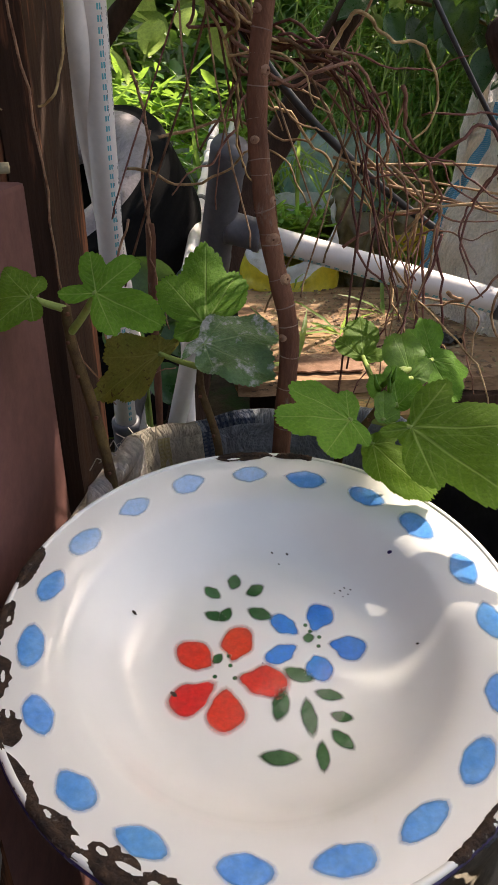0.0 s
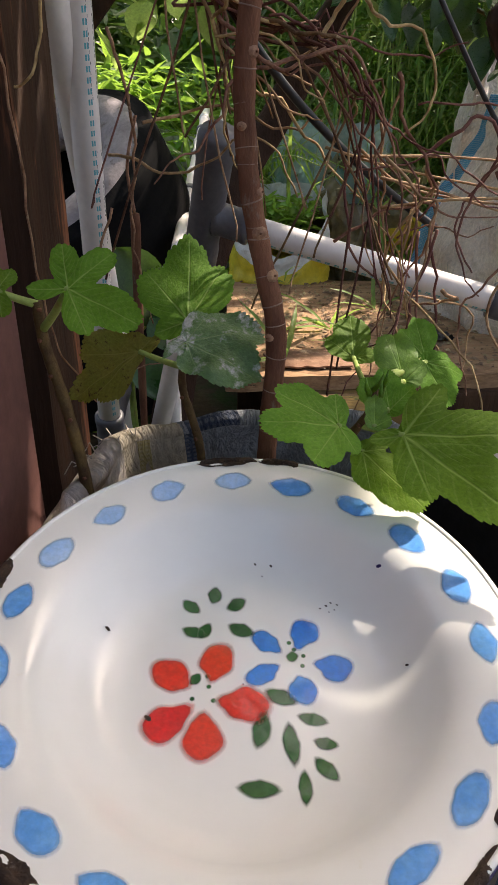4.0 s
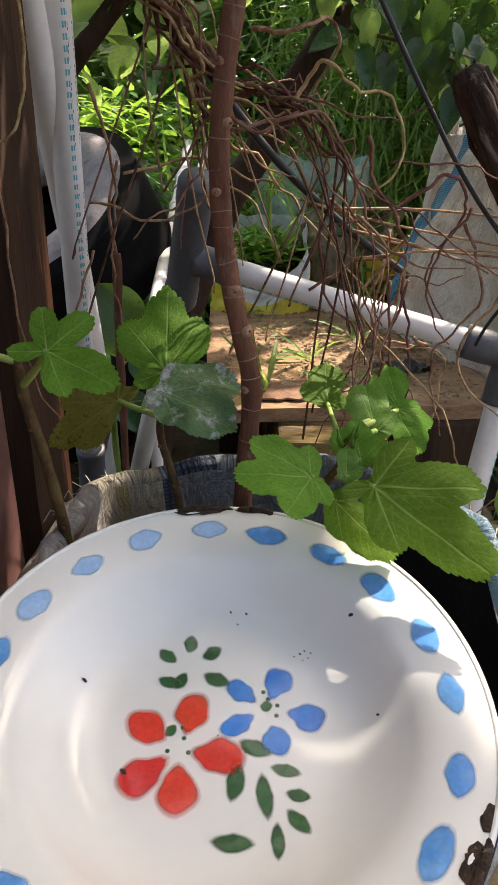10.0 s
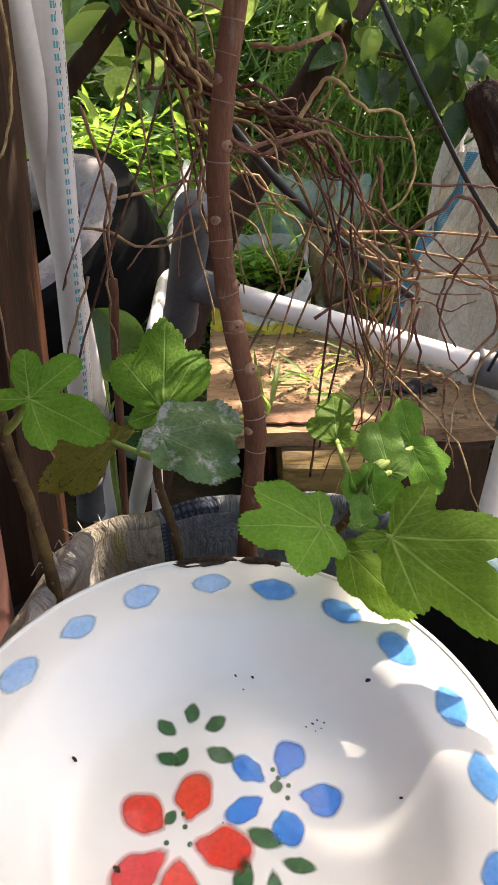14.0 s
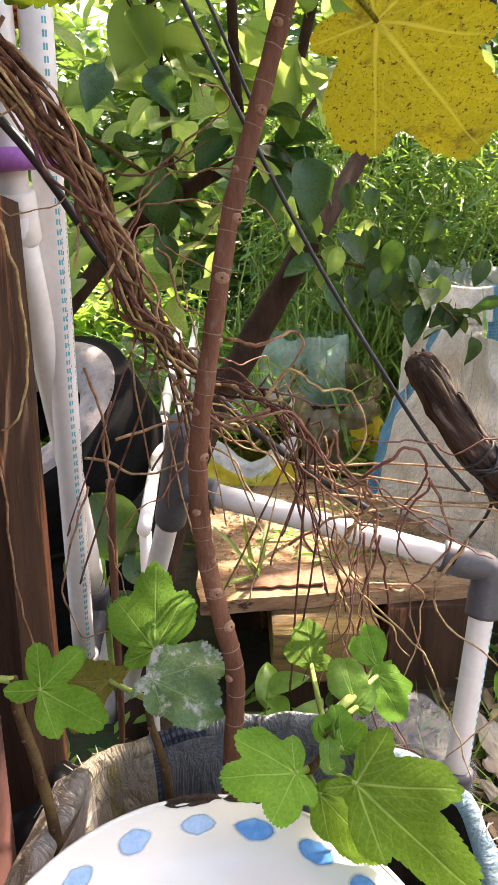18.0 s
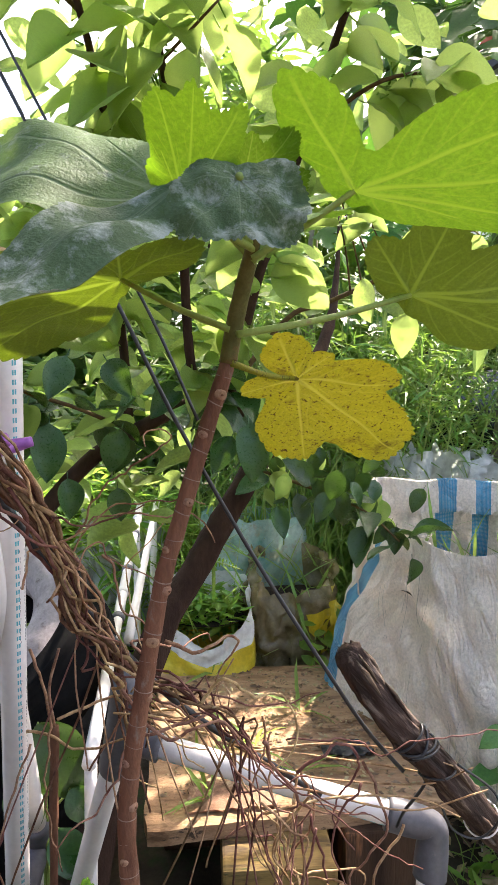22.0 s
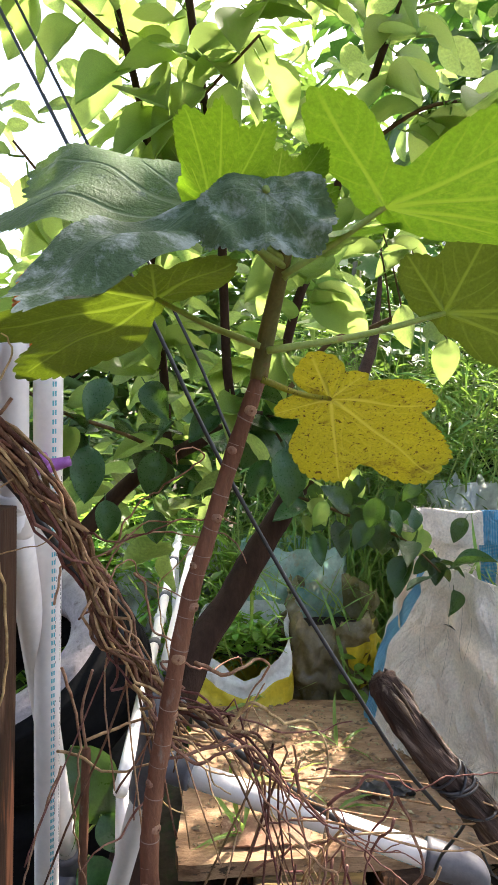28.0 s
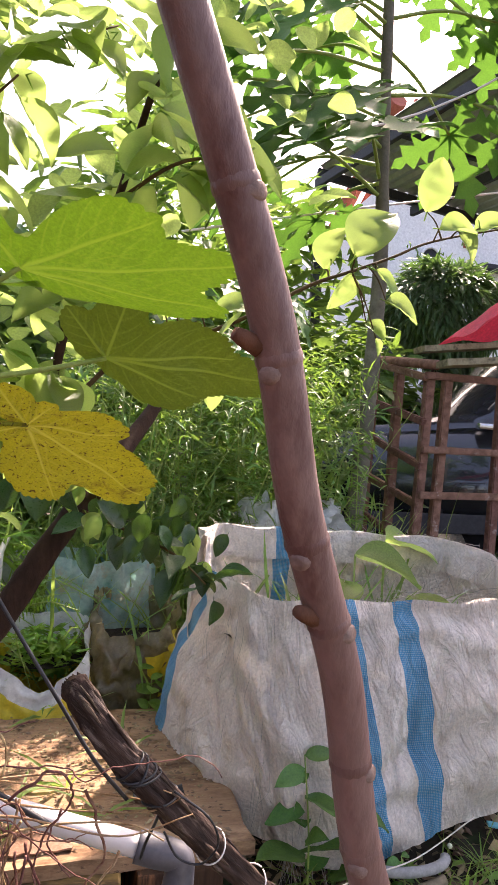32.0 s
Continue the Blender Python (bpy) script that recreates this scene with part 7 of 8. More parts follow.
for k, (bx, bz, tx, tz) in enumerate(((0.537, 1.390, 0.445, 1.365), (0.684, 1.480, 0.713, 1.578), (0.732, 1.500, 0.812, 1.622), (0.747, 1.474, 0.703, 1.397), (0.796, 1.488, 0.873, 1.435), (0.809, 1.416, 0.895, 1.398), (0.920, 1.641, 0.952, 1.767), (0.932, 1.593, 1.025, 1.607), (0.980, 1.590, 1.030, 1.536), (1.041, 1.613, 1.126, 1.656), (0.456, 1.238, 0.448, 1.164), (0.336, 1.451, 0.410, 1.482), (0.353, 1.431, 0.422, 1.397), (0.329, 1.394, 0.257, 1.397), (0.787, 1.376, 0.809, 1.352), (0.803, 1.340, 0.811, 1.305), (0.595, 1.383, 0.560, 1.301), (0.593, 1.250, 0.637, 1.153), (0.533, 1.275, 0.572, 1.214), (0.391, 1.404, 0.325, 1.367), (0.501, 1.571, 0.515, 1.542))):
    y0 = 1.24 + 0.03 * math.sin(k * 2.3)
    d = Vector((tx - bx, g.normal(-0.01, 0.015), tz - bz))
    hang_leaf(tree, (bx, y0, bz), d, (g.normal(0, 0.3), -0.75, 0.6), d.length * 1.05, False, k)
    i = int(np.argmin([math.hypot(p[0] - bx, p[2] - bz) for p in spline(BOUGHS[4], 8)]))
    q = Vector(spline(BOUGHS[4], 8)[i])
    link("twiglet", *tube(spline((q, q.lerp(Vector((bx, y0, bz)), 0.5) + Vector((0, -0.005, 0.006)), (bx, y0, bz)), 5), [0.0022, 0.0013], 6), OLDSHOOT, tree)
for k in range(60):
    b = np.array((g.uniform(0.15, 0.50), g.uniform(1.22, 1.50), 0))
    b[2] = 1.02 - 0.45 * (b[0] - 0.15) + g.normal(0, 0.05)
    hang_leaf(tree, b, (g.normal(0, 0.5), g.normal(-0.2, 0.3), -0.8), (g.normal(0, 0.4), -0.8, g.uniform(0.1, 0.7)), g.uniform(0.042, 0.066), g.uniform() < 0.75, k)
rest = []
for k in range(820):
    b = np.array((g.uniform(-0.75, 0.60), g.uniform(1.02, 1.9), g.uniform(0.85, 2.5)))
    if b[2] < 1.25 and b[0] > 0.1:
        continue
    if b[2] > 1.2 and b[0] > 0.30 and g.uniform() < 0.5:
        continue
    if b[2] > 1.75 and b[0] < 0.45 and g.uniform() < 0.65:
        continue
    m, _ = leaf_frame(b, Vector(b) + Vector((g.normal(0, 1), g.normal(0, 1), g.normal(-0.4, 0.5))), (g.normal(0, 0.5), g.normal(-0.3, 0.5), 1))
    v, f = ovate(k % 9, 0.15, 0.3, 1.0, 0.36)
    s = g.uniform(0.06, 0.10)
    v = [m @ (Vector(q) * s) for q in v]
    if not in_gap(v):
        rest.append((v, f))
# High leaves added to shade what stands below.
for k in range(150):
    b = np.array((g.uniform(-0.35, 0.90), g.uniform(1.5, 2.2), g.uniform(2.2, 2.8)))
    m, _ = leaf_frame(b, Vector(b) + Vector((g.normal(0, 1), g.normal(0, 1), g.normal(-0.4, 0.5))), (g.normal(0, 0.5), g.normal(-0.3, 0.5), 1))
    v, f = ovate(k % 9, 0.15, 0.3, 1.0, 0.38)
    s = g.uniform(0.07, 0.12)
    v = [m @ (Vector(q) * s) for q in v]
    if not in_gap(v):
        rest.append((v, f))
ob = link("crown", *join(rest), surface("crown_leaf", (0.08, 0.16, 0.022), (0.14, 0.24, 0.035), scale=25, rough=0.45, bump=0.1, fine=200, vary=0.4, through=(0.46, 0.62, 0.16), amount=0.52, island=True), tree, "far side of the leafy crown")
tagged(ob, kind="stuff")
# Limb and leaves out of view, added to shade most of the basin.
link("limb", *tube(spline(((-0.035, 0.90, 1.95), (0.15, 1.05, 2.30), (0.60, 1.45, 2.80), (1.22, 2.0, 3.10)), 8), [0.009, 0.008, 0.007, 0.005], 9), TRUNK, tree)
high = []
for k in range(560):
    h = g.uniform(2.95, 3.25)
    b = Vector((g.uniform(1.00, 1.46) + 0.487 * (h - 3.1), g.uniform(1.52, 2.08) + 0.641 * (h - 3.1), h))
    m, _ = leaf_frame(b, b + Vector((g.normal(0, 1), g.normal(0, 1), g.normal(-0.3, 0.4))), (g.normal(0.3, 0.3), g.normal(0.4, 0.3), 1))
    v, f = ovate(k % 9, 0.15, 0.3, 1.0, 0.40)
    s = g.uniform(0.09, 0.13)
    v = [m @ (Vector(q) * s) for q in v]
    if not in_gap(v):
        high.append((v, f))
# More unseen leaves, added to keep overhead sky light off the basin.
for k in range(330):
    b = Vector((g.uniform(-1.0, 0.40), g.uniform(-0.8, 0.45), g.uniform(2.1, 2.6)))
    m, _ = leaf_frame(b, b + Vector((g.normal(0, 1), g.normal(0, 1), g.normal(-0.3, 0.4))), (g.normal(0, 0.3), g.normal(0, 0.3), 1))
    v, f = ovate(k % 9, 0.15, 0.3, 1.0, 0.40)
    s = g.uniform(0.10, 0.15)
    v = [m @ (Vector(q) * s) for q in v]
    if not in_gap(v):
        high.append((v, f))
# Unseen limb added to carry them.
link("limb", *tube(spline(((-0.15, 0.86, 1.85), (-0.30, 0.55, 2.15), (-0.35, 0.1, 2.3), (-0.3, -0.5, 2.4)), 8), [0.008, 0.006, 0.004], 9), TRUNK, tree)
tagged(link("upper_crown", *join(high), JUJDARKSHADE, tree, "leafy boughs high overhead"), kind="stuff")
blos = []
for k in range(160):
    l = spline(BOUGHS[int(g.choice([1, 2, 3, 4, 7, 8]))], 8)
    c = l[int(g.integers(len(l) // 3, len(l)))] + g.normal(0, 0.012, 3)
    blos.append(tube([c, c + g.normal(0, 0.006, 3), c + g.normal(0, 0.007, 3)], [0.0006, 0.0018, 0.0010], 5))
tagged(link("blossom", *join(blos), FIGLIT, tree, "tiny pale green flowers"), kind="stuff")

# ---- weeds, grass and hedges ----
def scatter(name, label, category, seed, count, xr, yr, zf, size, wide, up, material, tilt=0.8, bend=(0.1, 0.8), clump=0.0, keep=None):
    g = np.random.default_rng(seed)
    if clump:
        cc = np.c_[g.uniform(*xr, max(count // 14, 1)), g.uniform(*yr, max(count // 14, 1))]
        pick = g.integers(0, len(cc), count)
        xy = cc[pick] + g.normal(0, clump, (count, 2))
    else:
        xy = np.c_[g.uniform(*xr, count), g.uniform(*yr, count)]
    z = np.array([zf(x, y, g) for x, y in xy])
    pos = np.c_[xy, z]
    hd = np.c_[g.normal(0, tilt, count), g.normal(0, tilt, count), g.uniform(*up, count)]
    if keep is not None:
        ok = np.array([keep(*p) for p in pos])
        pos, hd = pos[ok], hd[ok]
    k = len(pos)
    v, f = blades(g, pos, hd, g.uniform(*size, k), g.uniform(*wide, k), g.uniform(*bend, k))
    return tagged(link(name, v, f, material), label, category, kind="stuff")


floor_z = lambda x, y, g: lie(x, y) - 0.005
scatter("grass", "rough green grass on the ground", "grass", 1, 5200, (0.25, 2.4), (0.75, 2.2), floor_z, (0.05, 0.16), (0.003, 0.007), (0.5, 1.3), GRASSY, 0.5, (0.2, 0.9), 0.05, lambda x, y, z: not (x < 0.95 and y < 1.30 and math.sin(x * 91.7 + y * 57.3) < 0.75) and not (0.42 < x < 1.5 and 1.38 < y < 2.1) and not (x < 0.62 and 1.2 < y < 2.0) and (x - 1.0) ** 2 + (y - 0.655) ** 2 > 0.04)
scatter("weeds", "low leafy weeds behind the frame", "weeds", 2, 1500, (-0.5, 2.2), (0.85, 2.3), lambda x, y, g: lie(x, y) + g.uniform(0, 0.09), (0.03, 0.08), (0.014, 0.035), (0.0, 0.8), WEED, 0.9, (0.1, 0.5), 0.06, lambda x, y, z: not (0.42 < x < 1.5 and 1.35 < y < 2.1) and not (-0.2 < x < 0.62 and 1.2 < y < 2.0) and (x - 1.0) ** 2 + (y - 0.655) ** 2 > 0.05)
scatter("seedlings", "small green seedlings in the printed sack", "seedlings", 3, 420, (0.02, 0.22), (2.02, 2.22), lambda x, y, g: 0.34 + g.uniform(0, 0.12), (0.03, 0.06), (0.012, 0.026), (0.0, 0.9), WEED, 0.9)
scatter("weed_bank", "bright weeds and grass behind the bags", "weeds", 4, 11000, (-1.8, 1.4), (2.5, 3.4), lambda x, y, g: 0.1 + g.uniform(0, 0.75) * (0.6 + 0.4 * math.sin(x * 3 + y)), (0.06, 0.16), (0.012, 0.035), (-0.1, 0.9), WEED, 0.9, (0.1, 0.7), 0.10)
scatter("tall_grass", "tall bright grass behind the bags", "grass", 5, 2300, (-0.1, 1.5), (2.3, 3.3), lambda x, y, g: 0.1 + g.uniform(0, 0.3), (0.25, 0.60), (0.006, 0.014), (0.6, 1.4), GRASSY, 0.4, (0.1, 0.8), 0.10)
scatter("bamboo_hedge", "dense hedge of slim-leaved stems", "hedge", 6, 6500, (0.15, 1.36), (2.35, 3.1), lambda x, y, g: g.uniform(0.55, 1.42 + 0.12 * math.sin(x * 7)), (0.05, 0.12), (0.007, 0.014), (-0.5, 0.6), HEDGE, 0.9, (0.1, 0.8), 0.05)
g = np.random.default_rng(61)
canes = []
for k in range(90):
    x, y = g.uniform(0.1, 1.36), g.uniform(2.4, 3.1)
    canes.append(tube([(x, y, 0.1), (x + g.normal(0, 0.05), y, 0.8), (x + g.normal(0, 0.15), y + g.normal(0, 0.05), g.uniform(1.2, 1.6))], [0.004, 0.003, 0.0015], 5, False))
tagged(link("hedge_stems", *join(canes), SHOOT), "thin green stems inside the hedge", "stems", kind="stuff")
scatter("far_hedge", "leafy bushes along the far side", "bushes", 7, 17000, (-4.0, 1.45), (3.3, 4.4), lambda x, y, g: g.uniform(0.1, 1.45 + 0.35 * math.sin(x * 2.1) + 0.2 * math.sin(x * 5.3)), (0.08, 0.2), (0.02, 0.06), (-0.4, 0.6), FARLEAF, 0.9, (0.1, 0.6), 0.18)
scatter("far_trees", "pale green tree crowns behind the hedge", "trees", 8, 13000, (-5.5, 2.2), (4.6, 6.5), lambda x, y, g: g.uniform(0.8, 2.7 + 0.5 * math.sin(x * 1.7 + 1) + 0.3 * math.sin(x * 4) + (0.7 if x > 0.3 else 0)), (0.14, 0.34), (0.04, 0.10), (-0.5, 0.5), FARLEAF, 0.9, (0.1, 0.6), 0.22)
scatter("yard_bushes", "dense dark green bushes in front of the house", "bushes", 9, 7500, (1.7, 4.3), (5.4, 6.3), lambda x, y, g: g.uniform(0.1, 2.15 + 0.2 * math.sin(x * 3.1) - 0.45 * max(0, x - 2.6)), (0.12, 0.28), (0.03, 0.08), (-0.4, 0.6), FARLEAF, 0.9, (0.1, 0.6), 0.16)
for k, (x, y) in enumerate(((-4.2, 5.4), (-2.6, 5.6), (-1.2, 5.2), (0.3, 5.5))):
    t = thing("far_tree", (x, y, 0.1), "slim tree trunk behind the hedge", "tree", "far trees")
    link("trunk", *tube([(x, y, 0.0), (x + 0.1, y, 1.2), (x - 0.05, y, 2.4)], [0.07, 0.05, 0.02], 9), TRUNK, t)
g = np.random.default_rng(71)
for k, (x, y, z) in enumerate(((0.14, 1.98, 0.252), (0.30, 1.42, 0.252), (0.10, 1.34, 0.252), (0.22, 1.55, 0.252), (0.02, 1.22, 0.0), (0.36, 1.72, 0.252))):
    t = thing("grass_tuft", (x, y, z), "tuft of broad grass blades by the board", "grass", "grass tufts on the board")
    m_ = 6
    pos = np.tile(np.array((x, y, z)), (m_, 1)) + g.normal(0, 0.006, (m_, 3)) * (1, 1, 0)
    for q in range(m_):
        v, f = blades(g, pos[q:q + 1], np.array([[g.normal(0, 0.8), g.normal(-0.2, 0.5), g.uniform(0.3, 0.9)]]), np.array([g.uniform(0.09, 0.17)]), np.array([g.uniform(0.009, 0.016)]), np.array([g.uniform(0.3, 0.9)]))
        link("blade", v, f, GRASSY, t)


def weed_plant(at, height, size, seed, label="leafy weed by the sack", material=WEED):
    """A small upright weed: stem and paired leaves."""
    g = np.random.default_rng(seed)
    t = thing("weed", at, label, "weed", "weeds on the ground")
    top = Vector(at) + Vector((g.normal(0, 0.02), g.normal(0, 0.02), height))
    link("stem", *tube(spline((at, Vector(at).lerp(top, 0.5) + Vector((g.normal(0, 0.01), 0, 0)), top), 5), [0.003, 0.0015], 6), SHOOT, t)
    for k in range(9):
        u = 0.3 + 0.7 * k / 8
        b = Vector(at).lerp(top, u)
        a = k * 2.4 + g.normal(0, 0.5)
        v, f = ovate(k + seed, g.uniform(0.1, 0.45), 0.3, 1.0, g.uniform(0.24, 0.34), 0.012)
        mm, _ = leaf_frame(b, b + Vector((math.cos(a), math.sin(a), g.uniform(-0.3, 0.9))), (g.normal(0, 0.4), g.normal(-0.4, 0.3), 1))
        s = size * g.uniform(0.45, 1.2)
        link("leaf", [mm @ (Vector(q) * s) for q in v], f, material, t)


for k, (x, y, h, s) in enumerate(((0.745, 1.30, 0.36, 0.115), (0.84, 1.30, 0.24, 0.11), (0.95, 1.25, 0.14, 0.05), (0.72, 0.95, 0.19, 0.11), (0.60, 0.95, 0.10, 0.05), (0.50, 2.10, 0.30, 0.08), (0.44, 2.02, 0.26, 0.07), (1.50, 2.25, 0.55, 0.14), (1.65, 2.2, 0.45, 0.14), (0.08, 1.0, 0.20, 0.09), (0.11, 0.85, 0.24, 0.085), (0.16, 0.87, 0.20, 0.08))):
    weed_plant((x, y, lie(x, y)), h, s, 100 + k, material=NETTLE if k in (0, 1, 2, 3, 4) else WEED)
broad = thing("broad_weed", (-0.19, 1.18, lie(-0.19, 1.18)), "broad dark-leaved weed growing between the pipes", "weed")
for k, (top, tipv, s_) in enumerate((((-0.205, 1.16, 0.515), (0.42, -0.15, -0.75), 0.150), ((-0.15, 1.15, 0.40), (0.45, -0.2, -0.5), 0.075), ((-0.235, 1.17, 0.42), (0.25, -0.2, -0.8), 0.10), ((-0.17, 1.15, 0.33), (0.3, -0.3, -0.6), 0.09))):
    v, f = ovate(80 + k, 0.15, 0.25, 1.0, 0.40, 0.014)
    mm, _ = leaf_frame(top, Vector(top) + Vector(tipv), (0.1, -0.9, 0.45))
    link("leaf", [mm @ (Vector(q) * s_) for q in v], f, JUJDARKSHADE, broad)
    link("petiole", *tube(spline(((-0.19, 1.18, 0.1), (-0.20, 1.185, top[2] - 0.1), top), 6), [0.004, 0.002], 6), SHOOT, broad)
fern = thing("small_fern", (0.12, 2.05, 0.45), "small bright fern frond above the printed sack", "fern")
for k in range(18):
    u = k / 17
    c = np.array((0.05 + 0.17 * u, 1.96, 0.57 + 0.03 * math.sin(3 * u)))
    for sd in (-1, 1):
        v, f = blades(g, c[None], np.array([[0.25, 0.0, sd * 1.0]]), np.array([0.030 * (1.1 - u)]), np.array([0.008]), np.array([0.1]))
        link("leaflet", v, f, FIGLIT, fern)
link("midrib", *tube(spline(((0.10, 2.02, 0.30), (0.04, 1.97, 0.54), (0.12, 1.96, 0.60), (0.22, 1.96, 0.575)), 6), 0.0016, 5), SHOOT, fern)

# ---- litter on the ground ----
g = np.random.default_rng(81)
lit = []
for k in range(2600):
    x, y = g.uniform(0.1, 1.9), g.uniform(0.70, 1.75)
    if x < 0.62 and y > 1.24:
        continue
    s = g.uniform(0.008, 0.035)
    z = lie(x, y) + g.uniform(0.002, 0.02)
    a, tl = g.uniform(0, 6.28), g.normal(0, 0.4)
    d, e = np.array((math.cos(a), math.sin(a), tl)), np.array((-math.sin(a), math.cos(a), g.normal(0, 0.4)))
    c = np.array((x, y, z))
    lit.append(([c - d * s, c - d * s * 0.2 + e * s * 0.45, c + d * s, c - d * s * 0.1 - e * s * 0.4, c + np.array((0, 0, s * 0.25))], [(0, 1, 4), (1, 2, 4), (2, 3, 4), (3, 0, 4)]))
tagged(link("leaf_litter", *join(lit), DRYLEAF), "dry leaves and chips on the ground", "litter", kind="stuff")


def crumpled(name, label, category, at, size, material, seed, flat=0.5):
    bm = bmesh.new()
    bmesh.ops.create_icosphere(bm, subdivisions=4, radius=1.0)
    for v in bm.verts:
        q = v.co.copy()
        v.co = Vector((q.x * size[0], q.y * size[1], q.z * size[2])) + noise.noise_vector(q * 2.2 + Vector((seed, 0, 0))) * max(size) * 0.45 + noise.noise_vector(q * 6 + Vector((0, seed, 0))) * max(size) * 0.16
    low = min(v.co.z for v in bm.verts)
    for v in bm.verts:
        v.co.z -= low
        v.co += Vector(at)
    t = thing(name, at, label, category)
    part("film", bm, material, t, smooth=False)
    return t


def curl(label, a, b, width, turn, material, seed):
    """A dry curled sheet, such as fallen palm bark or card, lying from a to b."""
    a, b = Vector(a), Vector(b)
    along = (b - a).normalized()
    side = along.cross(Vector((0, 0, 1))).normalized()
    verts, faces = [], []
    nu, nw = 22, 14
    for i in range(nu + 1):
        u = i / nu
        c = a.lerp(b, u)
        w = width * (0.55 + 0.45 * math.sin(math.pi * min(1, 0.15 + u))) * (1 + 0.25 * noise.noise((u * 5, seed, 0)))
        for j in range(nw + 1):
            q = (j / nw - 0.5) * turn
            p = c + side * (math.sin(q) * w) + Vector((0, 0, (math.cos(turn / 2) * -1 + math.cos(q)) * w))
            p += noise.noise_vector(Vector((u * 6, q * 2, seed))) * width * 0.30 + noise.noise_vector(Vector((u * 20, q * 6, seed))) * width * 0.16
            p.z = max(p.z, lie(p.x, p.y) + 0.004)
            verts.append(p)
    faces = [(i * (nw + 1) + j, i * (nw + 1) + j + 1, (i + 1) * (nw + 1) + j + 1, (i + 1) * (nw + 1) + j) for i in range(nu) for j in range(nw)]
    t = thing("curled_bark", a, label, "bark", "curled dry sheets on the ground")
    link("sheet", verts, faces, material, t)


for k, (a, b, w, turn, mat) in enumerate((((0.520, 1.175, 0.03), (0.525, 0.965, 0.035), 0.024, 1.7, DRYBARK), ((0.548, 1.130, 0.03), (0.532, 0.895, 0.03), 0.020, 2.3, FIBRE), ((0.600, 1.075, 0.03), (0.585, 0.900, 0.04), 0.026, 1.5, DRYBARK), ((0.585, 1.16, 0.03), (0.622, 1.015, 0.03), 0.018, 2.6, DRYLEAF),
                                        ((0.500, 1.035, 0.03), (0.560, 0.860, 0.03), 0.020, 1.9, DRYBARK), ((0.622, 0.985, 0.03), (0.600, 0.850, 0.03), 0.024, 1.6, FIBRE), ((0.640, 1.120, 0.03), (0.690, 1.060, 0.03), 0.014, 2.4, DRYLEAF), ((0.470, 0.980, 0.03), (0.505, 0.880, 0.03), 0.016, 2.2, DRYBARK))):
    curl("pale curled dry bark sheet lying on the litter" if mat is DRYBARK else "torn pale sack scrap among dry leaves" if mat is FIBRE else "brown curled leaf sheath on the litter", a, b, w, turn, mat, k + 1)
crumpled("foam_piece", "white foam sheet lying beyond the sack", "foam", (1.75, 1.95, 0.12), (0.20, 0.16, 0.10), WHITEBAG, 3)
crumpled("wrapper", "green crumpled wrapper on the grass", "wrapper", (1.50, 1.62, 0.12), (0.10, 0.06, 0.035), BOTTLE, 4)
crumpled("wrapper", "teal plastic scrap on the grass", "wrapper", (1.62, 1.80, 0.14), (0.09, 0.05, 0.10), TEAL, 5)
tray = thing("clear_tray", (1.30, 1.22, 0.02), "broken clear plastic tray lying on the ground", "tray")
TRAY = Matrix.Translation((1.29, 1.23, 0.055)) @ Matrix.Rotation(radians(24), 4, "Z") @ Matrix.Rotation(radians(-14), 4, "X")
part("base", box((-0.10, -0.07, 0.0), (0.10, 0.07, 0.003), 0.001, TRAY), FILM, tray)
for lo, hi in (((-0.10, -0.073, 0.0), (0.10, -0.070, 0.034)), ((-0.10, 0.070, 0.0), (0.06, 0.073, 0.034)), ((-0.103, -0.07, 0.0), (-0.10, 0.07, 0.034)), ((0.10, -0.07, 0.0), (0.103, 0.03, 0.030))):
    part("side", box(lo, hi, 0.001, TRAY), FILM, tray)
part("flange", box((-0.115, -0.085, 0.033), (0.112, -0.073, 0.036), 0.001, TRAY), CLEAR, tray)
strip = thing("blue_strip", (1.32, 1.40, 0.06), "blue plastic strip lying on the grass", "plastic strip")
part("strip", box((-0.12, -0.012, 0.0), (0.12, 0.012, 0.006), 0.002, Matrix.Translation((1.40, 1.41, 0.135)) @ Matrix.Rotation(radians(-20), 4, "Z") @ Matrix.Rotation(radians(6), 4, "Y")), CYAN, strip)
bot = thing("flattened_bottle", (1.36, 1.52, 0.12), "flattened green plastic bottle on the grass", "bottle")
link("body", *tube([(1.27, 1.56, 0.20), (1.29, 1.555, 0.20), (1.33, 1.54, 0.195), (1.42, 1.50, 0.18), (1.46, 1.485, 0.175), (1.485, 1.475, 0.172)], [0.018, 0.034, 0.036, 0.034, 0.018, 0.011], 16), BOTTLE, bot)
link("cap", *tube([(1.484, 1.475, 0.172), (1.50, 1.468, 0.170)], 0.013, 14), CYAN, bot)
st = thing("fallen_stick", (0.95, 1.25, 0.1), "pale stick lying on the ground", "stick")
link("wood", *tube(spline(((0.80, 1.20, 0.115), (0.93, 1.24, 0.125), (1.06, 1.27, 0.14)), 6), [0.012, 0.011, 0.012], 10, True, 0.06, g), OLDWOOD, st)
half = thing("broken_pot", (1.0, 1.30, 0.1), "half-buried pale pot rim under the sack", "pot")
link("rim", *tube([(0.98 + 0.10 * math.cos(a), 1.31 + 0.05 * math.sin(a), 0.17 + 0.0 * a) for a in np.linspace(3.3, 6.1, 16)], 0.012, 10), STONE, half)
cu = thing("pale_wire", (0.62, 1.0, 0.1), "loose white wire lying in the weeds", "wire")
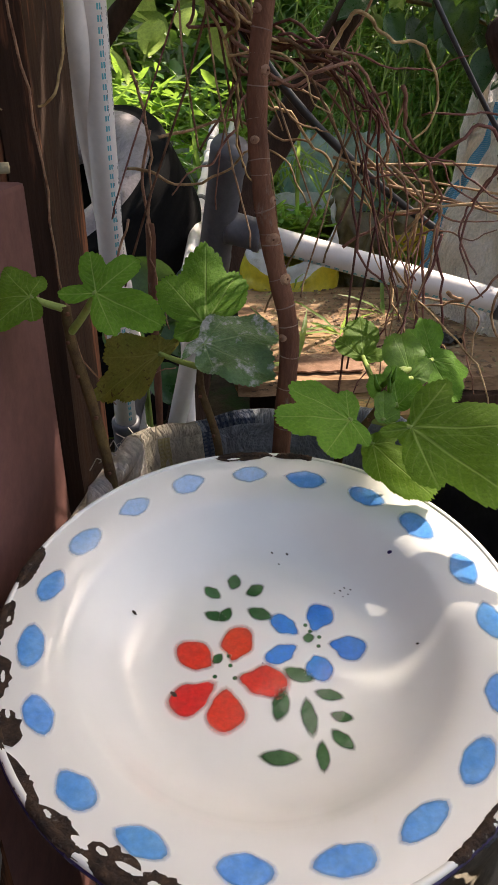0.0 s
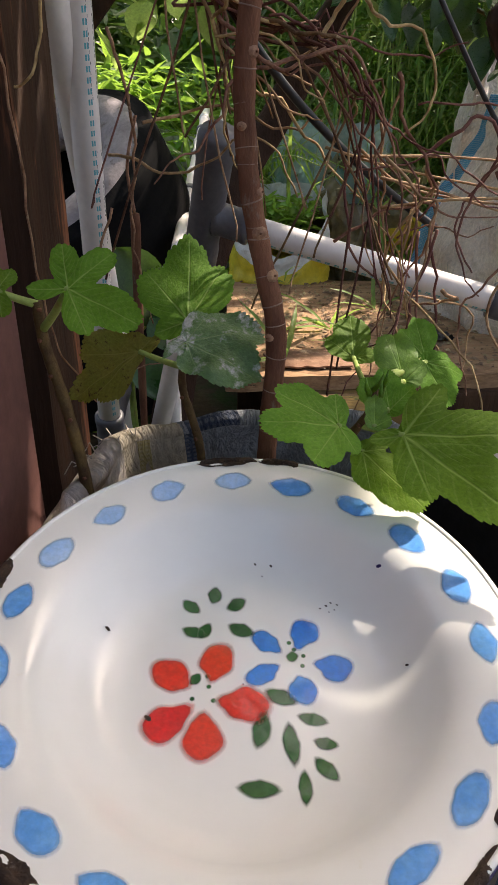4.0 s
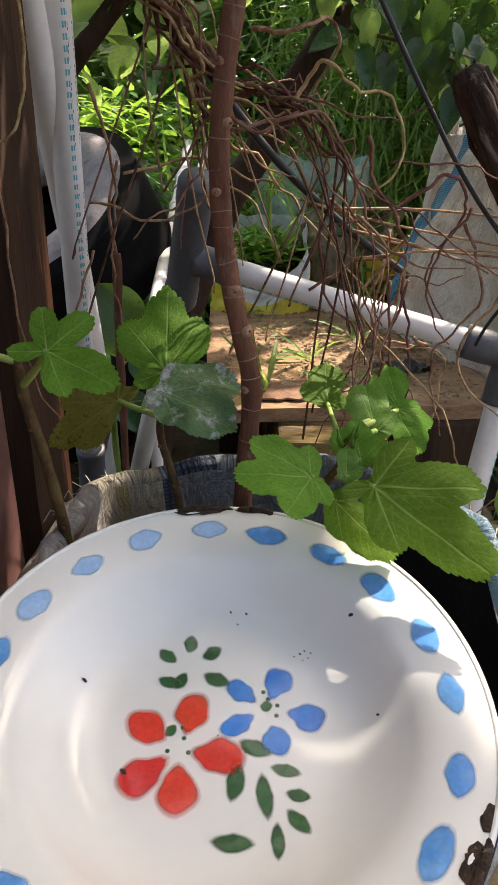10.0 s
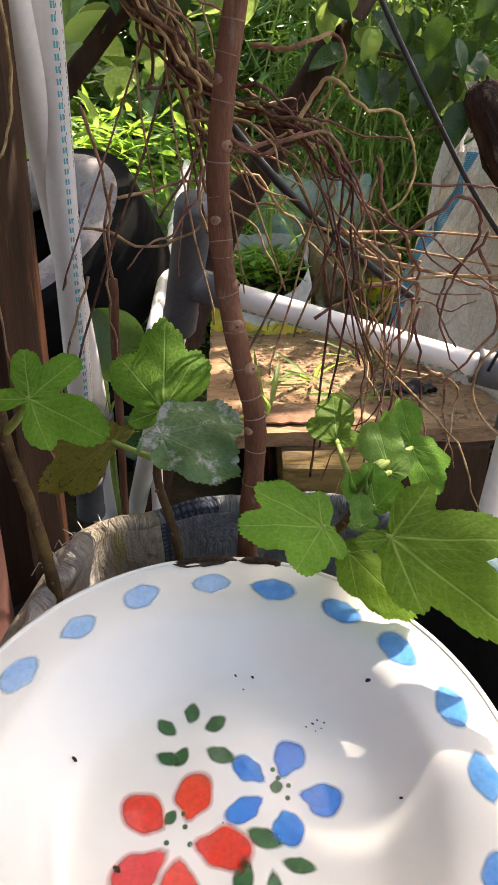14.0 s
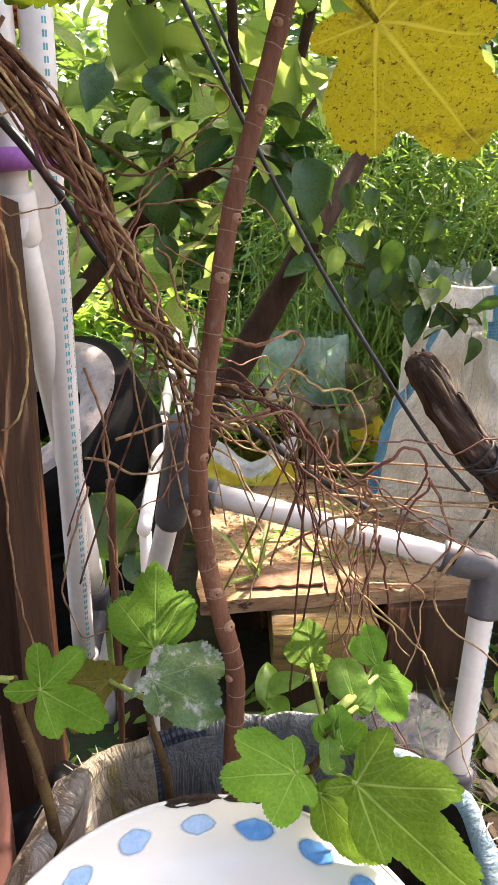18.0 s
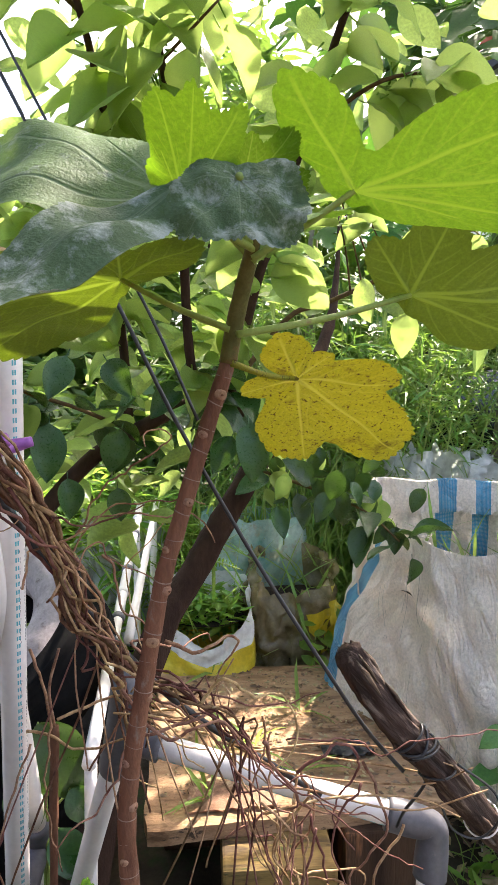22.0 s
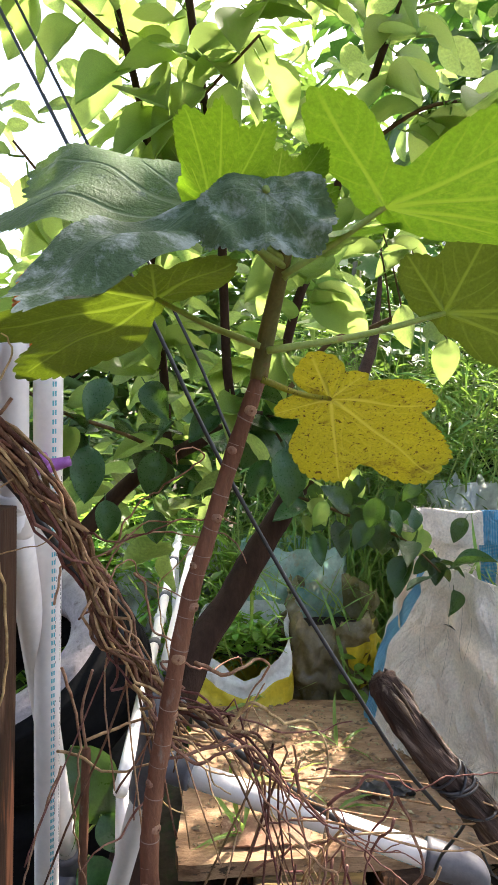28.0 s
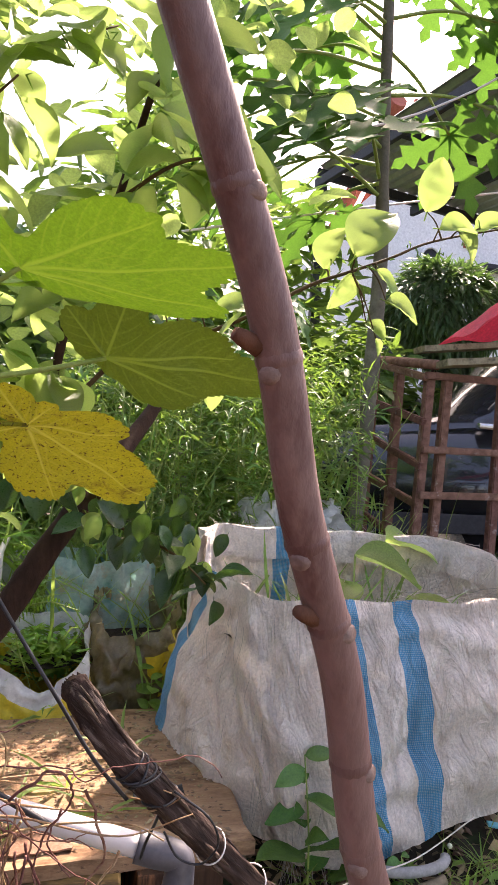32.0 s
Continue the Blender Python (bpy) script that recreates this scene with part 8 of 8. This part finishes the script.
link("wire", *tube(spline(((0.60, 1.14, 0.16), (0.575, 1.12, 0.15), (0.585, 1.05, 0.10), (0.62, 1.0, 0.07), (0.68, 0.95, 0.09)), 6), 0.0020, 6), STONE, cu)
cu = thing("pale_wire", (1.0, 1.32, 0.2), "thin pale wire across the weeds", "wire")
link("wire", *tube(spline(((0.62, 1.08, 0.23), (0.80, 1.18, 0.22), (0.98, 1.26, 0.20), (1.15, 1.30, 0.26)), 6), 0.0016, 6), FIBRE, cu)

# ---- teal bucket ----
tub = thing("teal_bucket", (1.0, 0.655, 0.0), "teal plastic bucket standing in the grass", "bucket")
TB = Vector((1.0, 0.655, 0.0))
link("wall", *revolve([(0.001, 0.010), (0.13, 0.010), (0.137, 0.022), (0.172, 0.155), (0.176, 0.160), (0.186, 0.162), (0.190, 0.157), (0.186, 0.149), (0.178, 0.147), (0.142, 0.016), (0.136, 0.0), (0.001, 0.0)], 72, TB), TEAL, tub)
link("rim_bead", *tube([TB + Vector((0.184 * math.cos(a), 0.184 * math.sin(a), 0.160)) for a in np.linspace(0, 2 * math.pi, 73)], 0.0045, 8, False), TEAL, tub)

# ---- rusty cage ----
cage = thing("rusty_cage", (1.4, 2.2, 0.1), "rusty welded steel cage with weathered planks on top", "cage")
C0, C1, C2 = Vector((1.745, 2.79, 0)), Vector((1.70, 3.30, 0)), Vector((3.55, 2.97, 0))
for p, top, lean in ((C0, 1.50, 0.03), (C1, 1.60, 0.02), (C0.lerp(C2, 0.055), 1.50, 0.03), (C0.lerp(C2, 0.24), 1.49, 0.02), (C0.lerp(C2, 0.55), 1.49, 0.0), (C2, 1.50, 0.0), (C0.lerp(C1, 0.5), 1.54, 0.02), (C2 + Vector((0.15, 0.5, 0)), 1.55, 0)):
    part("post", beam((p.x - lean, p.y, lie(p.x, p.y) - 0.02), (p.x + lean, p.y, top), 0.044, 0.044, 0.005, up=(0, 1, 0)), RUST, cage)
for z, zz in ((0.66, 0.76), (0.872, 0.975), (1.06, 1.186), (1.27, 1.381), (1.48, 1.59)):
    part("rail", beam((C0.x, C0.y - 0.026, z), (C1.x, C1.y, zz + 0.02), 0.034, 0.034, 0.005), RUST, cage)
for z in (0.55, 0.925, 1.14, 1.49):
    part("rail", beam((C0.x - 0.01, C0.y - 0.030, z), (C2.x, C2.y - 0.030, z + 0.03), 0.030, 0.034, 0.005), RUST, cage)
part("top_plank", beam((1.79, 2.73, 1.545), (3.9, 2.70, 1.80), 0.15, 0.03, rag=0.005), OLDWOOD, cage)
part("top_plank", beam((1.86, 3.08, 1.665), (3.9, 3.04, 1.95), 0.13, 0.03, rag=0.005), OLDWOOD, cage)
link("top_pipe", *tube([(1.70, 3.29, 1.625), (1.80, 2.77, 1.545)], 0.024, 12), RUST, cage)
sheetv = thing("leaning_sheet", (1.6, 2.45, 0.5), "grey plastic sheet slumped under the cage", "plastic sheet")
part("sheet", box((-0.26, -0.22, 0.0), (0.30, 0.22, 0.008), 0.002, Matrix.Translation((1.62, 2.42, 0.56)) @ Matrix.Rotation(radians(24), 4, "Y") @ Matrix.Rotation(radians(18), 4, "X")), SHEET, sheetv)

# ---- parked car behind the cage ----
car = thing("parked_car", (3.2, 4.0, 0.1), "dark grey parked car seen through the cage", "car")
prof = [(0.0, 0.45), (0.02, 0.85), (0.35, 1.02), (1.05, 1.10), (1.55, 1.60), (2.1, 1.70), (3.2, 1.68), (3.9, 1.45), (4.2, 1.05), (4.25, 0.5)]
bm = bmesh.new()
va = [[bm.verts.new((1.55 + x, y, z + 0.10)) for x, z in prof] for y in (3.25, 4.85)]
bm.faces.new(va[0]), bm.faces.new(list(reversed(va[1])))
for i in range(len(prof)):
    k = (i + 1) % len(prof)
    bm.faces.new((va[0][i], va[1][i], va[1][k], va[0][k]))
bmesh.ops.recalc_face_normals(bm, faces=bm.faces[:])
bmesh.ops.bevel(bm, geom=bm.edges[:], offset=0.06, segments=3, affect="EDGES")
part("body", bm, CARPAINT, car, smooth=True)
for x0, x1 in ((2.95, 3.65), (3.72, 4.5)):
    bm = bmesh.new()
    q = [bm.verts.new(p) for p in ((x0 + 0.0 if x0 > 3 else x0 - 0.15, 3.236, 1.28), (x1, 3.236, 1.28), (x1 - 0.05, 3.236, 1.66), (x0 + 0.22, 3.236, 1.66))]
    bm.faces.new(q)
    ex = bmesh.ops.extrude_face_region(bm, geom=bm.faces[:])
    for v in [e for e in ex["geom"] if isinstance(e, bmesh.types.BMVert)]:
        v.co.y += 0.02
    bmesh.ops.recalc_face_normals(bm, faces=bm.faces[:])
    part("side_window", bm, CARGLASS, car, "dark side window")
part("windscreen", beam((2.66, 3.34, 1.26), (3.02, 3.34, 1.66), 0.02, 0.012, 0.002), CARGLASS, car)
part("door_handle", box((2.52, 3.20, 1.14), (2.66, 3.245, 1.175), 0.012), CHROME, car, "bright door handle")
bm = bmesh.new()
bmesh.ops.create_icosphere(bm, subdivisions=3, radius=1, matrix=Matrix.Translation((2.86, 3.14, 1.34)) @ Matrix.Diagonal((0.10, 0.05, 0.065, 1)))
part("wing_mirror", bm, CARPAINT, car, smooth=True)
part("sill_trim", box((1.8, 3.225, 0.55), (5.4, 3.248, 0.66), 0.008), STEEL, car)
for x in (2.35, 4.95):
    w = link("wheel", *revolve([(0.18, -0.09), (0.30, -0.10), (0.33, -0.07), (0.33, 0.07), (0.30, 0.10), (0.18, 0.09)], 48, m=Matrix.Translation((x, 3.36, 0.43)) @ Matrix.Rotation(radians(90), 4, "X")), RUBBER, car)
    link("rim", *revolve([(0.19, 0.09), (0.12, 0.07), (0.05, 0.085), (0.001, 0.09)], 32, m=Matrix.Translation((x, 3.36, 0.43)) @ Matrix.Rotation(radians(90), 4, "X")), CHROME, w)

car.matrix_basis = Matrix.Translation((0.22, -0.1, 1.06)) @ Matrix.Scale(1.25, 4) @ Matrix.Translation((-0.42, 0.1, -0.92)) @ car.matrix_basis

# ---- red cloth over the car ----
red = thing("red_cloth", (3.0, 2.9, 1.8), "bright red cloth draped over the planks", "cloth")
bm = bmesh.new()
bmesh.ops.create_grid(bm, x_segments=30, y_segments=16, size=0.5)
for v in bm.verts:
    x, y = v.co.x + 0.5, v.co.y
    v.co = Vector((2.00 + 1.3 * x, 2.95 + 0.5 * y, 1.80 + 0.50 * x ** 1.2 - 0.16 * (y - 0.1) + 0.05 * math.sin(9 * x + 4 * y) + 0.03 * noise.noise((x * 5, y * 5, 1)) - (0.10 if x < 0.15 else 0) * (0.15 - x) * 6))
part("cloth", bm, REDCLOTH, red, smooth=True)
for x in (2.6, 3.2):
    part("pole", beam((x, 2.98, 0.2), (x, 2.98, 1.80 + 0.5 * ((x - 2.0) / 1.3) ** 1.2), 0.03, 0.03, 0.003, up=(0, 1, 0)), STEEL, red)

# ---- house and shelter ----
house = thing("white_house", (6, 9.5, 0), "white rendered house behind the car", "house")
part("wall", box((4.25, 9.2, 0.0), (13, 9.5, 5.2), 0.02), WALLW, house)
part("side_wall", box((4.25, 9.5, 0.0), (4.55, 14, 5.2), 0.02), WALLW, house)
part("ledge", box((5.9, 9.0, 4.12), (13, 9.2, 4.20), 0.01), STEEL, house)
vent = link("round_vent", *tube([(5.10, 9.20, 4.205), (5.10, 9.13, 4.205)], 0.15, 28), STEEL, house)
link("vent_ring", *tube([(5.10 + 0.15 * math.cos(a), 9.12, 4.205 + 0.15 * math.sin(a)) for a in np.linspace(0, 6.284, 29)], 0.022, 8, False), WALLW, vent)
part("notice", box((5.68, 9.17, 4.45), (5.86, 9.195, 4.61), 0.003), TILE, house)
part("doorway", box((4.4, 9.14, 0.2), (4.75, 9.195, 3.2), 0.01), STEEL, house)
bm = bmesh.new()
for k in range(26):
    x = 4.3 + k * 0.36
    bmesh.ops.create_cone(bm, cap_ends=True, segments=8, radius1=0.13, radius2=0.13, depth=3.0, matrix=Matrix.Translation((x, 10.2, 5.7)) @ Matrix.Rotation(radians(65), 4, "X"))
part("roof_tiles", bm, TILE, house, "red tiled roof")

shelter = thing("sheet_roof", (4.5, 4.0, 0), "corrugated metal roof on a dark steel frame", "roof")
FL, NL, FR, NEAR_R = Vector((2.18, 6.0, 3.86)), Vector((2.92, 2.9, 3.90)), Vector((5.6, 6.0, 3.45)), Vector((6.4, 2.9, 3.48))
bm = bmesh.new()
rows_ = []
STEPS = 120
for i in range(STEPS + 1):
    u = i / STEPS
    lift = Vector((0, 0, 0.016 * (1 if (i % 4) in (1, 2) else -1)))
    rows_.append([bm.verts.new(NL.lerp(NEAR_R, u) + lift), bm.verts.new(FL.lerp(FR, u) + lift)])
for a, b in zip(rows_[:-1], rows_[1:]):
    bm.faces.new((a[0], a[1], b[1], b[0]))
part("sheeting", bm, SHEET, shelter, "corrugated grey sheets")
for w in (0.01, 0.33, 0.66, 0.99):
    o = Vector((0, 0, -0.07))
    part("purlin", beam(NL.lerp(FL, w) + o, NEAR_R.lerp(FR, w) + o, 0.05, 0.09, 0.004), STEEL, shelter)
for u in (0.005, 0.30, 0.62, 0.97):
    o = Vector((0, 0, -0.165))
    part("rafter", beam(NL.lerp(NEAR_R, u) + o, FL.lerp(FR, u) + o, 0.05, 0.09, 0.004), STEEL, shelter)
for u, w in ((0.01, 0.98), (0.97, 0.98), (0.97, 0.02)):
    p = NL.lerp(NEAR_R, u).lerp(FL.lerp(FR, u), w)
    part("pillar", beam((p.x, p.y, 0), (p.x, p.y, p.z - 0.21), 0.09, 0.09, 0.006, up=(0, 1, 0)), STEEL, shelter)
wirev = thing("overhead_wire", (2, 3, 3), "pale wire sagging under the roof", "wire")
link("wire", *tube(spline(((0.9, 2.6, 2.35), (1.7, 2.75, 2.75), (2.3, 2.8, 3.2), (3.2, 2.9, 4.2)), 8), 0.006, 6), PVC, wirev)
link("wire", *tube(spline(((0.6, 3.2, 2.15), (1.6, 3.2, 2.42), (2.8, 3.3, 2.75)), 8), 0.006, 6), PVC, wirev)

# ---- papaya tree ----
pap = thing("papaya_tree", (1.42, 2.85, 0.15), "papaya tree with large divided leaves", "papaya tree")
link("trunk", *tube(spline(((1.40, 2.85, 0.1), (1.47, 2.85, 1.0), (1.50, 2.82, 1.9), (1.47, 2.80, 2.6), (1.44, 2.78, 3.6)), 7), [0.050, 0.040, 0.030, 0.024], 12, True, 0.03, g), PAPTRUNK, pap)


def papaya_leaf(parent, base, tip, normal, seed, stalk):
    """A deeply fingered leaf."""
    m, s = leaf_frame(base, tip, normal)
    g = np.random.default_rng(seed)
    verts, faces = [], []
    for k, deg in enumerate((0, 42, -42, 84, -84, 126, -126)):
        ln = (1.0, 0.95, 0.95, 0.8, 0.8, 0.6, 0.6)[k]
        d = Vector((math.sin(radians(deg)), math.cos(radians(deg)), 0))
        e = Vector((d.y, -d.x, 0))
        prof = ((0, 0.03), (0.25, 0.10), (0.42, 0.09), (0.5, 0.26), (0.58, 0.10), (0.7, 0.22), (0.78, 0.06), (0.88, 0.10), (1.0, 0.0))
        o = len(verts)
        for u, w in prof:
            z = -0.22 * (u * ln) ** 2 + 0.03 * math.sin(u * 9 + seed)
            for sd in (-1, 0, 1):
                fwd = 0.05 if sd and w > 0.2 else 0
                p = d * (u + fwd) * ln + e * sd * w * ln + Vector((0, 0, z + (0.03 if sd else 0)))
                verts.append(m @ (p * s))
        for i in range(len(prof) - 1):
            for j in range(2):
                faces.append((o + i * 3 + j, o + i * 3 + j + 1, o + (i + 1) * 3 + j + 1, o + (i + 1) * 3 + j))
    link("leaf", verts, faces, PAPAYA, parent)
    a, b = Vector(stalk), Vector(base)
    link("petiole", *tube(spline((a, (a + b) / 2 + Vector((0, 0, 0.05)), b), 5), [0.010, 0.006], 7), SHOOT, parent)


g = np.random.default_rng(91)
for k in range(56):
    a = k * 2.4
    h = 2.2 + 1.55 * (k / 56)
    st = Vector((1.455, 2.79, h))
    rr = g.uniform(0.45, 0.85)
    base = st + Vector((math.cos(a) * rr, math.sin(a) * rr * 0.8, g.uniform(-0.25, 0.30)))
    dirn = Vector((math.cos(a), math.sin(a), g.uniform(-0.9, -0.2))).normalized()
    if base.x > 1.5 and base.z < 2.75:
        continue
    tip, up = base + dirn * g.uniform(0.32, 0.46), (g.normal(0, 0.2), g.normal(-0.3, 0.2), 1)
    mid = (base + tip) / 2
    if mid.y < 2.6 and mid.x > 1.2 or mid.y > 3.18 and mid.x > 1.4 or (mid - Vector((1.0, 3.13, 2.41))).length < 0.16:
        continue
    fx, fy = mid.x - SUN_TO.x / SUN_TO.z * (mid.z - 0.5), mid.y - SUN_TO.y / SUN_TO.z * (mid.z - 0.5)
    if abs(fx - 0.22) < 0.26 and abs(fy - 0.47) < 0.36:
        continue
    papaya_leaf(pap, base, tip, up, 200 + k, st)
pap2 = thing("papaya_tree", (0.75, 3.6, 0.15), "younger papaya tree in the hedge", "papaya tree")
link("trunk", *tube(spline(((0.75, 3.6, 0.1), (0.72, 3.6, 1.2), (0.74, 3.6, 2.0)), 7), [0.05, 0.035, 0.025], 10), PAPTRUNK, pap2)
for k in range(16):
    a = k * 2.4 + 1
    st = Vector((0.74, 3.6, 1.45 + 0.6 * k / 16))
    rr = g.uniform(0.25, 0.55)
    base = st + Vector((math.cos(a) * rr, math.sin(a) * rr, g.uniform(-0.1, 0.2)))
    dirn = Vector((math.cos(a), math.sin(a), g.uniform(-0.9, -0.2))).normalized()
    papaya_leaf(pap2, base, base + dirn * g.uniform(0.25, 0.36), (g.normal(0, 0.2), g.normal(-0.4, 0.2), 1), 300 + k, st)
bush = thing("mango_bush", (3.75, 6.3, 0.1), "rounded dark bush in front of the white house", "bush")
link("trunk", *tube([(3.75, 6.3, 0.0), (3.75, 6.3, 2.5)], 0.06, 8), TRUNK, bush)
cnt = 5200
dirs = g.normal(0, 1, (cnt, 3))
dirs /= np.linalg.norm(dirs, axis=1)[:, None]
rr = g.uniform(0.6, 1.0, cnt) ** 0.5
pos = np.array((3.75, 6.3, 2.68)) + dirs * rr[:, None] * np.array((0.62, 0.55, 0.50)) * (1 + 0.12 * np.sin(dirs[:, :1] * 7 + dirs[:, 2:] * 5))
hd = dirs + np.array((0, 0, -0.7)) + g.normal(0, 0.4, (cnt, 3))
tagged(link("crown", *blades(g, pos, hd, g.uniform(0.10, 0.19, cnt), g.uniform(0.025, 0.04, cnt), g.uniform(0.2, 0.9, cnt)), surface("bush_leaf", (0.06, 0.115, 0.05), (0.11, 0.18, 0.085), scale=2, rough=0.5, bump=0, fine=40, vary=0.4, through=(0.15, 0.3, 0.06), amount=0.25, island=True), bush), kind="stuff")

# ---- thin sheet on the board, round buds in the grass ----
sheet = thing("plywood_scrap", (0.13, 1.39, 0.252), "thin reddish brown sheet scrap lying on the dusty board", "wood scrap")
bm = bmesh.new()
bmesh.ops.create_grid(bm, x_segments=24, y_segments=16, size=0.5)
for v in bm.verts:
    u, w = v.co.x + 0.5, v.co.y + 0.5
    x = 0.050 + 0.185 * u + 0.006 * noise.noise((w * 6, u * 2, 3)) + 0.010 * w
    y = 1.290 + 0.105 * w + 0.010 * u + (0.006 * noise.noise((u * 9, 1, 2)) if w < 0.05 or w > 0.95 else 0)
    v.co = Vector((x, y, 0.2575 + 0.004 * noise.noise((u * 2.2, w * 2.2, 5)) ** 2 + 0.006 * max(0, u - 0.8)))
ex = bmesh.ops.extrude_face_region(bm, geom=bm.faces[:])
for v in [e for e in ex["geom"] if isinstance(e, bmesh.types.BMVert)]:
    v.co.z -= 0.0035
bmesh.ops.recalc_face_normals(bm, faces=bm.faces[:])
part("sheet", bm, surface("stained_sheet", (0.17, 0.085, 0.05), (0.31, 0.18, 0.12), scale=30, rough=0.8, bump=0.5, fine=160, vary=0, dirt=(0.42, 0.30, 0.20), dirt_scale=20, dirt_at=0.56), sheet)
BUD = surface("round_bud", (0.60, 0.62, 0.42), (0.76, 0.76, 0.60), scale=300, rough=0.7, bump=0.6, fine=900, vary=0.1)
g = np.random.default_rng(77)
for x, y in ((1.114, 1.342), (0.903, 0.927), (1.013, 0.938), (1.165, 1.101), (1.174, 1.033), (0.99, 1.16)):
    low = lie(x, y)
    b = thing("round_bud_weed", (x, y, low), "thin grass stalk with a round whitish bud", "weed", "budding weeds in the grass")
    foot = np.array((x + g.normal(0, 0.03), y + 0.02, low - 0.004))
    top = np.array((x, y, 0.17))
    link("stalk", *tube(spline((foot, (foot + top) / 2 + (g.normal(0, 0.012), 0, 0.01), top), 6), 0.0012, 5), SHOOT, b)
    bm = bmesh.new()
    bmesh.ops.create_icosphere(bm, subdivisions=3, radius=0.0062, matrix=Matrix.Translation(top))
    for v in bm.verts:
        v.co += noise.noise_vector(v.co * 420) * 0.0011
    part("bud", bm, BUD, b, smooth=True)
